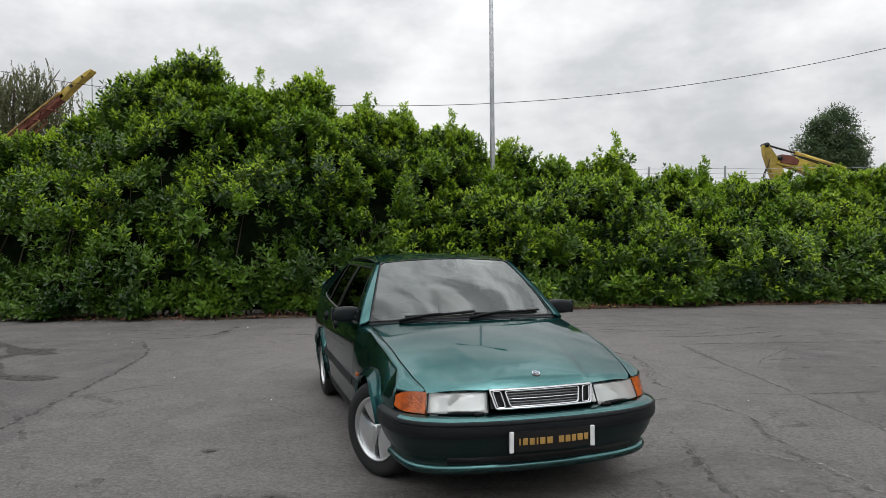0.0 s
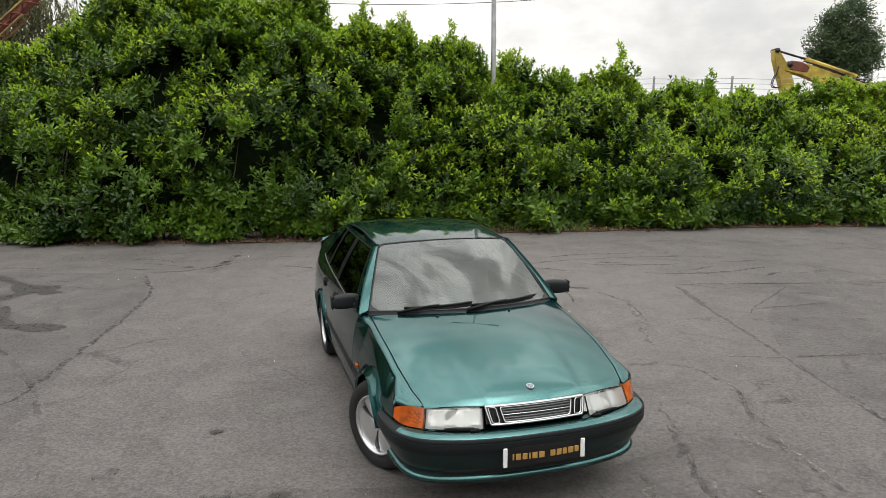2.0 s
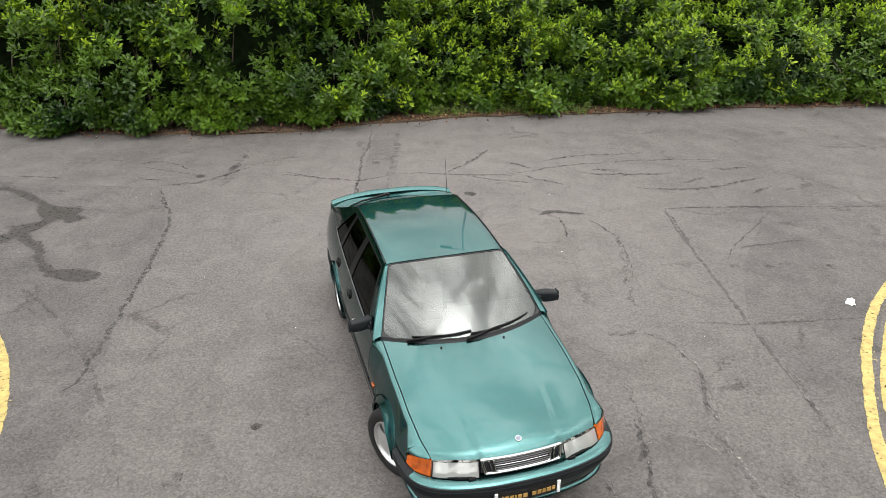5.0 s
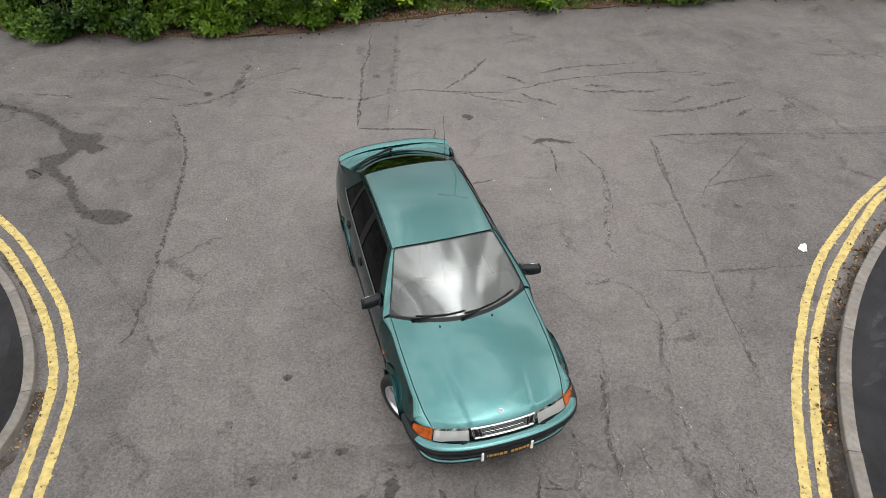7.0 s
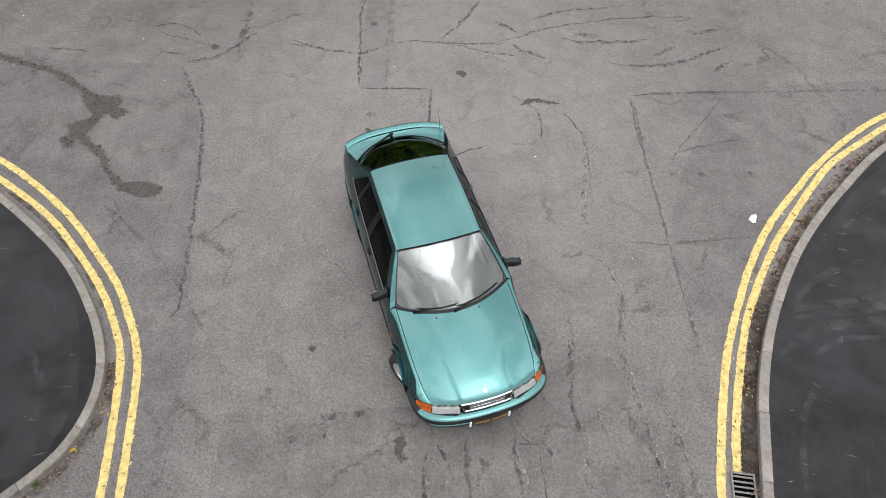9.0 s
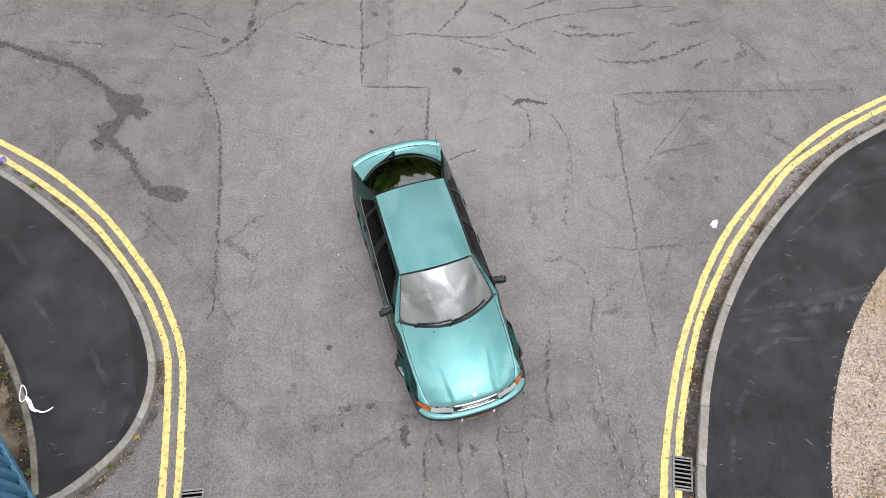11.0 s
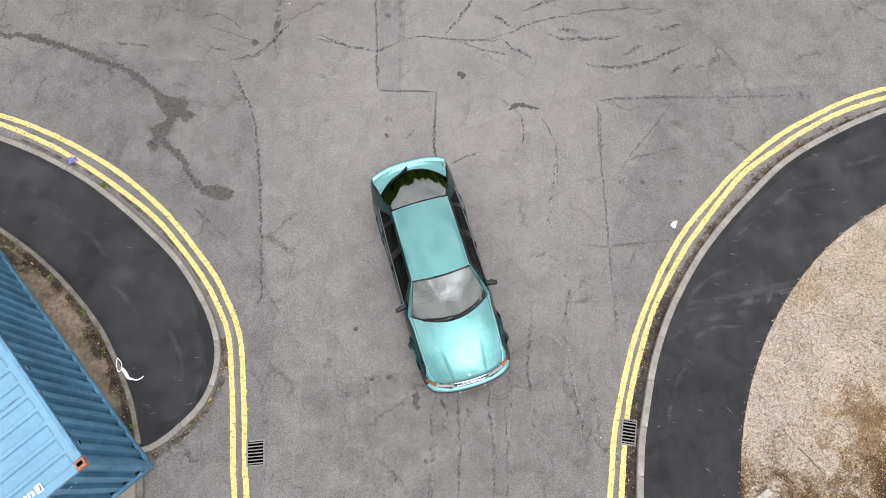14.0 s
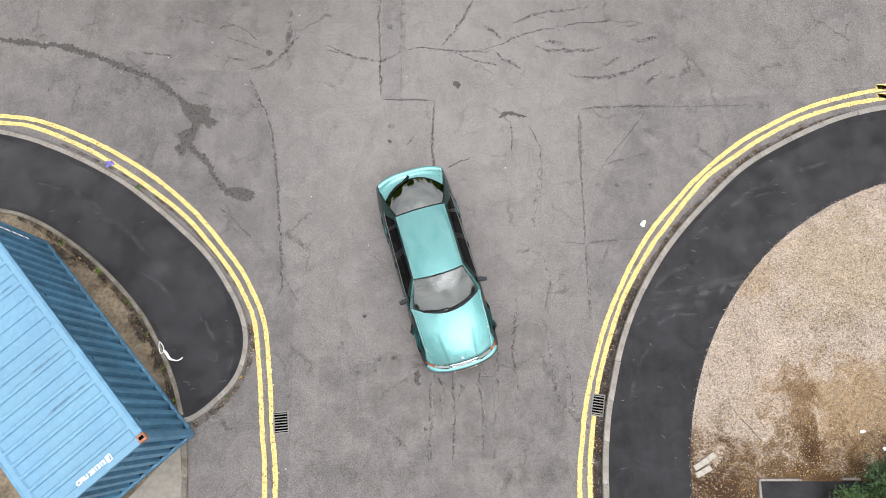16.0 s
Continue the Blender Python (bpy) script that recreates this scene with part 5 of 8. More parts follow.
def fender(s):
    def f(u, v):
        x = 0.80 + (2.112 - 0.80) * u
        inner = hood_half(x) + 0.004
        a, top = sill_at(x, 0.24), float(hood_edge(x))
        if x > 1.76:
            a = 0.555
        if x > 1.985:
            y = max(inner + 0.004, float(np.interp(-x, [-2.13, -2.065, -1.985], [0.66, 0.755, 0.818])))
            k = v * math.pi / 2
            return (x, s * (inner + (y - inner) * math.cos(k)), 0.672 + (top - 0.672) * math.sin(k))
        turn = top - 0.06 + 0.042 * wing_lean(x)
        if v < 0.72:
            z = a + (turn - a) * v / 0.72
            return (x, s * wing_y(x, z), z)
        k = (v - 0.72) / 0.28 * math.pi / 2
        y0 = wing_y(x, turn)
        return (x, s * (inner + (y0 - inner) * math.cos(k)), turn + (top - turn) * math.sin(k))
    return f


def hood_surface(x, y):
    k = min(1.0, abs(y) / hood_half(x))
    z = float(hood_edge(x)) + (float(hood_mid(x)) - float(hood_edge(x))) * (1 - k**2.2)
    ridge = 0.335 + 0.13 * (2.25 - x) / 1.15
    step = min(1, max(0, (ridge - abs(y)) / 0.045))
    return z + 0.007 * step * step * (3 - 2 * step) * min(1, max(0, (x - 1.45) / 0.6))


def hood(u, v):
    w = 2 * v - 1
    a, b = 1.115 - 0.278 * abs(w) ** 2, 2.258 - 0.142 * abs(w) ** 2.2
    x = a + (b - a) * u
    y = w * (hood_half(x) - 0.004)
    z = hood_surface(x, y) - 0.022 * max(0, (u - 0.955) / 0.045) ** 2
    return (x, y, z)


def screen_low(y):
    return np.array((1.075 - 0.275 * (y / 0.755) ** 2, y, 0.985 - 0.035 * (y / 0.755) ** 2))


def screen_top(y):
    return np.array((0.325 - 0.05 * (y / 0.56) ** 2, y, 1.412 - 0.032 * (y / 0.56) ** 2))


def windscreen(u, v, grow=0.0):
    a, b = screen_low((-0.755 - grow + (1.51 + 2 * grow) * v)), screen_top(-0.56 - grow + (1.12 + 2 * grow) * v)
    p = mix(a, b, u)
    p[2] += 0.022 * math.sin(math.pi * u)
    p[0] += 0.012 * math.sin(math.pi * u)
    return p


def roof(u, v):
    y = -0.582 + 1.164 * v
    a, b = 0.30 - 0.05 * (y / 0.582) ** 2, -1.215 - 0.02 * (1 - (y / 0.582) ** 2)
    x = a + (b - a) * u
    k = abs(y) / 0.582
    return (x, y, 1.410 + 0.038 * math.sin(math.pi * u) - 0.030 * k**2.4 - 0.010 * max(0, (k - 0.9) / 0.1) ** 2)


def back_low(y):
    return np.array((-2.105 + 0.44 * abs(y / 0.74) ** 2.3, y, 1.075 + 0.030 * (y / 0.74) ** 2))


def back_glass(u, v):
    p = mix((-1.235, -0.555 + 1.11 * v, 1.404 - 0.024 * (2 * v - 1) ** 2), back_low(-0.735 + 1.47 * v), u)
    p[2] += 0.022 * math.sin(math.pi * u)
    return p


def tail_edge(y):
    return np.array((-2.305 + 0.135 * (abs(y) / 0.765) ** 2.8, y, 1.112 - 0.035 * (abs(y) / 0.765) ** 3))


def tail_top(u, v):
    a, b = back_low(-0.745 + 1.49 * v), tail_edge(-0.765 + 1.53 * v)
    p = mix(a, b, u)
    p[2] += 0.004 * math.sin(math.pi * u) - 0.014 * math.sin(math.pi * min(1.0, u / 0.62))
    return p


def upper_side(x, z, s):
    """The leaning side of the cabin above the belt line."""
    zb = float(belt_at(x))
    k = (z - zb) / (1.376 - zb)
    return np.array((x, s * (body_y(x, zb) + (0.588 - body_y(x, zb)) * k + 0.014 * math.sin(math.pi * min(1, max(0, k)))), z))


def pane_quad(corners, s, inset=0.0):
    """A four-sided piece of the cabin side: corners (x, z) low front, low back, high back, high front."""
    a, b, c, d = [np.array(q, float) for q in corners]
    def f(u, v):
        x, z = mix(mix(a, b, u), mix(d, c, u), v)
        p = upper_side(x, z, s)
        p[1] -= s * inset
        return p
    return f


skin("hood", hood, 40, 60, M["paint"], car, 0.015, 1, "dark green metallic bonnet with faint ridges")
roof_ob = skin("roof", roof, 24, 24, M["paint"], car, 0.012, -1, "dark green metallic roof")
for v_ in (0.006, 0.994):
    tube("roof_moulding", [np.array(roof(u, v_)) + (0, 0, 0.003) for u in np.linspace(0.01, 0.99, 24)], 0.0065, M["gloss_black"], roof_ob, 6, "thin black roof moulding")
screen = skin("windscreen", windscreen, 14, 24, M["glass"], car, 0.0, -1, "curved clear windscreen reflecting clouds")
screen.visible_shadow = False


def rim_strip(name, f, mat, parent, width, lift, nu=20, nv=30, sides="lrtb", out=1):
    """A dark seal round a surface f(u, v)."""
    bm = bmesh.new()
    jobs = []
    if "l" in sides:
        jobs.append((lambda a, b: f(a, b * width), nu, 3))
    if "r" in sides:
        jobs.append((lambda a, b: f(a, 1 - width + b * width), nu, 3))
    if "b" in sides:
        jobs.append((lambda a, b: f(a * width * 1.4, b), 3, nv))
    if "t" in sides:
        jobs.append((lambda a, b: f(1 - width * 1.4 + a * width * 1.4, b), 3, nv))
    for g, a, b in jobs:
        t = sheet(g, a, b, 0.006, out)
        me = bpy.data.meshes.new("seal")
        bmesh.ops.translate(t, verts=t.verts[:], vec=lift)
        t.to_mesh(me)
        t.free()
        bm.from_mesh(me)
        bpy.data.meshes.remove(me)
    return part(name, bm, mat, parent, smooth=False)


rim_strip("seal", windscreen, M["seal_rubber"], screen, 0.0065, (0.003, 0, 0.004), out=-1)


def corner_fill(u0, v0, du, dv):
    """The dark border of the glass beyond a rounded corner at (u0, v0) of the windscreen."""
    cu, cv = u0 + (du if u0 < 0.5 else -du), v0 + (dv if v0 < 0.5 else -dv)
    def f(a, b):
        c, s = math.cos(a * math.pi / 2), math.sin(a * math.pi / 2)
        k = 1 + (1 / max(c, s) - 1) * b
        return windscreen(cu + (u0 - cu) * c * k, cv + (v0 - cv) * s * k) + (0.003, 0, 0.004)
    return f


for u0, v0, du, dv in ((0, 0, 0.15, 0.085), (0, 1, 0.15, 0.085), (1, 0, 0.08, 0.06), (1, 1, 0.08, 0.06)):
    skin("corner_border", corner_fill(u0, v0, du, dv), 10, 4, M["seal_rubber"], screen, 0.0, 1)
skin("scuttle", lambda u, v: mix(screen_low(-0.77 + 1.54 * v) + (0.0, 0, -0.004), (1.125 - 0.285 * ((-0.77 + 1.54 * v) / 0.755) ** 2, -0.76 + 1.52 * v, 0.948 - 0.03 * (2 * v - 1) ** 2), u), 4, 24, M["trim"], car, 0.01, 1, "black plastic scuttle below the windscreen")
tailgate = skin("tailgate", tail_top, 12, 40, M["paint"], car, 0.012, -1, "green tailgate lip behind the rear window")
bw = skin("rear_window", back_glass, 16, 24, M["rear_glass"], tailgate, 0.0, -1, "sloping tinted rear window")
rim_strip("seal", back_glass, M["gloss_black"], tailgate, 0.022, (-0.003, 0, 0.005), out=-1)
skin("spoiler_lip", lambda u, v: tail_edge(-0.755 + 1.51 * v) + (0.10 * u - 0.008 * math.sin(math.pi * u), 0, 0.006 + 0.026 * math.sin(math.pi * (0.25 + 0.72 * u))), 8, 40, M["paint"], tailgate, 0.01, 1, "raised green spoiler lip along the tailgate edge")
bm = bmesh.new()
add_tube(bm, [(-2.17, -0.03, 1.10), (-2.13, -0.07, 1.125), (-2.03, -0.24, 1.135), (-1.93, -0.42, 1.150), (-1.80, -0.58, 1.155)], [0.026, 0.022, 0.014, 0.010, 0.007], 6)
part("rear_wiper", bm, M["gloss_black"], tailgate)

for s, o in ((1, 1), (-1, -1)):
    skin("front_fender", fender(s), 84, 26, M["paint"], car, 0.012, -o, "dark green front wing with wheel arch")
    for name, x0, x1 in (("front_door", 0.793, -0.440), ("rear_door", -0.447, -1.130)):
        door = skin(name, body_side(x0, x1, s, 0.30), 40, 18, M["paint"], car, 0.012, o, "dark green side door")
        hx_ = x1 + 0.17 if name == "front_door" else x1 + 0.12
        bm = bmesh.new()
        add_tube(bm, [(hx_ + 0.062 * math.cos(a), s * (body_y(hx_, 0.83 + 0.040 * math.sin(a)) + 0.004), 0.83 + 0.040 * math.sin(a)) for a in np.linspace(0, math.tau, 17)], 0.010, 6)
        add_box(bm, (0.115, 0.024, 0.030), (hx_, s * (body_y(hx_, 0.845) + 0.008), 0.845), bevel=0.010, seg=2)
        part("handle", bm, M["gloss_black"], door, "black pull handle in an oval cup", smooth=False)
    skin("quarter_panel", body_side(-1.137, -2.20, s), 50, 18, M["paint"], car, 0.012, o, "dark green rear quarter panel")
    # flared lips of the wheel arches
    for ax in (FRONT_AXLE, REAR_AXLE):
        def lip(u, v, ax=ax):
            a = math.radians(-14 + 208 * u) if ax < 0 else math.radians(18 + 176 * u)
            r = ARCH - 0.006 + (0.042 if ax < 0 else 0.060) * v
            x, z = ax + r * math.cos(a), max(0.2, HUB + r * math.sin(a))
            if ax < 0:
                return (x, s * (body_y(x, z) + 0.012 * (1 - v) ** 1.5 + 0.001), z)
            return (x, s * (wing_y(x, z) + 0.030 * (1 - v) ** 1.3 + 0.001), z)
        skin("arch_lip", lip, 40, 6, M["paint"], car, 0.016, -o, "flared green wheel arch lip")
    # sill, side rubbing strip
    skin("sill", lambda u, v: (1.07 - 1.97 * u, s * (body_y(1.07 - 1.97 * u, 0.17 + 0.13 * v) + 0.004 - 0.02 * (1 - v)), 0.17 + 0.135 * v), 20, 5, M["trim"], car, 0.02, o, "charcoal plastic sill below the doors")
    for name, x0, x1 in (("rubbing_strip", 1.05, 0.81), ("rubbing_strip", 0.785, -0.435), ("rubbing_strip", -0.452, -0.89), ("rubbing_strip", -1.61, -1.80)):
        skin(name, lambda u, v: (x0 + (x1 - x0) * u, s * (body_y(x0 + (x1 - x0) * u, 0.5) + 0.012 * math.sin(math.pi * (0.12 + 0.76 * v))), 0.475 + 0.07 * v), 12, 6, M["trim"], car, 0.02, o)
    # cabin side: pillars, rail, glass
    low = lambda x: float(belt_at(x))
    panels = [
        ("a_pillar", [(0.80, low(0.8)), (0.62, low(0.62)), (0.21, 1.348), (0.275, 1.376)], M["paint"]),
        ("roof_rail", [(0.215, 1.346), (-1.16, 1.346), (-1.215, 1.376), (0.275, 1.376)], M["paint"]),
        ("b_pillar", [(-0.405, low(-0.4)), (-0.495, low(-0.5)), (-0.495, 1.346), (-0.405, 1.346)], M["gloss_black"]),
        ("c_pillar", [(-1.50, low(-1.5)), (-2.02, low(-2.0)), (-1.215, 1.376), (-1.16, 1.346)], M["paint"]),
        ("door_frame", [(-1.075, low(-1.08)), (-1.135, low(-1.13)), (-1.075, 1.346), (-1.025, 1.346)], M["gloss_black"]),
    ]
    for name, q, mat in panels:
        skin(name, pane_quad(q, s), 12, 8, mat, car, 0.02, o)
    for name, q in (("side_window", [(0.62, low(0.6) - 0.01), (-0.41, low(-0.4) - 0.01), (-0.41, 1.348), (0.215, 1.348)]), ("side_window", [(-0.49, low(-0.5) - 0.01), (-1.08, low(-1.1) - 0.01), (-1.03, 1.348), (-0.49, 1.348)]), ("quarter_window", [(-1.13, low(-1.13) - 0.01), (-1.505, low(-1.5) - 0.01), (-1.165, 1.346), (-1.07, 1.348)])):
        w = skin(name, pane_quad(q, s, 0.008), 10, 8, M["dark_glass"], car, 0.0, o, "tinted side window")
        rim_strip("seal", pane_quad(q, s, -0.001), M["gloss_black"], w, 0.03, (0, 0, 0), 10, 8, out=o)
    tube("belt_moulding", [upper_side(x, low(x) + 0.004, s) + (0, s * 0.004, 0) for x in np.linspace(0.66, -1.53, 24)], 0.0065, M["slat"], car, 6, "thin grey moulding under the side windows")
    # ruled edges beside the screens
    skin("a_pillar", lambda u, v: mix(windscreen(u, 0.5 + 0.5 * s) + (0, 0, 0.003), upper_side(0.80 + (0.275 - 0.80) * u, low(0.8) + (1.376 - low(0.8)) * u, s), v), 14, 4, M["paint"], car, 0.012, o)
    # black covers the seal and paints in the green pillar's dark reflections
    skin("c_pillar", lambda u, v: mix(back_glass(u, 0.5 + 0.5 * s) + (0, 0, 0.003), upper_side(-1.215 - 0.805 * u, 1.376 + (low(-2.02) - 1.376) * u, s), v), 14, 5, M["gloss_black"], car, 0.012, -o, "black seal and darkened pillar beside the rear window")
    skin("quarter_panel", lambda u, v: mix(mix(back_low(s * 0.745), tail_edge(s * 0.765), u) + (0, 0, -0.004), (-2.02 - 0.18 * u, s * body_y(-2.02 - 0.18 * u, low(-2.0)), low(-2.0) - 0.04 * u), v), 8, 4, M["paint"], car, 0.012, -o)
    # door mirror
    squared = lambda w: math.copysign(abs(w) ** 0.55, w)
    mirror = skin("door_mirror", lambda u, v: (0.585 + 0.048 * squared(math.cos(v * math.tau)) * (0.75 + 0.3 * math.sin(math.pi * min(1, u * 1.02))) + 0.05 * u, s * (0.795 + 0.213 * u), 1.0 + 0.056 * squared(math.sin(v * math.tau)) * (0.80 + 0.25 * math.sin(math.pi * u)) * (0.35 if u > 0.99 else 1) * (0.8 if u < 0.01 else 1)), 12, 32, M["trim"], car, 0.0, 1, "black plastic door mirror")
    bm = bmesh.new()
    add_box(bm, (0.11, 0.10, 0.035), (0.60, s * 0.80, 0.972), bevel=0.012)
    part("mirror_arm", bm, M["trim"], mirror, smooth=False)
    bm = bmesh.new()
    add_box(bm, (0.16, 0.02, 0.10), (0.585, s * (body_y(0.585, low(0.58)) - 0.012), low(0.58) + 0.045), bevel=0.006)
    part("mirror_sail", bm, M["trim"], mirror, smooth=False)
    box("mirror_cap", (0.075, 0.02, 0.105), (0.622, s * 1.006, 1.0), M["trim"], mirror, bevel=0.009)
    box("mirror_glass", (0.006, 0.12, 0.065), (0.553, s * 0.91, 1.0), M["chrome"], mirror, turn=(0, 0, -8 * s), bevel=0.002)
    # side repeater
    box("side_repeater", (0.055, 0.016, 0.028), (0.99, s * (body_y(0.99, 0.60) + 0.004), 0.60), M["amber"], car, bevel=0.005, label="small amber side indicator")

# nose: the path of lamps and grille round the front, given by the distance from the middle
NOSE = spline([(2.258, -0.001), (2.255, 0.12), (2.245, 0.26), (2.222, 0.40), (2.18, 0.55), (2.13, 0.66), (2.065, 0.755), (1.985, 0.818)], 90)


def nose(k, s):
    x, y = [float(np.interp(k, np.linspace(0, 1, 90), NOSE[:, i])) for i in (0, 1)]
    return np.array((x, s * y, 0))


def k_of(y):
    return float(np.interp(y, NOSE[:, 1], np.linspace(0, 1, 90)))


def nose_band(y0, y1, s, z0, z1, push=0.0, slope=0.050):
    a, b = k_of(y0), k_of(y1)
    def f(u, v):
        k = a + (b - a) * u
        p = nose(k, s)
        d = nose(min(1, k + 0.01), 1) - nose(max(0, k - 0.01), 1)
        n = np.array((d[1], -d[0] * s, 0)) / (np.hypot(d[0], d[1]) + 1e-9)
        top, bot = (z1(k) if callable(z1) else z1), (z0(k) if callable(z0) else z0)
        return p + n * (push + slope * (1 - v) * (1 - 0.75 * min(1, max(0, (k - 0.72) / 0.28)))) + (0, 0, bot + (top - bot) * v)
    return f


lamp_top = lambda k: 0.682 - 0.006 * k
for s, o in ((1, 1), (-1, -1)):
    lamp = skin("headlight", nose_band(0.345, 0.655, s, 0.572, lamp_top, -0.06), 10, 5, M["reflector"], car, 0.012, o, "clear rectangular headlight with silver reflector")
    g = skin("lens", nose_band(0.335, 0.660, s, 0.570, lamp_top, 0.0), 14, 6, M["lamp_glass"], lamp, 0.0, o)
    g.visible_shadow = False
    rim_strip("lamp_frame", nose_band(0.335, 0.660, s, 0.570, lamp_top, 0.002), M["trim"], lamp, 0.014, (0, 0, 0), 12, 6, out=o)
    bm = bmesh.new()
    m_ = nose(k_of(0.50), s)
    bmesh.ops.create_circle(bm, cap_ends=True, segments=20, radius=0.048, matrix=pose(m_[0] - 0.035, m_[1], 0.62, 0, 90, 0))
    part("bulb_bowl", bm, M["chrome"], lamp, smooth=False)
    for y_, w_ in ((0.405, 0.004), (0.452, 0.003), (0.560, 0.004), (0.606, 0.003)):
        skin("reflector_facet", nose_band(y_, y_ + 0.040, s, 0.566 + w_, lambda k: 0.640 + 4 * w_, -0.045), 4, 4, M["chrome" if w_ > 0.0035 else "reflector"], lamp, 0.004, o)
    turn = skin("indicator", nose_band(0.668, 0.822, s, lambda k: 0.566 + 0.022 * max(0, (k - 0.86) / 0.14) ** 3, lambda k: 0.681 - 0.034 * max(0, (k - 0.84) / 0.16) ** 2.2, 0.002), 16, 8, M["amber"], car, 0.05, o, "amber corner indicator lens")
    bm = bmesh.new()
    a, b = nose(k_of(0.62), s), nose(k_of(0.40), s)
    add_tube(bm, [a + (0.045, 0, 0.566), mix(a, b, 0.5) + (0.055, 0, 0.572), b + (0.05, 0, 0.568)], [0.008, 0.012, 0.014], 6)
    add_box(bm, (0.03, 0.06, 0.02), tuple(b + (0.055, 0, 0.566)), bevel=0.005)
    part("headlight_wiper", bm, M["gloss_black"], car, "small black headlight wiper")

grille = skin("grille", nose_band(0.0, 0.318, 1, 0.586, 0.690, -0.030), 10, 4, M["plate_black"], car, 0.01, 1, "chrome-framed grille with dark slats")
skin("grille_backing", nose_band(0.0, 0.318, -1, 0.586, 0.690, -0.030), 10, 4, M["plate_black"], grille, 0.01, -1)


def on_nose(y, z, push):
    """A point of the leaning grille face at a place across and a height."""
    return nose_band(abs(y) - 1e-4, abs(y) + 1e-4, 1 if y >= 0 else -1, 0.570, 0.696, push)(0.5, (z - 0.570) / 0.126)


def rounded(corners, r, n=6):
    """A closed outline with rounded corners."""
    out_, q = [], [np.array(c, float) for c in corners]
    for i, c in enumerate(q):
        a, b = q[i - 1] - c, q[(i + 1) % len(q)] - c
        a, b = a / np.linalg.norm(a) * r, b / np.linalg.norm(b) * r
        out_ += [c + a * (1 - t) ** 2 + b * t**2 for t in np.linspace(0, 1, n)]
        out_ += [c + b + (q[(i + 1) % len(q)] - (q[(i + 1) % len(q)] - c) / np.linalg.norm(q[(i + 1) % len(q)] - c) * r - c - b) * t for t in np.linspace(0, 1, n + 2)[1:-1]]
    return np.array(out_)


def nose_ring(name, corners, r, wide, push, mat, parent, deep=0.016):
    """A raised frame round an opening of the grille."""
    o_ = rounded(corners, r)
    c = o_.mean(0)
    d = np.gradient(np.vstack([o_[-1:], o_, o_[:1]]), axis=0)[1:-1]
    nn = np.stack([d[:, 1], -d[:, 0]], 1)
    nn /= np.linalg.norm(nn, axis=1)[:, None] + 1e-9
    nn *= np.sign((nn * (c - o_)).sum(1))[:, None]
    i_ = o_ + nn * wide
    bm = bmesh.new()
    loops = [[bm.verts.new(on_nose(y, z, p_)) for y, z in line] for line, p_ in ((o_, push - deep), (o_, push - 0.002), (o_ + nn * wide * 0.3, push), (o_ + nn * wide * 0.7, push), (i_, push - 0.002), (i_, push - deep))]
    for a, b in zip(loops, loops[1:]):
        for k in range(len(a)):
            bm.faces.new((a[k], a[(k + 1) % len(a)], b[(k + 1) % len(a)], b[k]))
    bmesh.ops.recalc_face_normals(bm, faces=bm.faces[:])
    return part(name, bm, mat, parent)


nose_ring("chrome_frame", [(-0.298, 0.583), (0.298, 0.583), (0.330, 0.694), (-0.330, 0.694)], 0.018, 0.011, 0.006, M["chrome"], grille)
nose_ring("chrome_frame", [(-0.214, 0.591), (0.214, 0.591), (0.240, 0.686), (-0.240, 0.686)], 0.022, 0.010, 0.004, M["chrome"], grille)
for s in (1, -1):
    nose_ring("chrome_frame", [(s * 0.234, 0.591), (s * 0.286, 0.591), (s * 0.312, 0.686), (s * 0.258, 0.686)], 0.018, 0.008, 0.004, M["chrome"], grille)
    for i in range(3):
        bm = bmesh.new()
        add_tube(bm, [on_nose(s * (0.249 + 0.012 * i), 0.600, -0.006), on_nose(s * (0.273 + 0.012 * i), 0.677, -0.006)], 0.0028, 5)
        part("slat", bm, M["trim"], grille)
for z, mat in ((0.607, "trim"), (0.620, "trim"), (0.636, "chrome"), (0.651, "trim"), (0.665, "trim")):
    reach_ = 0.202 + 0.26 * (z - 0.58)
    bm = bmesh.new()
    add_tube(bm, [on_nose(y, z, -0.004) for y in np.linspace(-reach_, reach_, 15)], 0.0052 if mat == "chrome" else 0.0046, 6)
    part("slat", bm, M[mat if mat == "chrome" else "slat"], grille)
bm = bmesh.new()
bmesh.ops.create_cone(bm, cap_ends=True, segments=24, radius1=0.026, radius2=0.024, depth=0.008, matrix=pose(2.165, 0.0, hood_surface(2.165, 0) + 0.004, 0, 18, 0))
badge = part("bonnet_badge", bm, M["chrome"], car, "small round silver bonnet badge", smooth=False)
bm = bmesh.new()
bmesh.ops.create_circle(bm, cap_ends=True, segments=20, radius=0.0185, matrix=pose(2.1665, 0.0, hood_surface(2.165, 0) + 0.0095, 0, 18, 0))
part("badge_face", bm, M["badge"], badge, smooth=False)

# bumpers: sections swept round the car's ends
FRONT_PATH = spline([(2.372, 0.0), (2.362, 0.26), (2.325, 0.50), (2.255, 0.69), (2.14, 0.81), (1.97, 0.862), (1.775, 0.878)], 40)
REAR_PATH = spline([(-2.392, 0.0), (-2.385, 0.30), (-2.345, 0.55), (-2.26, 0.72), (-2.12, 0.825), (-1.9, 0.866), (-1.605, 0.880)], 40)


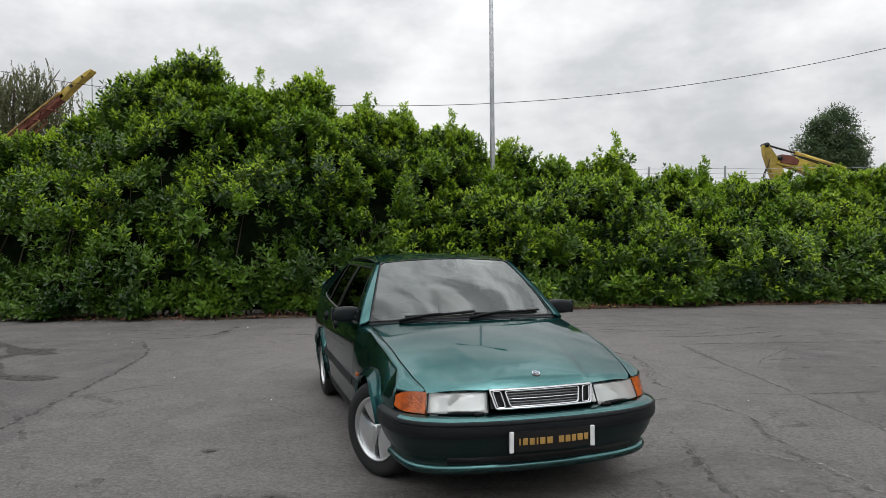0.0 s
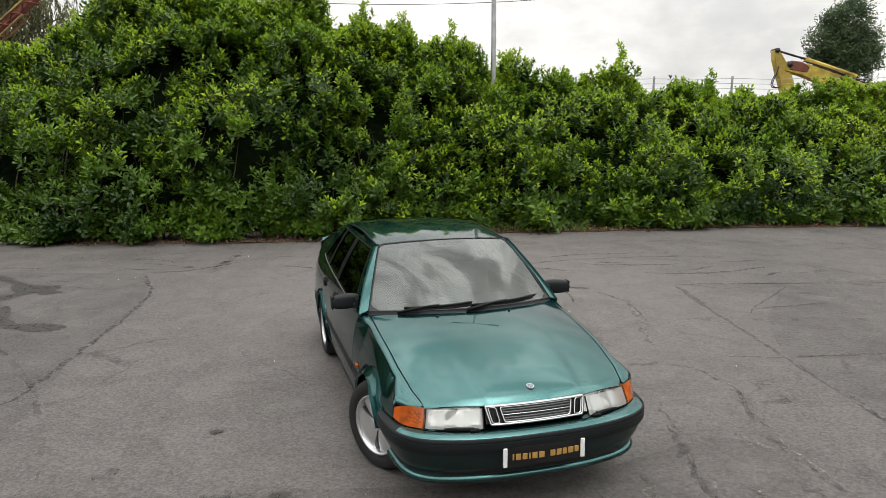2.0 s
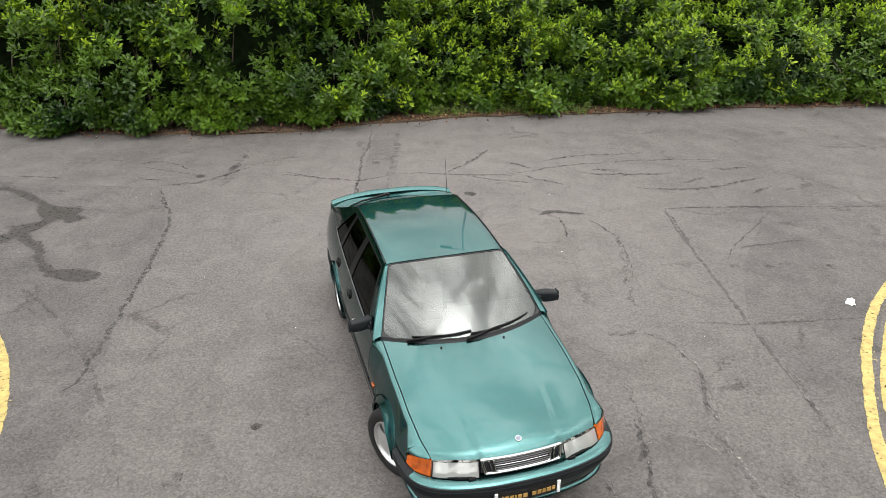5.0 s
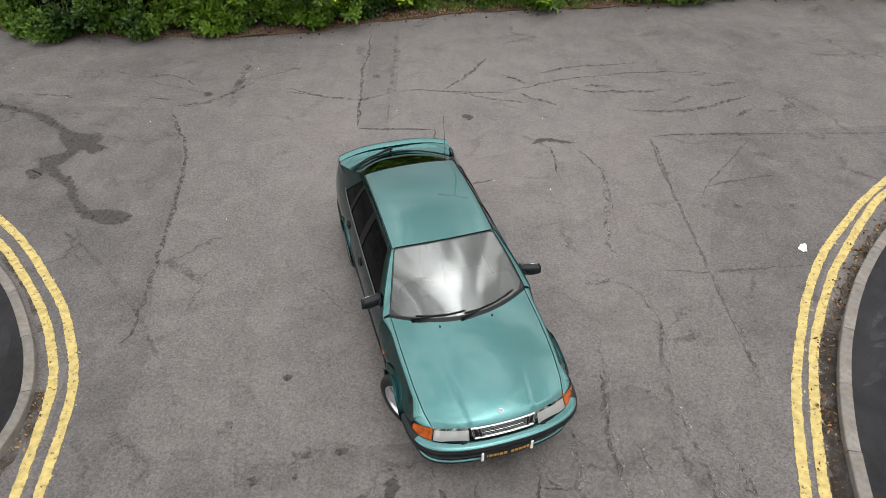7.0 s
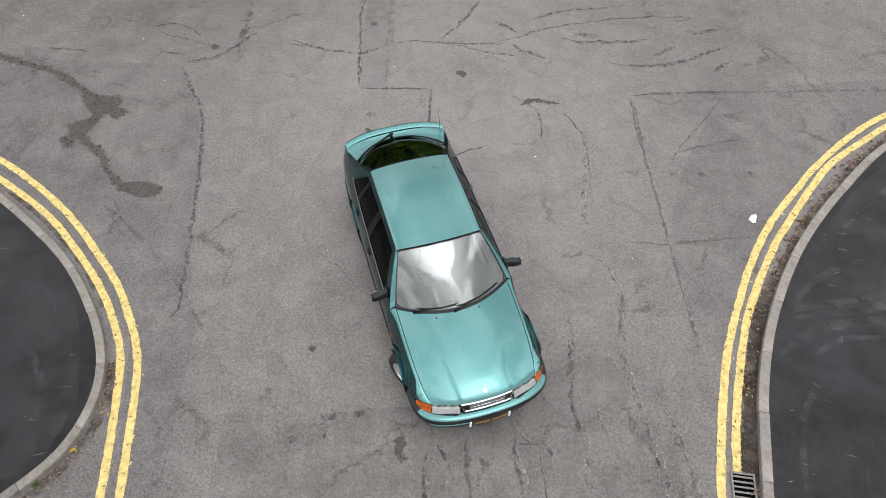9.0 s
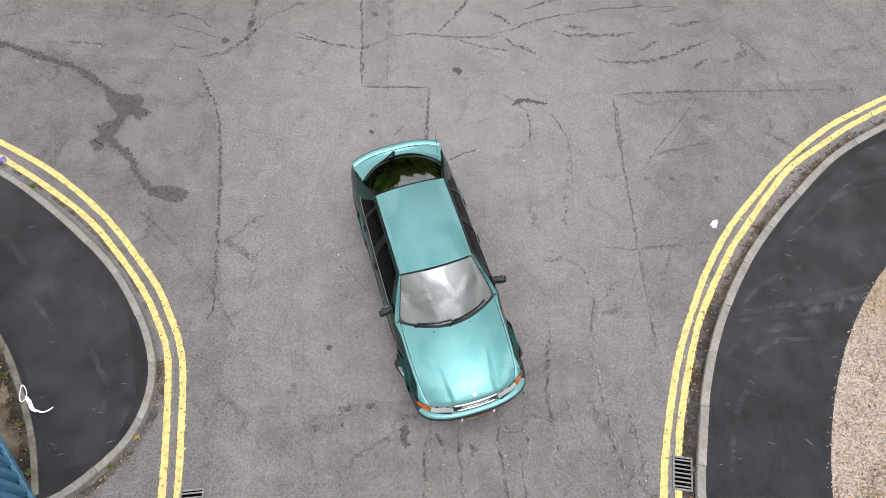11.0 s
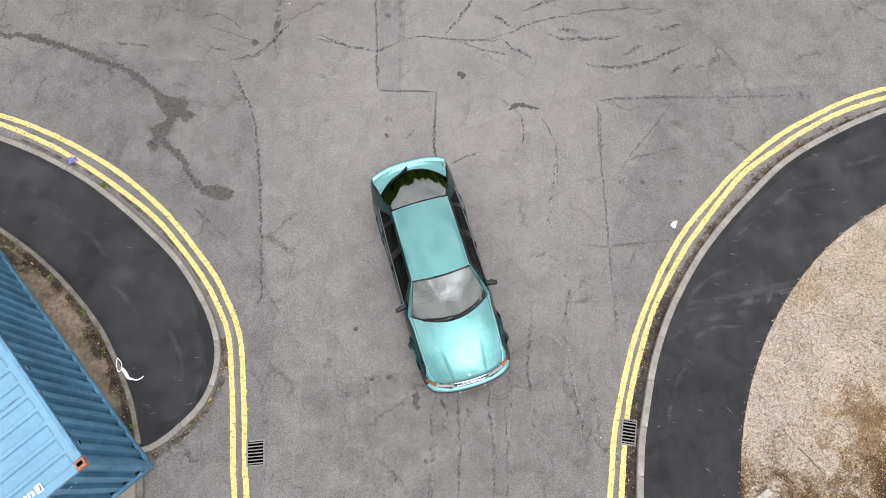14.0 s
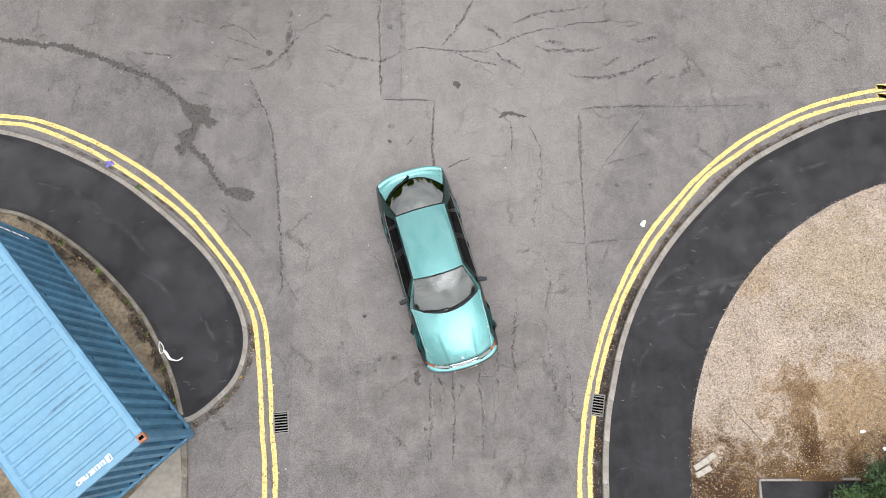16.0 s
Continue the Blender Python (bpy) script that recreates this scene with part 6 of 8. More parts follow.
def swept(path, section, first=0, last=99):
    """A bmesh of a section, rows of (outwards, z), carried round a plan path and its mirror image, from the first to the last step off the middle."""
    p = np.vstack([path[::-1], path[1:] * (1, -1)])
    sd = sideways(p)
    if (sd[len(p) // 2] * np.sign(p[len(p) // 2, 0]))[0] < 0:
        sd = -sd
    bm = bmesh.new()
    rows = [[bm.verts.new((*(p[i] + sd[i] * a), z)) for a, z in section] for i in range(len(p))]
    n = len(path) - 1
    for i, (q, r) in enumerate(zip(rows, rows[1:])):
        if first <= min(abs(i - n), abs(i + 1 - n)) < last:
            for k in range(len(section) - 1):
                bm.faces.new((q[k], r[k], r[k + 1], q[k + 1]))
    bmesh.ops.delete(bm, geom=[v for v in bm.verts if not v.link_faces], context="VERTS")
    bmesh.ops.recalc_face_normals(bm, faces=bm.faces[:])
    return bm


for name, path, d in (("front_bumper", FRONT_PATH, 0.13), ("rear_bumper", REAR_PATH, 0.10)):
    b = part(name, swept(path, [(0.002, 0.470), (-0.006, 0.44), (-0.018, 0.40), (-0.036, 0.36), (-0.054, 0.328), (-0.068, 0.316), (-0.074, 0.290), (-0.070, 0.280)]), M["bumper"], car, "bumper with face darkened for shade, rubber strip and painted lip")
    part("lip", swept(path, [(-0.074, 0.284), (-0.066, 0.280), (-0.056, 0.273), (-0.051, 0.262), (-0.053, 0.250), (-0.064, 0.236), (-0.085, 0.222), (-0.18, 0.214)]), M["paint"], b, "dark green painted lower lip")
    top = [(-d, 0.560), (-0.060, 0.561), (-0.026, 0.557), (-0.008, 0.550), (0.004, 0.541), (0.004, 0.53)]
    corner = int(np.argmin(np.abs(np.abs(path[:, 0]) - 2.10)))
    t = part("bumper_top", swept(path, top, 0, corner), M["paint"], b, "green painted bumper top")
    t.data.set_sharp_from_angle(angle=0.8)
    for s in (1, -1):
        bm = swept(path, top, corner)
        bmesh.ops.delete(bm, geom=[v for v in bm.verts if v.co.y * s < 0], context="VERTS")
        t = part("bumper_side", bm, M["trim"], b, "charcoal plastic bumper side running to the wheel arch")
        t.data.set_sharp_from_angle(angle=0.8)
    t = part("bumper_strip", swept(path, [(0.000, 0.540), (0.011, 0.538), (0.015, 0.531), (0.016, 0.522), (0.010, 0.519), (0.010, 0.514), (0.016, 0.511), (0.017, 0.490), (0.014, 0.462), (0.006, 0.446), (-0.015, 0.440)]), M["trim"], b, "black rubber bumper strip with a groove")
    t.data.set_sharp_from_angle(angle=0.7)
    part("air_intake", swept(path[:20], [(-0.058, 0.324), (-0.056, 0.316), (-0.062, 0.288), (-0.072, 0.280)]), M["plate_black"], b, "black lower air intake")
plate = skin("number_plate", lambda u, v: (2.396 - 0.032 * (2 * u - 1) ** 2 * 0.6, -0.26 + 0.52 * u, 0.365 + 0.112 * v), 10, 3, M["plate_black"], car, 0.012, 1, "black show plate with gold bars and white ends")
for y in (-0.250, 0.250):
    box("plate_end", (0.012, 0.026, 0.118), (2.390, y, 0.421), M["white_plastic"], plate, bevel=0.003, turn=(0, 0, -6 * y / 0.25))
yy = -0.205
for i, w in enumerate([0.010, 0.030, 0.030, 0.010, 0.032, 0.034, 0.0, 0.032, 0.030, 0.026, 0.034, 0.026]):
    if w:
        box("gold_bar", (0.004, w, 0.037), (2.4035 - 0.019 * ((yy + w / 2) / 0.26) ** 2, yy + w / 2, 0.421), M["gold"], plate, bevel=0.001)
    yy += w + 0.0105 if w else 0.028

# rear face and lamps, inner floor
skin("rear_panel", lambda u, v: (-2.36 + 0.055 * v + (0.165 - 0.030 * v**3) * abs(2 * u - 1) ** 2.7, (-0.775 + 1.55 * u) * (1 - 0.013 * v**3), 0.54 + (0.562 - 0.035 * abs(2 * u - 1) ** 3) * v), 30, 8, M["paint"], car, 0.02, -1, "green rear panel below the tailgate")
for s in (1, -1):
    skin("rear_light", lambda u, v: (-2.355 + 0.165 * (0.48 + 0.52 * u) ** 2.6, s * 0.77 * (0.48 + 0.52 * u), 0.70 + 0.17 * v), 10, 5, M["red_lens"], car, 0.02, -s, "red rear light cluster")
bm = bmesh.new()
add_box(bm, (3.7, 1.45, 0.10), (0.0, 0, 0.24), bevel=0.03)
add_box(bm, (1.0, 1.05, 0.42), (1.45, 0, 0.46), bevel=0.03)
add_box(bm, (0.55, 1.3, 0.5), (-1.95, 0, 0.55), bevel=0.03)
for s in (1, -1):
    for x in (FRONT_AXLE, REAR_AXLE):
        add_box(bm, (0.80, 0.05, 0.5), (x, s * 0.53, 0.52), bevel=0.01)
part("underbody", bm, M["gloss_black"], car, "black underbody and wheel housings", smooth=False)
bm = bmesh.new()
add_box(bm, (0.52, 1.40, 0.16), (0.74, 0, 0.86), (0, 8, 0), 0.05, 3)
add_box(bm, (0.16, 0.42, 0.10), (0.56, -0.36, 0.93), (0, 0, 0), 0.03, 2)
part("dashboard", bm, M["dash"], car, "dark grey dashboard")
bm = bmesh.new()
ring = [(0.42 + 0.075 * math.sin(a), -0.36 + 0.19 * math.cos(a), 0.90 + 0.175 * math.sin(a)) for a in np.linspace(0, math.tau, 25)]
add_tube(bm, ring, 0.015, 8, False)
add_box(bm, (0.05, 0.34, 0.05), (0.43, -0.36, 0.89), (0, -25, 0), 0.015)
part("steering_wheel", bm, M["dash"], car, "dark steering wheel")


def seat_at(x, y, wide=0.50, rest=True):
    bm = bmesh.new()
    add_box(bm, (0.52, wide, 0.16), (x, y, 0.47), (0, -8, 0), 0.05, 3)
    add_box(bm, (0.15, wide, 0.62), (x - 0.33, y, 0.77), (0, -16, 0), 0.05, 3)
    if rest:
        add_box(bm, (0.09, 0.26, 0.17), (x - 0.44, y, 1.15), (0, -12, 0), 0.035, 3)
    part("car_seat", bm, M["seat"], car, "grey cloth car seat with headrest")


for x, y, w in ((0.05, 0.37, 0.5), (0.05, -0.37, 0.5), (-0.95, 0.34, 0.6), (-0.95, -0.34, 0.6)):
    seat_at(x, y, w)
box("parcel_shelf", (0.60, 1.2, 0.03), (-1.60, 0, 0.95), M["dash"], car, bevel=0.01)
for s in (1, -1):
    box("door_card", (1.9, 0.03, 0.55), (-0.2, s * 0.79, 0.66), M["dash"], car, bevel=0.01)

# wipers, washer jets, aerial
for y0, y1 in ((-0.56, 0.0), (-0.06, 0.60)):
    bm = bmesh.new()
    blade = [windscreen(0.022 + 0.034 * k * k, (y0 + 0.05 + (y1 - y0 - 0.05) * k + 0.755) / 1.51) + (0.006, 0, 0.014) for k in np.linspace(0, 1, 9)]
    pivot = screen_low(y0) + (0.035, 0, -0.002)
    add_tube(bm, [pivot, mix(pivot, blade[4], 0.35) + (0.01, 0, 0.012), mix(pivot, blade[4], 0.75) + (0.0, 0, 0.012), blade[4] + (0, 0, 0.010)], [0.016, 0.012, 0.010, 0.008], 6)
    add_tube(bm, blade, 0.011, 6)
    part("wiper", bm, M["gloss_black"], car, "black windscreen wiper arm and blade")
for y in (-0.30, 0.27):
    box("washer_jet", (0.022, 0.016, 0.012), (1.13, y, hood_surface(1.13, y) + 0.004), M["gloss_black"], car, bevel=0.003)
tube("aerial", [(-2.0, 0.69, 1.06), (-2.0, 0.68, 1.3), (-1.995, 0.665, 1.60)], [0.005, 0.003, 0.002], M["gloss_black"], car, 5, "thin black radio aerial")
skin("sun_visor", lambda u, v: (-1.26 - 0.13 * u, -0.17 + 0.34 * v, 1.355 - 0.05 * u), 3, 8, M["dash"], car, 0.01, -1)


# wheels
def turned(profile, seg=40):
    """A bmesh of a profile, rows of (radius, across), turned round the y axis."""
    bm = bmesh.new()
    rings = [[bm.verts.new((r * math.cos(k * math.tau / seg), a, r * math.sin(k * math.tau / seg))) for k in range(seg)] for r, a in profile]
    for q, w in zip(rings, rings[1:]):
        for k in range(seg):
            bm.faces.new((q[k], q[(k + 1) % seg], w[(k + 1) % seg], w[k]))
    bmesh.ops.recalc_face_normals(bm, faces=bm.faces[:])
    return bm


def wheel():
    """One road wheel, its outside towards +y."""
    e = new("wheel")
    part("tyre", turned([(0.205, 0.085), (0.235, 0.098), (0.275, 0.100), (0.300, 0.088), (0.312, 0.062), (0.315, 0.03), (0.315, -0.03), (0.312, -0.062), (0.300, -0.088), (0.270, -0.1), (0.205, -0.085)], 48), M["tyre"], e, "black road tyre")
    r = part("rim", turned([(0.206, 0.088), (0.211, 0.094), (0.203, 0.096), (0.195, 0.086), (0.188, 0.05), (0.178, 0.0), (0.18, -0.08)], 48), M["alloy"], e, "silver three-spoke alloy wheel")
    bm = bmesh.new()
    for j in range(3):
        mid = math.tau * j / 3 + 0.5
        rows = []
        for q in np.linspace(0, 1, 7):
            rad = 0.03 + 0.163 * q
            half = 1.0 - 0.26 * q + 0.19 * q**3
            y = 0.072 + 0.020 * math.sin(q * 2.4) - 0.012 * q
            rows.append([bm.verts.new((rad * math.cos(mid + half * k), y - 0.012 * abs(k) ** 3, rad * math.sin(mid + half * k))) for k in np.linspace(-1, 1, 9)])
        for a, b in zip(rows, rows[1:]):
            for k in range(8):
                bm.faces.new((a[k], a[k + 1], b[k + 1], b[k]))
    bmesh.ops.recalc_face_normals(bm, faces=bm.faces[:])
    ext = bmesh.ops.extrude_face_region(bm, geom=bm.faces[:])
    bmesh.ops.translate(bm, verts=[v for v in ext["geom"] if isinstance(v, bmesh.types.BMVert)], vec=(0, -0.022, 0))
    bmesh.ops.recalc_face_normals(bm, faces=bm.faces[:])
    ob = part("spokes", bm, M["alloy"], r)
    ob.data.set_sharp_from_angle(angle=0.7)
    part("hub_cap", turned([(0.001, 0.098), (0.022, 0.097), (0.032, 0.090), (0.034, 0.07)], 20), M["alloy"], r)
    part("brake_disc", turned([(0.001, 0.012), (0.14, 0.012), (0.142, -0.01), (0.04, -0.02)], 28), M["steel_dark"], e)
    return e


first = wheel()
first.parent = car
first.matrix_basis = pose(FRONT_AXLE, 0.765, HUB, 0, 0, 28)
for x, y, rz in ((FRONT_AXLE, -0.765, 180 + 28), (REAR_AXLE, 0.775, 0), (REAR_AXLE, -0.775, 180)):
    c = copy_thing(first, pose(x, y, HUB, 0, 40 * x, rz))
    c.parent = car


# ---- gully grates ----
def drain(at):
    e = empty("drain_grate", at, "black iron gully grate beside the yellow lines", "drain", "gully grates")
    bm = bmesh.new()
    for x in (-0.165, 0.165):
        add_box(bm, (0.03, 0.50, 0.03), (x, 0, 0.0), bevel=0.004)
    for y in (-0.235, 0.235):
        add_box(bm, (0.30, 0.03, 0.03), (0, y, 0.0), bevel=0.004)
    part("frame", bm, M["grate"], e, smooth=False)
    for i in range(7):
        box("bar", (0.30, 0.022, 0.02), (0, -0.19 + 0.0633 * i, 0.002), M["grate"], e, bevel=0.003)
    box("pit", (0.30, 0.44, 0.004), (0, 0, -0.002), M["pit"], e, bevel=0)
    return e


drain(pose(-3.46, -7.96, 0.008, 0, 0, 5))
drain(pose(3.80, -7.57, 0.008, 0, 0, -9) @ Matrix.Diagonal((0.8, 1, 1, 1)))

# ---- shipping container ----
box_x = Vector((-0.66, 0.7513, 0))
turn_box = math.degrees(math.atan2(box_x.y, box_x.x))
CL, CW, CH = 6.06, 2.44, 2.59
corner = Vector((-5.39, -8.22, KERB_TOP - 0.03))
# local +x runs along the box away from the road, +y towards the yard
container = empty("shipping_container", pose(*corner, 0, 0, turn_box), "blue corrugated steel shipping container with faded roof", "shipping container")


def corrugated(name, length, height, m, mat, pitch=0.278, depth=0.036, flat=0.4):
    """A steel sheet with upright folds: local x along, z up, folds towards -y."""
    n = int(length / pitch)
    pitch = length / n
    xs = []
    for i in range(n):
        a = i * pitch
        xs += [(a, 0), (a + pitch * flat * 0.5, 0), (a + pitch * (flat * 0.5 + 0.10), depth), (a + pitch * (flat * 0.5 + 0.50), depth), (a + pitch * (flat * 0.5 + 0.60), 0)]
    xs.append((length, 0))
    bm = bmesh.new()
    rows = [[bm.verts.new((x, y, z)) for x, y in xs] for z in (0, height)]
    for i in range(len(xs) - 1):
        bm.faces.new((rows[0][i], rows[0][i + 1], rows[1][i + 1], rows[1][i]))
    ext = bmesh.ops.extrude_face_region(bm, geom=bm.faces[:])
    bmesh.ops.translate(bm, verts=[v for v in ext["geom"] if isinstance(v, bmesh.types.BMVert)], vec=(0, 0.004, 0))
    bmesh.ops.recalc_face_normals(bm, faces=bm.faces[:])
    return part(name, bm, mat, container, smooth=False, at=m)


# y to the yard is to the left of +x here when the box lies on that side
side = -1 if (Vector((0, 0, 1)).cross(box_x)).dot(Vector((-0.7513, -0.66, 0))) < 0 else 1
corrugated("side_wall", CL - 0.2, CH - 0.14, pose(0.1, side * 0.004, 0.02), M["blue"], depth=0.085 * side)
corrugated("side_wall", CL - 0.2, CH - 0.26, pose(0.1, side * (CW - 0.03), 0.14), M["blue"], depth=-0.036 * side)
corrugated("end_wall", CW - 0.2, CH - 0.26, pose(0.03, side * 0.1, 0.14, 0, 0, 90 * side), M["blue"], 0.27, -0.085 * side)
corrugated("end_wall", CW - 0.2, CH - 0.26, pose(CL - 0.03, side * 0.1, 0.14, 0, 0, 90 * side), M["blue"], 0.40, 0.05 * side)
bm = bmesh.new()
n = 20
prof = []
for i in range(n):
    a, p_ = 0.12 + (CL - 0.24) * i / n, (CL - 0.24) / n
    prof += [(a + p_ * 0.10, 0.0), (a + p_ * 0.17, -0.034), (a + p_ * 0.83, -0.034), (a + p_ * 0.90, 0.0)]
prof = [(0.05, 0.0)] + prof + [(CL - 0.05, 0.0)]
ys = [0.05, 0.16, 0.20, CW - 0.20, CW - 0.16, CW - 0.05]
rows = [[bm.verts.new((x, side * y, CH - 0.012 + (z if 0.19 < y < CW - 0.19 else 0))) for y in ys] for x, z in prof]
for a, b in zip(rows, rows[1:]):
    for k in range(len(ys) - 1):
        bm.faces.new((a[k], a[k + 1], b[k + 1], b[k]))
bmesh.ops.recalc_face_normals(bm, faces=bm.faces[:])
if bm.faces[0].normal.z < 0:
    bmesh.ops.reverse_faces(bm, faces=bm.faces[:])
part("roof", bm, M["blue_roof"], container, "pale blue ribbed container roof", smooth=False)
for x in (0.06, CL - 0.06):
    for y in (0.06, CW - 0.06):
        box("corner_post", (0.12, 0.12, CH - 0.24), (x, side * y, CH / 2), M["blue"], container, bevel=0.008)
        for z in (0.06, CH - 0.06):
            near = x < 1 and y < 1 and z > 1
            cast = box("corner_casting", (0.165, 0.165, 0.122), (x + (0.022 if x < 1 else -0.022), side * (y + (0.022 if y < 1 else -0.022)), z + (0.004 if z > 1 else 0)), M["rust_orange"] if near else M["blue"], container, bevel=0.008, label="rusty corner casting" if near else "")
            if z > 1:
                box("lashing_hole", (0.065, 0.10, 0.004), (x + (0.022 if x < 1 else -0.022), side * (y + (0.022 if y < 1 else -0.022)), CH + 0.0065), M["pit"], cast, bevel=0)
for y in (0.03, CW - 0.03):
    for z in (0.07, CH - 0.045):
        box("side_rail", (CL - 0.34, 0.06, 0.14 if z < 1 else 0.075), (CL / 2, side * (y - 0.014 if y < 1 and z < 1 else y), z), M["blue"], container, bevel=0.006)
for x in (0.03, CL - 0.03):
    for z in (0.07, CH - 0.055):
        box("end_rail", (0.06, CW - 0.34, 0.14 if z < 1 else 0.09), (x, side * CW / 2, z), M["blue_roof"] if z > 1 else M["blue"], container, bevel=0.006)


# shade beside roof ribs painted as dark strips, vents below the top rail
for i, (k, y0, y1) in enumerate(((8, 0.22, 1.45), (5, 0.22, 1.25), (14, 0.22, 0.7), (11, 1.2, 2.1))):
    x = 0.12 + (CL - 0.24) / 20 * (k + 0.24)
    ribbon("rib_shade", [(x, side * y0), (x + 0.01, side * (y0 + y1) / 2), (x, side * y1)], 0.045, CH - 0.042, M["rib_shade_film"], step=0.04, ragged=0.4, seed=600 + i, taper=True, parent=container)
for x in (0.45, 2.05, 3.75):
    vent = box("vent", (0.11, 0.02, 0.07), (x, side * -0.006, CH - 0.20), M["blue"], container, bevel=0.01, label="small dark vent cover")
    box("vent_slot", (0.09, 0.008, 0.035), (x, side * -0.016, CH - 0.21), M["pit"], vent, bevel=0.003)


def lettering(name, words, size, m, mat, parent):
    """Flat writing as a mesh."""
    cu = bpy.data.curves.new(name, "FONT")
    cu.body, cu.size, cu.extrude, cu.align_x = words, size, 0.001, "CENTER"
    cu.offset = size * 0.035
    tmp = bpy.data.objects.new("tmp", cu)
    me = bpy.data.meshes.new_from_object(tmp)
    bpy.data.objects.remove(tmp)
    me.materials.clear()
    return put(name, me, mat, parent, at=m)


# the code stencilled along the roof's edge, read from the yard side
to_local = container.matrix_basis.inverted()
spot = to_local @ Vector((-6.34, -8.86, 0))
lettering("stencilled_code", "CPIU 251312 9", 0.122, pose(spot.x, spot.y, CH + 0.004, 0, 0, math.degrees(math.atan2(0.66, 0.7513)) - turn_box), M["white_ink"], container)

for y in (0.42, 0.53, 0.64, 0.80, 0.91):
    box("lettering_bar", (0.006, 0.06, 0.05), (-0.004, side * y, 2.22), M["blue_roof"], container, bevel=0)
for z, tall in ((2.05, 0.16), (1.82, 0.20), (1.55, 0.14), (1.32, 0.18), (1.08, 0.12)):
    box("lettering_bar", (0.05, 0.006, tall), (5.80, side * -0.002, z), M["white_ink"], container, bevel=0)
# the last digit stands in a square
step = 0.122 * 3.02
for dx, dy, w, h in ((0, 0.10, 0.10, 0.012), (0, -0.022, 0.10, 0.012), (-0.05, 0.04, 0.012, 0.13), (0.05, 0.04, 0.012, 0.13)):
    m_ = pose(spot.x, spot.y, CH + 0.005, 0, 0, math.degrees(math.atan2(0.66, 0.7513)) - turn_box) @ Matrix.Translation((step + dx, dy, 0))
    bm = bmesh.new()
    add_box(bm, (w, h, 0.002))
    part("digit_frame", bm, M["white_ink"], container, smooth=False, at=m_)

# ---- lamp post behind the hedge ----
lamp_post = empty("street_lamp", pose(1.56, 8.75, 0), "tall galvanised steel lamp post behind the hedge", "street lamp")
tube("pole", [(0, 0, 0), (0, 0, 2.0), (0, 0, 6), (0, 0, 10.2)], [0.085, 0.075, 0.062, 0.05], M["galvanised"], lamp_post, 14)
for s_ in (1, -1):
    tube("bracket", [(0, 0, 10.15), (s_ * 0.4, 0, 10.28), (s_ * 0.7, 0, 10.3)], 0.03, M["galvanised"], lamp_post, 8)
    box("lantern", (0.6, 0.22, 0.12), (s_ * 0.95, 0, 10.3), M["galvanised"], lamp_post, bevel=0.04, seg=2)
box("base_plate", (0.3, 0.3, 0.04), (0, 0, 0.05), M["galvanised"], lamp_post, bevel=0.01)

# ---- overhead cable on two far poles ----
for x, tall in ((-30.0, 12.0), (30.0, 12.8)):
    up = empty("utility_pole", pose(x, 20, 0), "plain brown wooden utility pole", "utility pole", "utility poles")
    tube("pole", [(0, 0, 0), (0, 0, tall)], [0.15, 0.11], M["bark"], up, 10)
    box("insulator", (0.10, 0.10, 0.16), (0, 0, tall), M["galvanised"], up, bevel=0.02)
hang = [(x, 20.0, 7.62 + 0.0053 * (x + 1.3) ** 2) for x in np.linspace(-30, 30, 41)]
tagged(tube("overhead_cable", hang, 0.014, M["cable"], None, 5), "thin black overhead cable sagging between poles", "cable")

# ---- fence with wires behind the hedge ----
wire_fence = empty("wire_fence", Matrix(), "grey steel fence posts with strands of wire", "fence")
for x in (2.0, 4.55, 7.12, 9.70):
    box("post", (0.06, 0.06, 4.1), (x, 13.0, 2.05), M["galvanised"], wire_fence, bevel=0.006, turn=(0, 1, 0))
for z in (4.02, 3.86, 3.70):
    tube("wire", [(2.0 + 12.9 * k, 13.0 - 0.045, z - 0.04 * math.sin(k * math.pi * 5) ** 2) for k in np.linspace(0, 1, 31)], 0.008, M["galvanised"], wire_fence, 4)

# ---- crane jib beyond the hedge ----
jib = empty("crane", pose(-34.7, 30, 0), "old yellow and rusty red crane jib", "crane")
tip = Vector((14.75, 0, 11.75))
way = tip.normalized()
nrm_ = Vector((-way.z, 0, way.x))


def along(k, off, y=0.0):
    return tip * k + nrm_ * (off * 0.70 + 0.05) + Vector((0, y, 0))


def jib_plate(name, rows, half, mat, label="", y=0.0):
    """A box beam along the jib: rows of (share of the length, upper edge, lower edge)."""
    bm = bmesh.new()
    rings = [[bm.verts.new(along(k, e, y + w)) for e, w in ((t_, -half), (t_, half), (l_, half), (l_, -half))] for k, t_, l_ in rows]
    for q, r in zip(rings, rings[1:]):
        for i in range(4):
            bm.faces.new((q[i], q[(i + 1) % 4], r[(i + 1) % 4], r[i]))
    bm.faces.new(rings[0][::-1])
    bm.faces.new(rings[-1])
    bmesh.ops.recalc_face_normals(bm, faces=bm.faces[:])
    bmesh.ops.bevel(bm, geom=bm.edges[:], offset=0.025, segments=1, affect="EDGES")
    return part(name, bm, mat, jib, label, smooth=False)


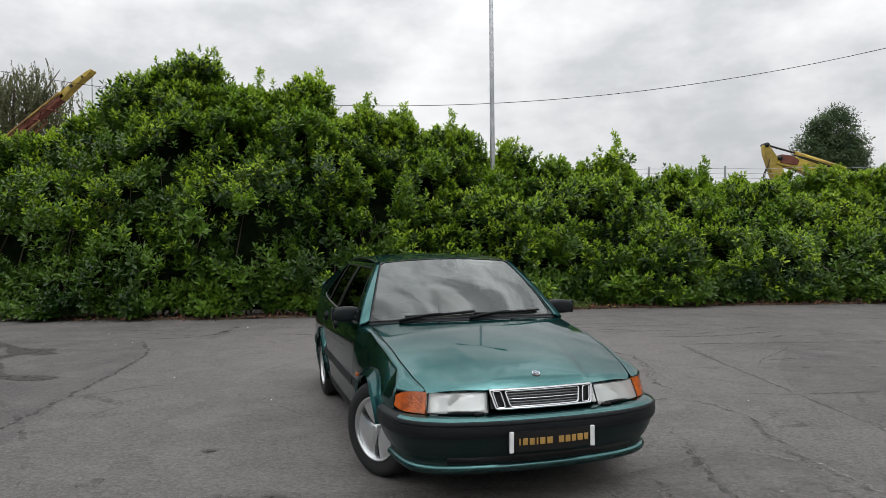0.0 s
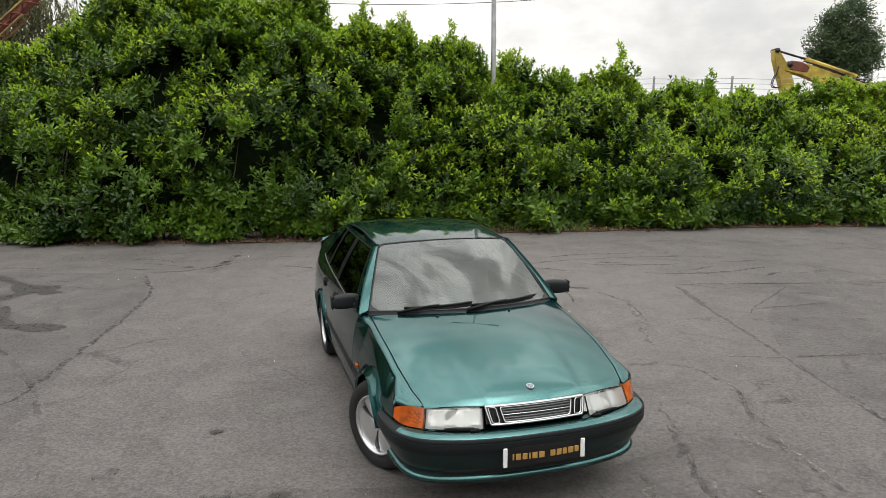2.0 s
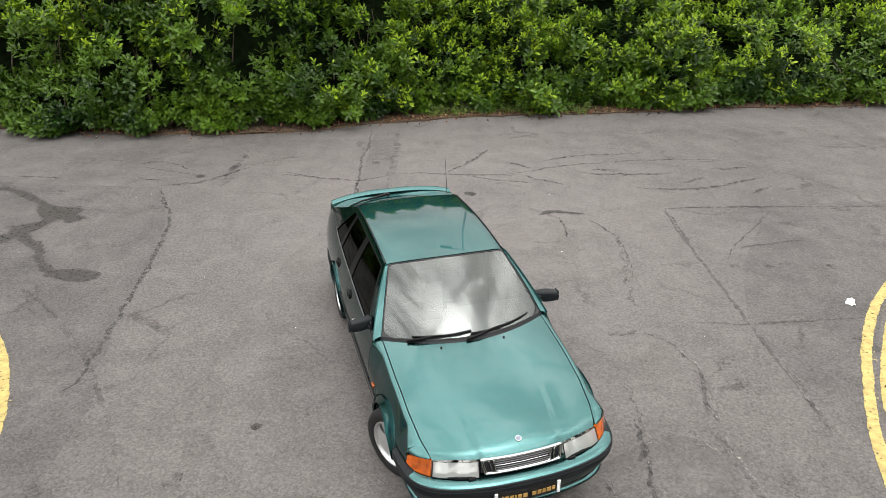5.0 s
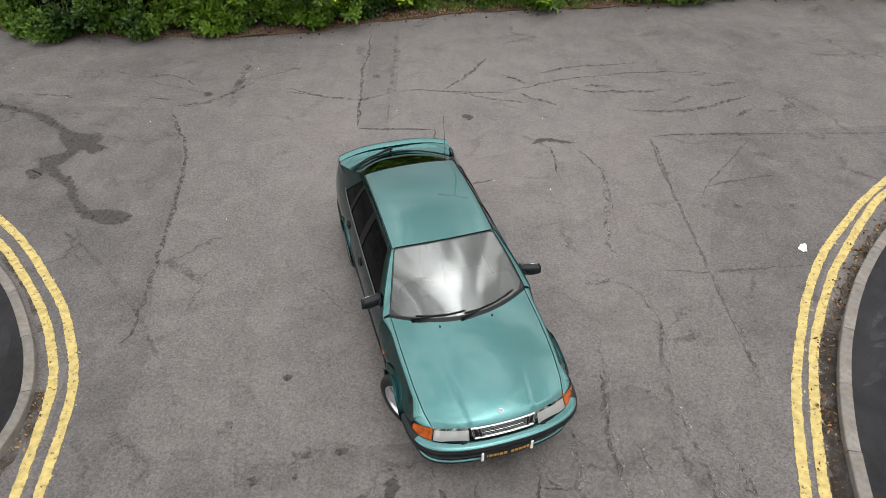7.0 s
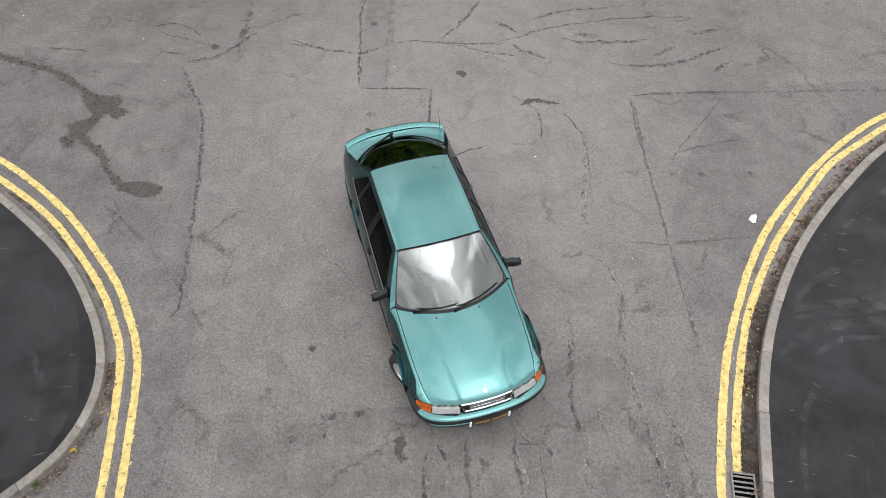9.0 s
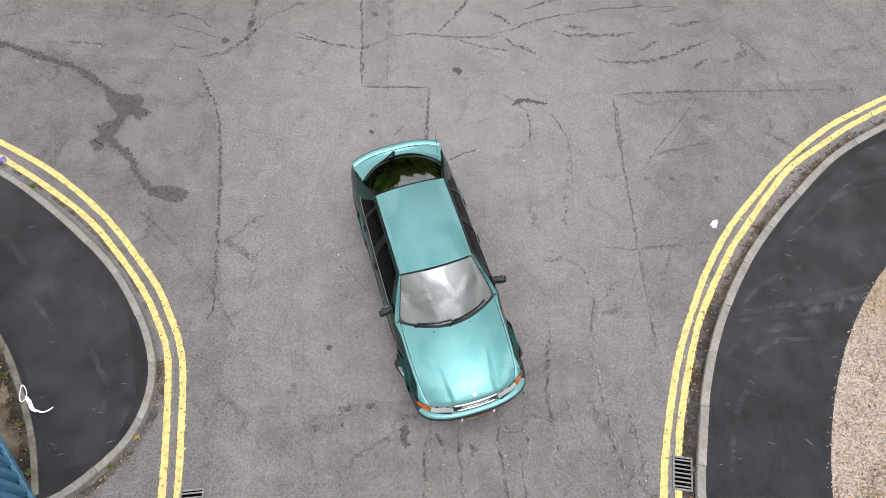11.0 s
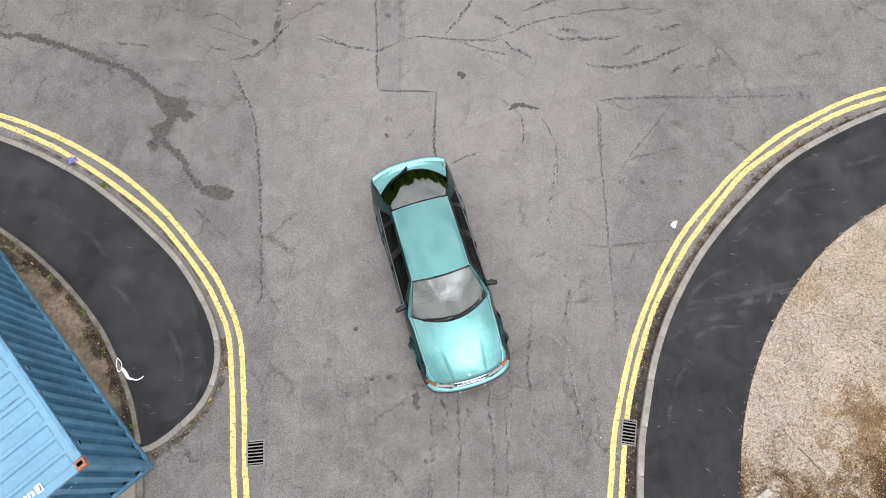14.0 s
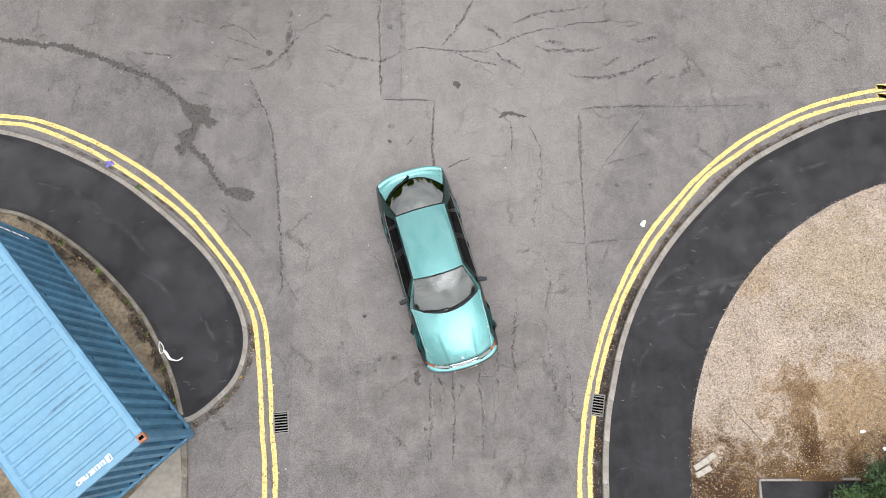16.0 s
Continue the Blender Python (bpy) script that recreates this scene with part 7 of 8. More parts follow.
for y in (-0.34, 0.34):
    jib_plate("upper_chord", [(0.0, 0.30, 0.14), (0.88, 0.27, 0.12)], 0.07, M["ochre"], "faded ochre upper chord", y)
    jib_plate("lower_chord", [(0.0, -0.60, -0.78), (0.78, -0.52, -0.66)], 0.07, M["brown_steel"], "rusty lower chord", y)
for i in range(16):
    k = 0.03 + 0.05 * i
    for y in (-0.34, 0.34):
        tube("lattice_bar", [along(k, -0.55, y), along(k + 0.025, 0.15, y), along(k + 0.05, -0.55, y)], 0.05, M["rust"] if i > 7 else M["brown_steel"], jib, 5)
jib_plate("red_web", [(0.66, 0.10, -0.12), (0.72, 0.10, -0.26), (0.885, 0.10, -0.28)], 0.30, M["rust"], "rusty red web plate")
jib_plate("jib_head", [(0.87, 0.26, -0.34), (0.90, 0.27, -0.22), (0.94, 0.27, -0.12), (0.985, 0.22, -0.10), (1.0, 0.12, -0.02)], 0.30, M["crane"], "yellow jib head")
for y in (-0.312, 0.312):
    jib_plate("slot", [(0.915, 0.16, -0.08), (0.926, 0.16, -0.08)], 0.012, M["black"], "", y)
tube("sheave_pin", [along(0.965, 0.05, -0.36), along(0.965, 0.05, 0.36)], 0.06, M["black"], jib, 10)
tube("hoist_rope", [along(0.985, -0.2), along(0.985, -0.2) - Vector((0, 0, 3.2))], 0.025, M["cable"], jib, 4)
box("foot", (2.0, 1.4, 0.9), (0, 0, 0.45), M["brown_steel"], jib, bevel=0.08)

# ---- digger arm beyond the hedge ----
digger = empty("excavator", pose(0, 17, 0), "old yellow excavator boom and arm with black hoses", "excavator")


def beam(name, pts, wide, mat, parent):
    """A welded box beam through points (x, z, depth)."""
    bm = bmesh.new()
    rows = []
    for i, (x, z, d) in enumerate(pts):
        a, b = pts[max(0, i - 1)], pts[min(len(pts) - 1, i + 1)]
        t_ = Vector((b[0] - a[0], 0, b[1] - a[1])).normalized()
        n_ = Vector((-t_.z, 0, t_.x))
        c_ = Vector((x, 0, z))
        rows.append([bm.verts.new(c_ + n_ * d / 2 * q + Vector((0, w * wide / 2, 0))) for q, w in ((1, 1), (1, -1), (-1, -1), (-1, 1))])
    for r, q in zip(rows, rows[1:]):
        for k in range(4):
            bm.faces.new((r[k], r[(k + 1) % 4], q[(k + 1) % 4], q[k]))
    bm.faces.new(rows[0][::-1])
    bm.faces.new(rows[-1])
    bmesh.ops.recalc_face_normals(bm, faces=bm.faces[:])
    bmesh.ops.bevel(bm, geom=bm.edges[:], offset=0.02, segments=1, affect="EDGES")
    return part(name, bm, mat, parent, smooth=False)


beam("boom", [(13.30, 4.72, 0.30), (14.0, 4.62, 0.46), (15.2, 4.18, 0.52), (16.6, 3.72, 0.56), (18.2, 2.6, 0.60), (19.2, 0.4, 0.55)], 0.42, M["crane"], digger)
beam("dipper_arm", [(12.90, 5.36, 0.16), (13.02, 5.05, 0.34), (13.22, 4.60, 0.46), (13.40, 4.15, 0.50), (13.58, 3.4, 0.42), (13.55, 2.2, 0.32), (13.40, 0.9, 0.26)], 0.34, M["crane"], digger)
beam("bucket", [(13.32, 1.0, 0.3), (13.4, 0.6, 0.8), (13.6, 0.25, 0.9), (13.9, 0.0, 0.5)], 0.8, M["brown_steel"], digger)
beam("knuckle_plate", [(13.45, 4.78, 0.34), (13.85, 4.72, 0.36), (14.15, 4.60, 0.22)], 0.46, M["rust"], digger)
tube("ram", [(14.1, 0, 5.02), (16.1, 0, 4.36)], 0.085, M["crane"], digger, 12)
tube("ram_rod", [(13.0, 0, 5.34), (14.1, 0, 5.02)], 0.04, M["black"], digger, 10)
tube("pivot_pin", [(12.93, -0.22, 5.33), (12.93, 0.22, 5.33)], 0.09, M["black"], digger, 12)
tube("pivot_pin", [(13.42, -0.26, 4.80), (13.42, 0.26, 4.80)], 0.10, M["black"], digger, 12)
for dx, y in ((0.0, -0.2), (0.10, 0.15)):
    tube("hose", spline([(13.02 + dx, y, 4.75), (12.92 + dx, y - 0.05, 4.45), (12.80 + dx, y - 0.06, 4.15), (12.86 + dx, y, 3.98), (13.08 + dx, y, 3.95)], 14), 0.02, M["cable"], digger, 6)
tube("hose", spline([(13.9, -0.25, 4.92), (14.8, -0.27, 4.66), (15.9, -0.27, 4.26), (16.5, -0.24, 4.02)], 14), 0.022, M["cable"], digger, 6)


# ---- trees ----
def tree(name, at, label, height, trunk, limbs, crown, leaf, count, mat, seed, droop=0.0):
    """A tree: a tapered trunk with limbs, and leaves in clumps within the crown's rounds (x, y, z, r)."""
    e = empty(name, pose(*at), label, "tree")
    rng = np.random.RandomState(seed)
    bm = bmesh.new()
    add_tube(bm, [(0, 0, 0), (0.1, 0, height * 0.3), (-0.1, 0.1, height * 0.6), (0.1, 0, height * 0.9)], [trunk, trunk * 0.8, trunk * 0.5, trunk * 0.12], 10)
    for i in range(limbs):
        x, y, z, r = crown[i % len(crown)]
        s = rng.uniform(0.25, 0.6) * height
        end = np.array((x, y, z)) + rng.normal(0, r * 0.4, 3)
        add_tube(bm, [(0, 0, s), (end[0] * 0.5, end[1] * 0.5, s + (end[2] - s) * 0.6), tuple(end)], [trunk * 0.35, trunk * 0.2, trunk * 0.05], 6, False)
    part("trunk", bm, M["bark"], e)
    pts, aims_, sz = [], [], []
    total = sum(c[3] ** 2 for c in crown)
    for x, y, z, r in crown:
        clumps = rng.normal(0, 1, (max(6, int(count / 26 * r * r / total)), 3))
        clumps /= np.linalg.norm(clumps, axis=1)[:, None]
        for c in clumps:
            c = np.array((x, y, z)) + c * r * rng.uniform(0.50, 0.98)
            if droop:
                # hanging withes
                for _ in range(8):
                    top_ = c + rng.normal(0, 0.45, 3)
                    sway_ = rng.normal(0, 0.05, 2)
                    for k in range(int(rng.uniform(5, 12))):
                        pts.append(top_ + (sway_[0] * k, sway_[1] * k, -0.26 * k))
                        aims_.append(np.array((rng.normal(0, 0.25), rng.normal(0, 0.25), -1.0)))
                        sz.append(rng.uniform(0.7, 1.2))
                continue
            for _ in range(26):
                o = rng.normal(0, 0.11 * r + 0.06, 3)
                pts.append(c + o)
                aims_.append(o + (0, 0, 0.4))
                sz.append(rng.uniform(0.6, 1.3))
    t = [sprig(rng, 3, leaf, (8, 30) if droop else (30, 85), leaf) for _ in range(5)]
    scatter("crown", pts, aims_, sz, t, mat, e, seed=seed)
    return e


tree("poplar_tree", (39.3, 60, 0), "dark green leafy tree behind the machines", 14.5, 0.4, 14, [(-1.9, 0, 10.5, 1.9), (0.4, 0, 12.6, 2.2), (2.2, 0, 10.6, 1.7), (0.2, 0, 9.6, 2.6), (-0.6, 0.3, 8.0, 2.2), (1.5, -0.2, 8.3, 1.9), (-1.1, 0, 12.4, 1.3), (0.8, 0, 14.2, 0.9)], 0.32, 12000, M["tree_leaf"], 11)
tree("willow_tree", (-34.5, 46, 0), "tall drooping willow with brownish green leaves", 16.0, 0.5, 18, [(-6.0, 0, 13, 3.0), (-2.6, 0, 14.3, 2.4), (0.9, 0, 14.8, 2.2), (3.6, 0, 13.6, 1.9), (2.2, 0, 11.2, 2.8), (-1.6, 0, 11.0, 3.2), (-5.5, 0, 9.4, 3.0), (4.6, 0, 11.2, 1.6), (0.6, 0, 8.0, 3.4)], 0.30, 6500, M["willow_leaf"], 12, 0.9)
bush = tree("dark_shrub", (9.9, -9.35, KERB_TOP - 0.02), "dark green leafy shrub beside the gravel", 1.1, 0.04, 8, [(-0.9, -0.25, 0.55, 0.40), (-0.35, 0.12, 0.65, 0.42), (0.0, 0.0, 0.75, 0.5), (0.5, 0.25, 0.8, 0.5), (0.9, -0.1, 0.75, 0.6), (-0.45, -0.3, 0.6, 0.35), (0.3, -0.6, 0.8, 0.6), (-0.8, -0.45, 0.35, 0.25)], 0.085, 4600, M["bush_leaf"], 13)
tagged(bush, category="shrub")

# ---- the gravel corner: blocks, edging, old bed ----
for i, (x, y, a) in enumerate([(5.93, -8.90, 28), (6.09, -8.80, 30), (6.25, -8.69, 33), (5.96, -9.06, 25), (6.13, -8.97, 27)]):
    b = box("paving_block", (0.19, 0.125, 0.06), (0, 0, 0.03), M["block"], bevel=0.008)
    b.matrix_basis = pose(x, y, KERB_TOP - 0.012, 0, 0, a)
    tagged(b, "loose pale concrete paving block on the gravel", "paving block", "loose paving blocks")
tagged(slab("dark_bed", [(7.28, -9.22), (12.0, -9.22), (12.0, -13.0), (7.28, -13.0)], 0.0, KERB_TOP - 0.006, M["path"]), "dark asphalt pad behind concrete edging", "asphalt", kind="structure")
for x, y, l_, a in ((7.72, -9.19, 0.94, 0), (7.255, -9.66, 0.92, 90), (7.255, -10.6, 0.92, 90), (9.28, -9.17, 0.40, 0)):
    b = box("edging_stone", (l_, 0.055, 0.12), (0, 0, 0), M["kerb"], bevel=0.008)
    b.matrix_basis = pose(x, y, KERB_TOP - 0.01, 0, 0, a)
    tagged(b, "thin concrete edging stone round a dark pad", "edging stone", "edging stones")
tagged(tube("stick", [(7.0, -7.88, 0.105), (7.16, -8.06, 0.108), (7.33, -8.27, 0.105)], [0.006, 0.010, 0.007], M["bark"], None, 5), "thin dark stick lying on gravel", "stick")

rng3 = np.random.RandomState(8)


def on_gravel(n, low=-15.0):
    out_ = []
    while len(out_) < n:
        x, y = rng3.uniform(5.8, 15), rng3.uniform(low, -2.2)
        if not (x > 7.2 and y < -9.12) and (x - 13) ** 2 + (y + 9.25) ** 2 < 7.15**2 or (y < -9.25 and 5.85 < x < 7.2):
            out_.append((x, y))
    return out_


stone = []
for _ in range(4):
    bm = bmesh.new()
    bmesh.ops.create_cone(bm, cap_ends=True, segments=5, radius1=0.0125, radius2=0.007, depth=0.014)
    for v in bm.verts:
        v.co = Vector((v.co.x * 1.2, v.co.y, v.co.z * 0.7)) * rng3.uniform(0.75, 1.2)
    stone.append((np.array([v.co[:] for v in bm.verts]), [tuple(v.index for v in f.verts) for f in bm.faces]))
    bm.free()
g = on_gravel(11000, -13.0)
for q in spline(GRAVEL_EDGE, 900):
    if -11 < q[1] < -2.2 and q[0] < 13:
        g.append((q[0] + abs(rng3.normal(0, 0.05)) - 0.045, q[1] + rng3.normal(0, 0.03)))
tagged(scatter("gravel_stones", [np.array((x, y, KERB_TOP - 0.004)) for x, y in g], rng3.normal(0, 1, (len(g), 3)), rng3.uniform(0.5, 1.5, len(g)), stone, M["pebble"], None, seed=6), "loose pale gravel stones", "gravel", kind="stuff")
g = [(x, y) for x, y in on_gravel(15000, -13.0) if rng3.rand() < (0.34 + 0.66 * min(1, max(0, (-6.3 - y) / 2.6))) * (1.0 if 6.0 < x else 0.6)]
litter_patch("leaf_litter", "brown and straw coloured dead leaves on gravel", [(x, y, KERB_TOP - 0.01) for x, y in g], 0.05, M["straw_leaf"], 9, 0.012)
g = [(x, y) for x, y in on_gravel(1500, -13.0) if rng3.rand() < min(1, max(0, (-7.4 - y) / 1.5)) * 0.35]
litter_patch("leaf_litter", "small yellow fallen leaves on the gravel", [(x, y, KERB_TOP - 0.008) for x, y in g], 0.045, M["yellow_leaf"], 10, 0.016)
g = [(x, y) for x, y in on_gravel(5200, -11.0) if rng3.rand() < min(1, max(0, (-7.3 - y) / 1.3)) * 0.8]
litter_patch("leaf_litter", "golden brown leaf fragments on the gravel", [(x, y, KERB_TOP - 0.01) for x, y in g], 0.04, M["gold_leaf"], 19, 0.013)

# ---- gutters: dirt and leaves ----
GUTTER = [(3.61, -24.0), (3.63, -14.0), (3.69, -9.56), (3.80, -8.1), (3.99, -7.10), (4.28, -6.11), (4.70, -5.05), (5.12, -4.34)]
tagged(ribbon("gutter_dirt", GUTTER, 0.22, 0.0045, M["dirt"], step=0.04, ragged=0.4, seed=6), "brown wet dirt in the gutter", "dirt", kind="structure")
tagged(ribbon("gutter_dirt", [(5.12, -4.42), (5.88, -3.38), (6.50, -2.73), (7.14, -2.10), (7.9, -1.52), (9.1, -0.9), (10.3, -0.43)], 0.10, 0.0045, M["dirt"], step=0.04, ragged=0.5, seed=7), "thin brown dirt along the kerb", "dirt", kind="structure")
tagged(ribbon("gutter_dirt", [(-4.30, -5.7), (-4.24, -6.32), (-4.42, -7.02), (-4.9, -7.6), (-5.36, -7.97), (-5.7, -8.05)], 0.12, 0.0045, M["dirt"], step=0.04, ragged=0.5, seed=8), "brown dirt along the kerb tip", "dirt", kind="structure")
tagged(ribbon("gutter_dirt", [(-9.4, -1.12), (-7.85, -1.88), (-6.6, -2.74), (-5.4, -3.84), (-4.72, -4.78)], 0.07, 0.0045, M["dirt"], step=0.04, ragged=0.5, seed=9), "thin brown dirt along the kerb", "dirt", kind="structure")


tagged(ribbon("gutter_dirt", [(3.66, -12.0), (3.715, -9.56), (3.82, -8.1), (4.01, -7.10), (4.28, -6.14), (4.66, -5.2), (4.80, -4.86)], 0.24, 0.0051, M["wet_dirt"], step=0.03, ragged=0.45, seed=16), "black wet dirt between yellow line and kerb", "dirt", kind="structure")


def along_line(points, n, spread, z):
    p = spline(points, n)
    return [(q[0] + rng3.normal(0, spread), q[1] + rng3.normal(0, spread), z) for q in p]


litter_patch("leaf_litter", "brown dead leaves along the gutter", along_line(GUTTER, 420, 0.05, 0.004) + along_line([(5.10, -4.45), (5.86, -3.38), (6.48, -2.73), (7.12, -2.10), (7.9, -1.52), (10.3, -0.43)], 330, 0.04, 0.004) + along_line([(-4.30, -5.7), (-4.24, -6.32), (-4.42, -7.02), (-4.9, -7.6), (-5.5, -8.0)], 150, 0.05, 0.004), 0.045, M["straw_leaf"], 14, 0.012)


gutter_spots = []
for k in (0.30, 0.36, 0.42, 0.50, 0.58, 0.63, 0.70, 0.78, 0.84, 0.90, 0.95):
    c = spline(GUTTER, 101)[int(k * 100)]
    d = rng3.uniform(0.12, 0.3)
    gutter_spots += [(c[0] + rng3.normal(0, 0.05), c[1] + rng3.normal(0, d), 0.004) for _ in range(int(rng3.uniform(25, 70)))]
for c in spline([(5.10, -4.45), (5.86, -3.38), (6.48, -2.73), (7.12, -2.10), (7.9, -1.52), (9.2, -0.85)], 14):
    gutter_spots += [(c[0] + rng3.normal(0, 0.10), c[1] + rng3.normal(0, 0.10), 0.004) for _ in range(int(rng3.uniform(8, 45)))]
litter_patch("leaf_litter", "rusty brown dead leaves heaped in the gutter", gutter_spots, 0.055, M["rust_leaf"], 77, 0.014)


def weed(at, size, label, seed):
    e = empty("weed", pose(*at), label, "weed", "weeds")
    rng = np.random.RandomState(seed)
    n = int(28 * size / 0.2)
    pts = np.stack([rng.normal(0, size * 0.45, n), rng.normal(0, size * 0.45, n), abs(rng.normal(0, size * 0.3, n))], 1)
    scatter("foliage", pts, pts + rng.normal(0, 0.3, (n, 3)) + (0, 0, 0.2), rng.uniform(0.6, 1.3, n), [sprig(rng, 6, 0.06, (20, 80), 0.05) for _ in range(3)], M["weed"], e, seed=seed)


for i, (x, y, z, s_) in enumerate([(-8.42, -3.95, 0.08, 0.06), (-7.22, -5.12, 0.08, 0.08), (-6.87, -5.55, 0.08, 0.04), (-5.80, -7.80, 0.06, 0.06), (-7.3, -2.3, 0.005, 0.05), (-4.75, -7.4, 0.0, 0.04)]):
    weed((x, y, z), s_, "small green weed growing by the edging stones", 30 + i)
for i in range(30):
    x = rng3.uniform(-0.4, 3.6)
    weed((x, np.interp(x, BASE_X, BASE_Y) + rng3.uniform(-0.32, 0.1), 0.03), rng3.uniform(0.14, 0.30), "green weeds at the hedge foot", 50 + i)

grit = [(x, np.interp(x, BASE_X, SOIL_Y) + 0.03 + abs(rng3.normal(0, 0.22)), 0.03) for x in rng3.uniform(-1.2, 4.2, 700)]
litter_patch("leaf_litter", "pale straw coloured dead leaves on the soil", grit, 0.05, M["straw_leaf"], 21)

# ---- litter ----
def scrap(name, label, at, size, mat, seed, category="litter"):
    """A crumpled scrap: a small sheet with creases and thickness."""
    rng = np.random.RandomState(seed)
    h = rng.uniform(0, 0.3, (6, 6)) * min(size)
    def f(u, v):
        return ((u - 0.5) * size[0] * (0.9 + 0.2 * math.sin(5 * v)), (v - 0.5) * size[1] * (0.9 + 0.15 * math.cos(4 * u)), 0.004 + h[int(round(u * 5)), int(round(v * 5))])
    ob = part(name, sheet(f, 6, 6, 0.003, 1), mat, None, smooth=False, at=pose(*at))
    return tagged(ob, label, category)


scrap("paper_scrap", "crumpled white paper scrap on the asphalt", (5.11, -3.27, 0, 0, 0, 62), (0.16, 0.11), M["white_litter"], 1)
scrap("paper_scrap", "small white paper scrap at the hedge foot", (1.42, 5.86, 0.03, 0, 0, 10), (0.17, 0.09), M["white_litter"], 2)
scrap("paper_scrap", "small white paper scrap on gravel", (9.68, -8.15, 0.09, 0, 0, 10), (0.12, 0.07), M["white_litter"], 3)
scrap("paper_scrap", "small white paper scrap on gravel", (10.11, -8.52, 0.09, 0, 0, 50), (0.08, 0.07), M["white_litter"], 4)
scrap("cloth_rag", "faded violet rag beside the kerb", (-8.10, -1.66, 0, 0, 0, 20), (0.20, 0.17), M["purple"], 5)
scrap("yellow_wrapper", "small yellow wrapper by the kerb", (-4.47, -6.94, 0, 0, 0, 20), (0.10, 0.05), M["yellow_leaf"], 6)
strap = empty("plastic_strip", pose(0, 0, KERB_TOP), "tangled white plastic strip on the footpath", "litter")
tube("loop", spline([(-6.27, -6.32, 0.02), (-6.30, -6.22, 0.02), (-6.39, -6.12, 0.02), (-6.39, -6.25, 0.02), (-6.34, -6.39, 0.02), (-6.26, -6.35, 0.03)], 24), 0.008, M["white_litter"], strap, 6)
tube("fold", spline([(-6.28, -6.31, 0.03), (-6.19, -6.41, 0.03), (-6.13, -6.50, 0.03), (-6.05, -6.555, 0.025)], 14), [0.014, 0.022, 0.028, 0.03, 0.034, 0.034, 0.03, 0.032, 0.034, 0.034, 0.03, 0.026, 0.02, 0.014], M["white_litter"], strap, 6)
tube("tail", spline([(-6.09, -6.52, 0.02), (-5.97, -6.56, 0.02), (-5.88, -6.54, 0.02), (-5.81, -6.48, 0.015)], 14), [0.016] * 7 + [0.012] * 5 + [0.008] * 2, M["white_litter"], strap, 6)
for i in range(60):
    x, y = rng3.uniform(-11, 12), rng3.uniform(-9, 4)
    if abs(x - 0.1) < 1.6 and -7.2 < y < -1.8:
        continue
    if (x < -4 and y < -0.8) or (x > 3.3 and y < 0.3):
        continue
    pebble = new("pebble", bpy.data.meshes["chip"] if "chip" in bpy.data.meshes else mesh_from("chip", stone[0][0], stone[0][1]))
    if not pebble.data.materials:
        pebble.data.materials.append(M["white_litter"])
    pebble.matrix_basis = pose(x, y, 0.006, 0, 0, rng3.uniform(0, 360)) @ Matrix.Scale(rng3.uniform(0.35, 0.75), 4)
    tagged(pebble, "tiny pale stone chip on the asphalt", "stone chip", "stone chips on the road")


# ---- scuffs on the footpaths, leaf mould, dirt by the container ----
def scuff(line, wide, seed):
    tagged(ribbon("scuff", line, wide, KERB_TOP - 0.0035 + 0.0001 * (seed % 8), M["scuff"], step=0.05, ragged=0.5, seed=seed, taper=True), "faint pale scuff on dark asphalt", "scuff", kind="structure")


for i, (line, wide) in enumerate((
    ([(4.75, -5.75), (5.4, -5.35), (6.1, -5.25), (6.7, -5.3)], 0.16), ([(4.9, -6.0), (5.6, -5.55), (6.4, -5.5)], 0.07), ([(5.1, -5.0), (5.7, -4.5), (6.6, -4.1)], 0.10), ([(7.0, -3.0), (8.3, -2.2), (9.8, -1.7)], 0.12),
    ([(6.2, -3.7), (7.4, -2.8), (8.3, -2.5)], 0.06), ([(4.5, -7.6), (4.75, -6.7), (5.2, -6.1)], 0.08), ([(5.2, -8.2), (5.3, -7.4), (5.5, -6.8)], 0.05), ([(-5.6, -5.4), (-5.2, -5.9), (-5.0, -6.6)], 0.10),
    ([(-8.4, -2.9), (-7.5, -3.4), (-6.8, -4.1)], 0.14), ([(-7.2, -4.4), (-6.6, -4.7), (-6.1, -5.2)], 0.07), ([(-9.8, -2.2), (-8.9, -2.4), (-8.1, -2.9)], 0.10), ([(-6.1, -4.2), (-5.6, -4.5), (-5.2, -5.1)], 0.06))):
    scuff(line, wide, 300 + i)
for outline in ([(5.12, -5.08), (5.75, -4.0), (6.78, -2.86), (8.1, -1.78), (10.4, -0.72), (13.0, -0.4), (13.0, -1.98), (10.53, -2.42), (8.30, -3.66), (7.24, -4.80)],
                [(-4.75, -5.6), (-5.0, -4.95), (-5.65, -4.05), (-6.85, -3.0), (-8.0, -2.15), (-9.5, -1.42), (-11.0, -0.98), (-13.0, -0.7), (-13.0, -2.5), (-10.6, -2.75), (-9.55, -3.08), (-8.5, -3.73), (-7.55, -4.5), (-6.8, -5.3), (-6.3, -6.1), (-5.95, -6.8), (-5.6, -7.5), (-5.0, -7.25), (-4.72, -6.9), (-4.57, -6.3)]):
    film(outline, "path_dust", "pale dusty film on the dark footpath", KERB_TOP - 0.0047)
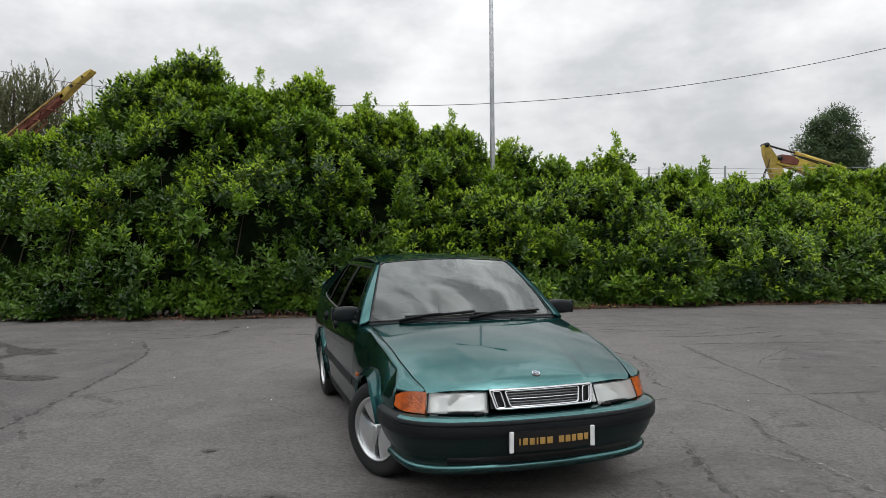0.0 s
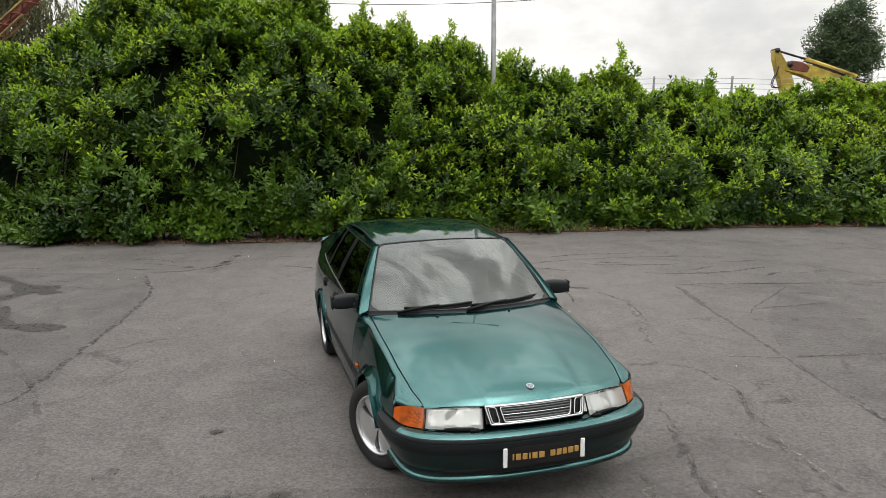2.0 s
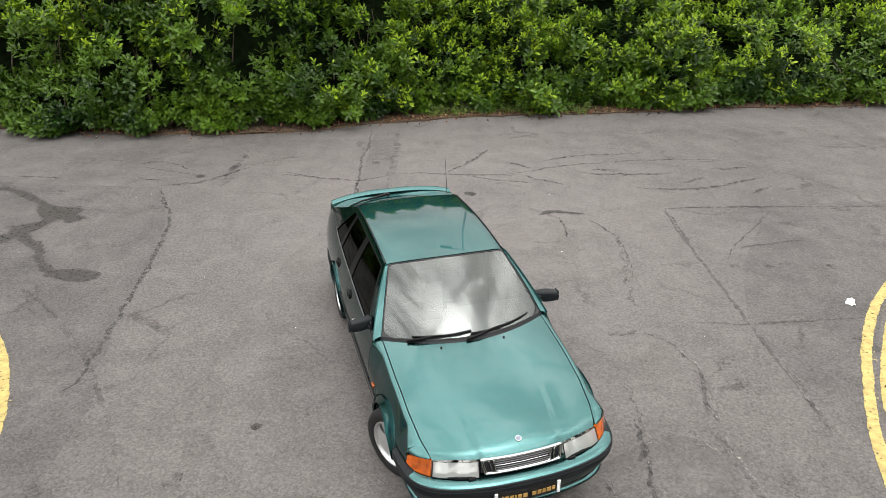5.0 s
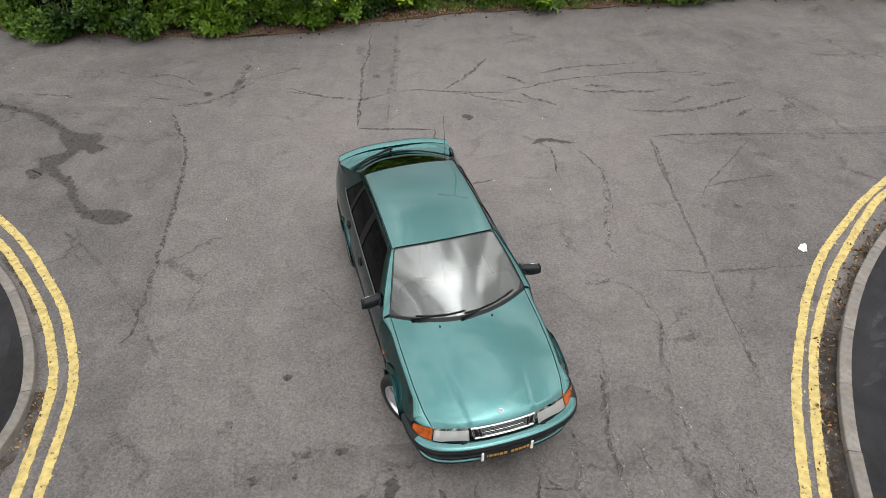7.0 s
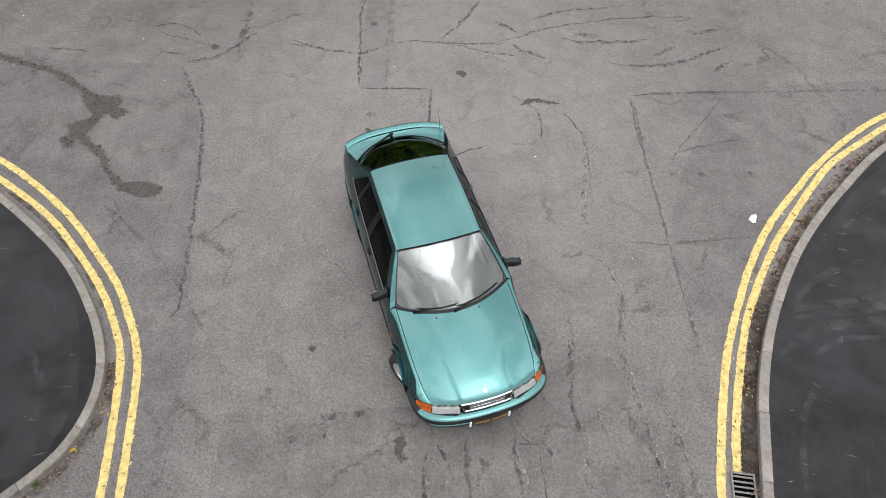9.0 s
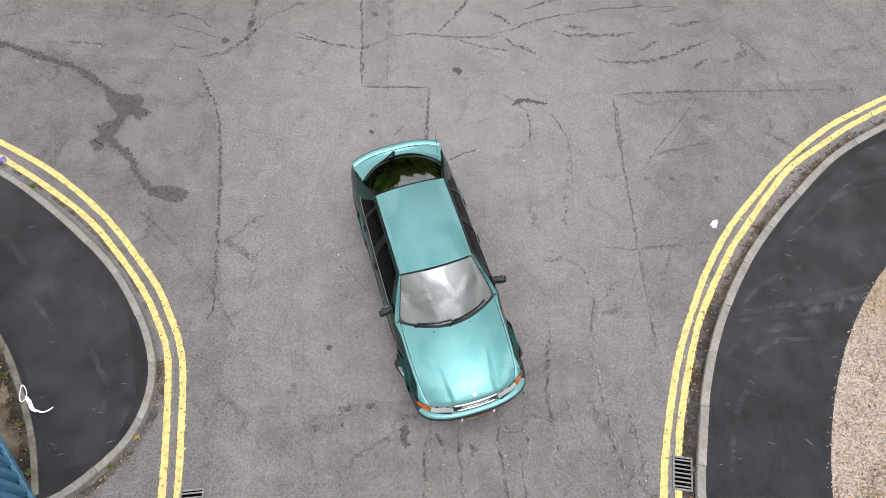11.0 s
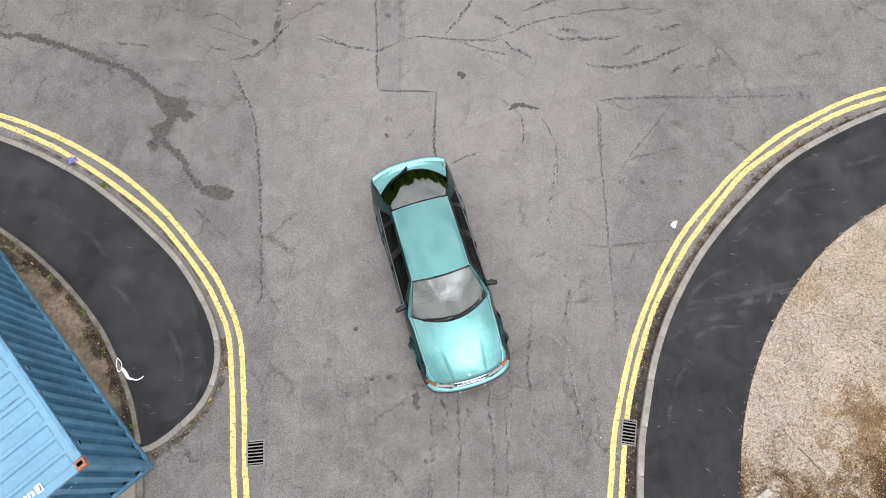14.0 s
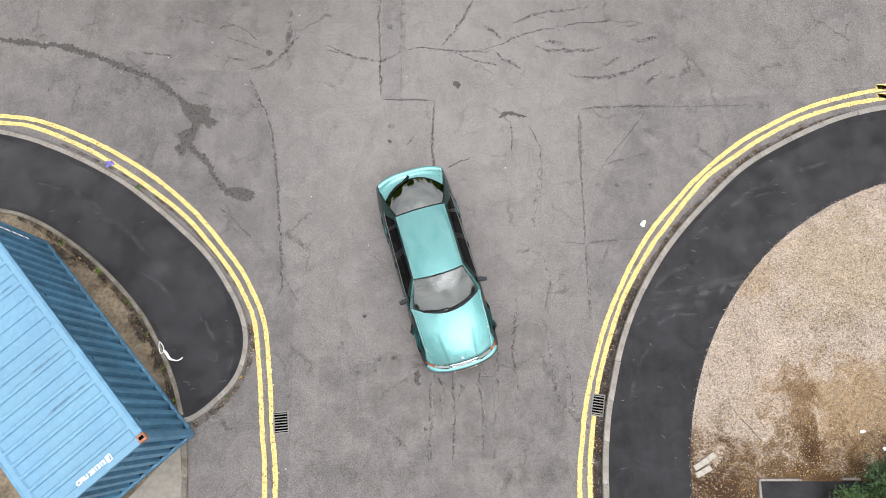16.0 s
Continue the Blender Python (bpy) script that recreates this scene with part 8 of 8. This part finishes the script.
for i, (line, wide) in enumerate((([(5.10, -5.17), (5.7, -5.10), (6.29, -5.0), (7.0, -4.9), (7.5, -4.78)], 0.16), ([(5.25, -5.0), (6.2, -4.85), (7.0, -4.66), (7.45, -4.54)], 0.10), ([(5.6, -5.02), (6.5, -4.9), (7.3, -4.74)], 0.20))):
    scuff(line, wide, 330 + i)
for i, (line, wide) in enumerate((([(-10.2, -3.05), (-9.70, -3.30), (-8.65, -3.96), (-7.75, -4.72), (-7.00, -5.54), (-6.52, -6.26), (-6.13, -7.02), (-5.86, -7.80)], 0.13), ([(-9.3, -3.75), (-8.9, -4.0), (-8.6, -4.3)], 0.24), ([(-7.25, -5.45), (-6.95, -5.75), (-6.75, -6.15)], 0.2), ([(-6.5, -6.5), (-6.2, -7.1), (-5.95, -7.7)], 0.22))):
    tagged(ribbon("edging_dirt", line, wide, KERB_TOP - 0.022 + 0.0006 * i, M["wet_dirt"], step=0.04, ragged=0.6, seed=350 + i, taper=i > 0), "dark rotted dirt beside the edging stones", "dirt", kind="structure")
# short pale scratches strewn over both footpaths
verts, faces = [], []
for n in range(150):
    if n % 3:
        x, y = rng3.uniform(4.2, 9.5), rng3.uniform(-9.0, -1.4)
        inside = math.hypot(x - GRAVEL_C[0], y - GRAVEL_C[1]) > GRAVEL_R + 0.1 and x > np.interp(y, [q[1] for q in RIGHT_KERB], [q[0] for q in RIGHT_KERB]) + 0.22
    else:
        x, y = rng3.uniform(-9.5, -4.6), rng3.uniform(-7.3, -1.8)
        inside = x < np.interp(-y, [-q[1] for q in LEFT_KERB[3:11]], [q[0] for q in LEFT_KERB[3:11]]) - 0.22 and x > np.interp(-y, [-q[1] for q in LEFT_EDGING[3:]], [q[0] for q in LEFT_EDGING[3:]]) + 0.2
    a, long, wide = rng3.uniform(-0.9, 0.6), rng3.uniform(0.02, 0.11), rng3.uniform(0.004, 0.009)
    if inside:
        c, s = math.cos(a), math.sin(a)
        b = len(verts)
        verts += [(x + c * u - s * w, y + s * u + c * w, KERB_TOP - 0.0025) for u, w in ((-long, 0), (0, wide), (long, 0), (0, -wide * 0.6))]
        faces.append((b, b + 3, b + 2, b + 1))
tagged(put("scratch", mesh_from("scratch", verts, faces), M["scratch"], None), "short pale scratches on the dark footpaths", "scratches", kind="stuff")
for i in range(46):
    if i % 2:
        a, r = rng3.uniform(0.1, 1.35), rng3.uniform(7.5, 8.6)
        x, y = 13 - r * math.cos(a), -9.25 + r * math.sin(a)
    else:
        k = rng3.uniform(0, 1)
        x, y = -9.6 + 4.4 * k + rng3.normal(0, 0.3), -2.2 - 3.6 * k**1.5 + rng3.normal(0, 0.35)
    d = rng3.uniform(0, math.tau)
    l_ = rng3.uniform(0.08, 0.3)
    scuff([(x, y), (x + l_ * 0.5 * math.cos(d), y + l_ * 0.5 * math.sin(d)), (x + l_ * math.cos(d + 0.2), y + l_ * math.sin(d + 0.2))], rng3.uniform(0.012, 0.03), 330 + i)
strip_line = [(-9.75, -3.32), (-8.70, -3.98), (-7.80, -4.74), (-7.04, -5.56), (-6.56, -6.30), (-6.16, -7.06), (-5.86, -7.86)]
tagged(ribbon("strip_dirt", strip_line, 0.18, KERB_TOP - 0.024, M["mould"], step=0.04, ragged=0.6, seed=70), "dark damp dirt beside the edging stones", "dirt", kind="structure")
for i, (x, y, a, b) in enumerate(((-8.75, -4.15, 0.28, 0.13), (-7.95, -4.85, 0.22, 0.14), (-7.10, -5.80, 0.20, 0.16), (-6.55, -6.60, 0.16, 0.20), (-9.5, -3.62, 0.3, 0.12))):
    film([(x + a * math.cos(k) * (1 + 0.3 * math.sin(3 * k + i)), y + b * math.sin(k) * (1 + 0.25 * math.cos(2 * k + i))) for k in np.linspace(0, math.tau, 15)[:-1]], "mould", "dark mossy soil on the concrete strip", KERB_TOP - 0.022)
litter_patch("leaf_litter", "brown dead leaves beside the edging stones", along_line(strip_line, 420, 0.08, KERB_TOP - 0.03), 0.05, M["straw_leaf"], 15, 0.012)
litter_patch("leaf_litter", "dark rotted leaves on the concrete strip", along_line([(-9.6, -3.5), (-8.4, -4.5), (-7.2, -5.75), (-6.3, -6.9)], 260, 0.22, KERB_TOP - 0.03), 0.04, M["dead_leaf"], 16, 0.012)
for i, (x, y, s_) in enumerate(((-8.05, -4.40, 0.05), (-6.72, -5.92, 0.035), (-6.25, -6.75, 0.045), (-5.95, -7.45, 0.05), (-9.0, -3.72, 0.05))):
    weed((x, y, 0.075), s_, "small green weed growing by the edging stones", 80 + i)
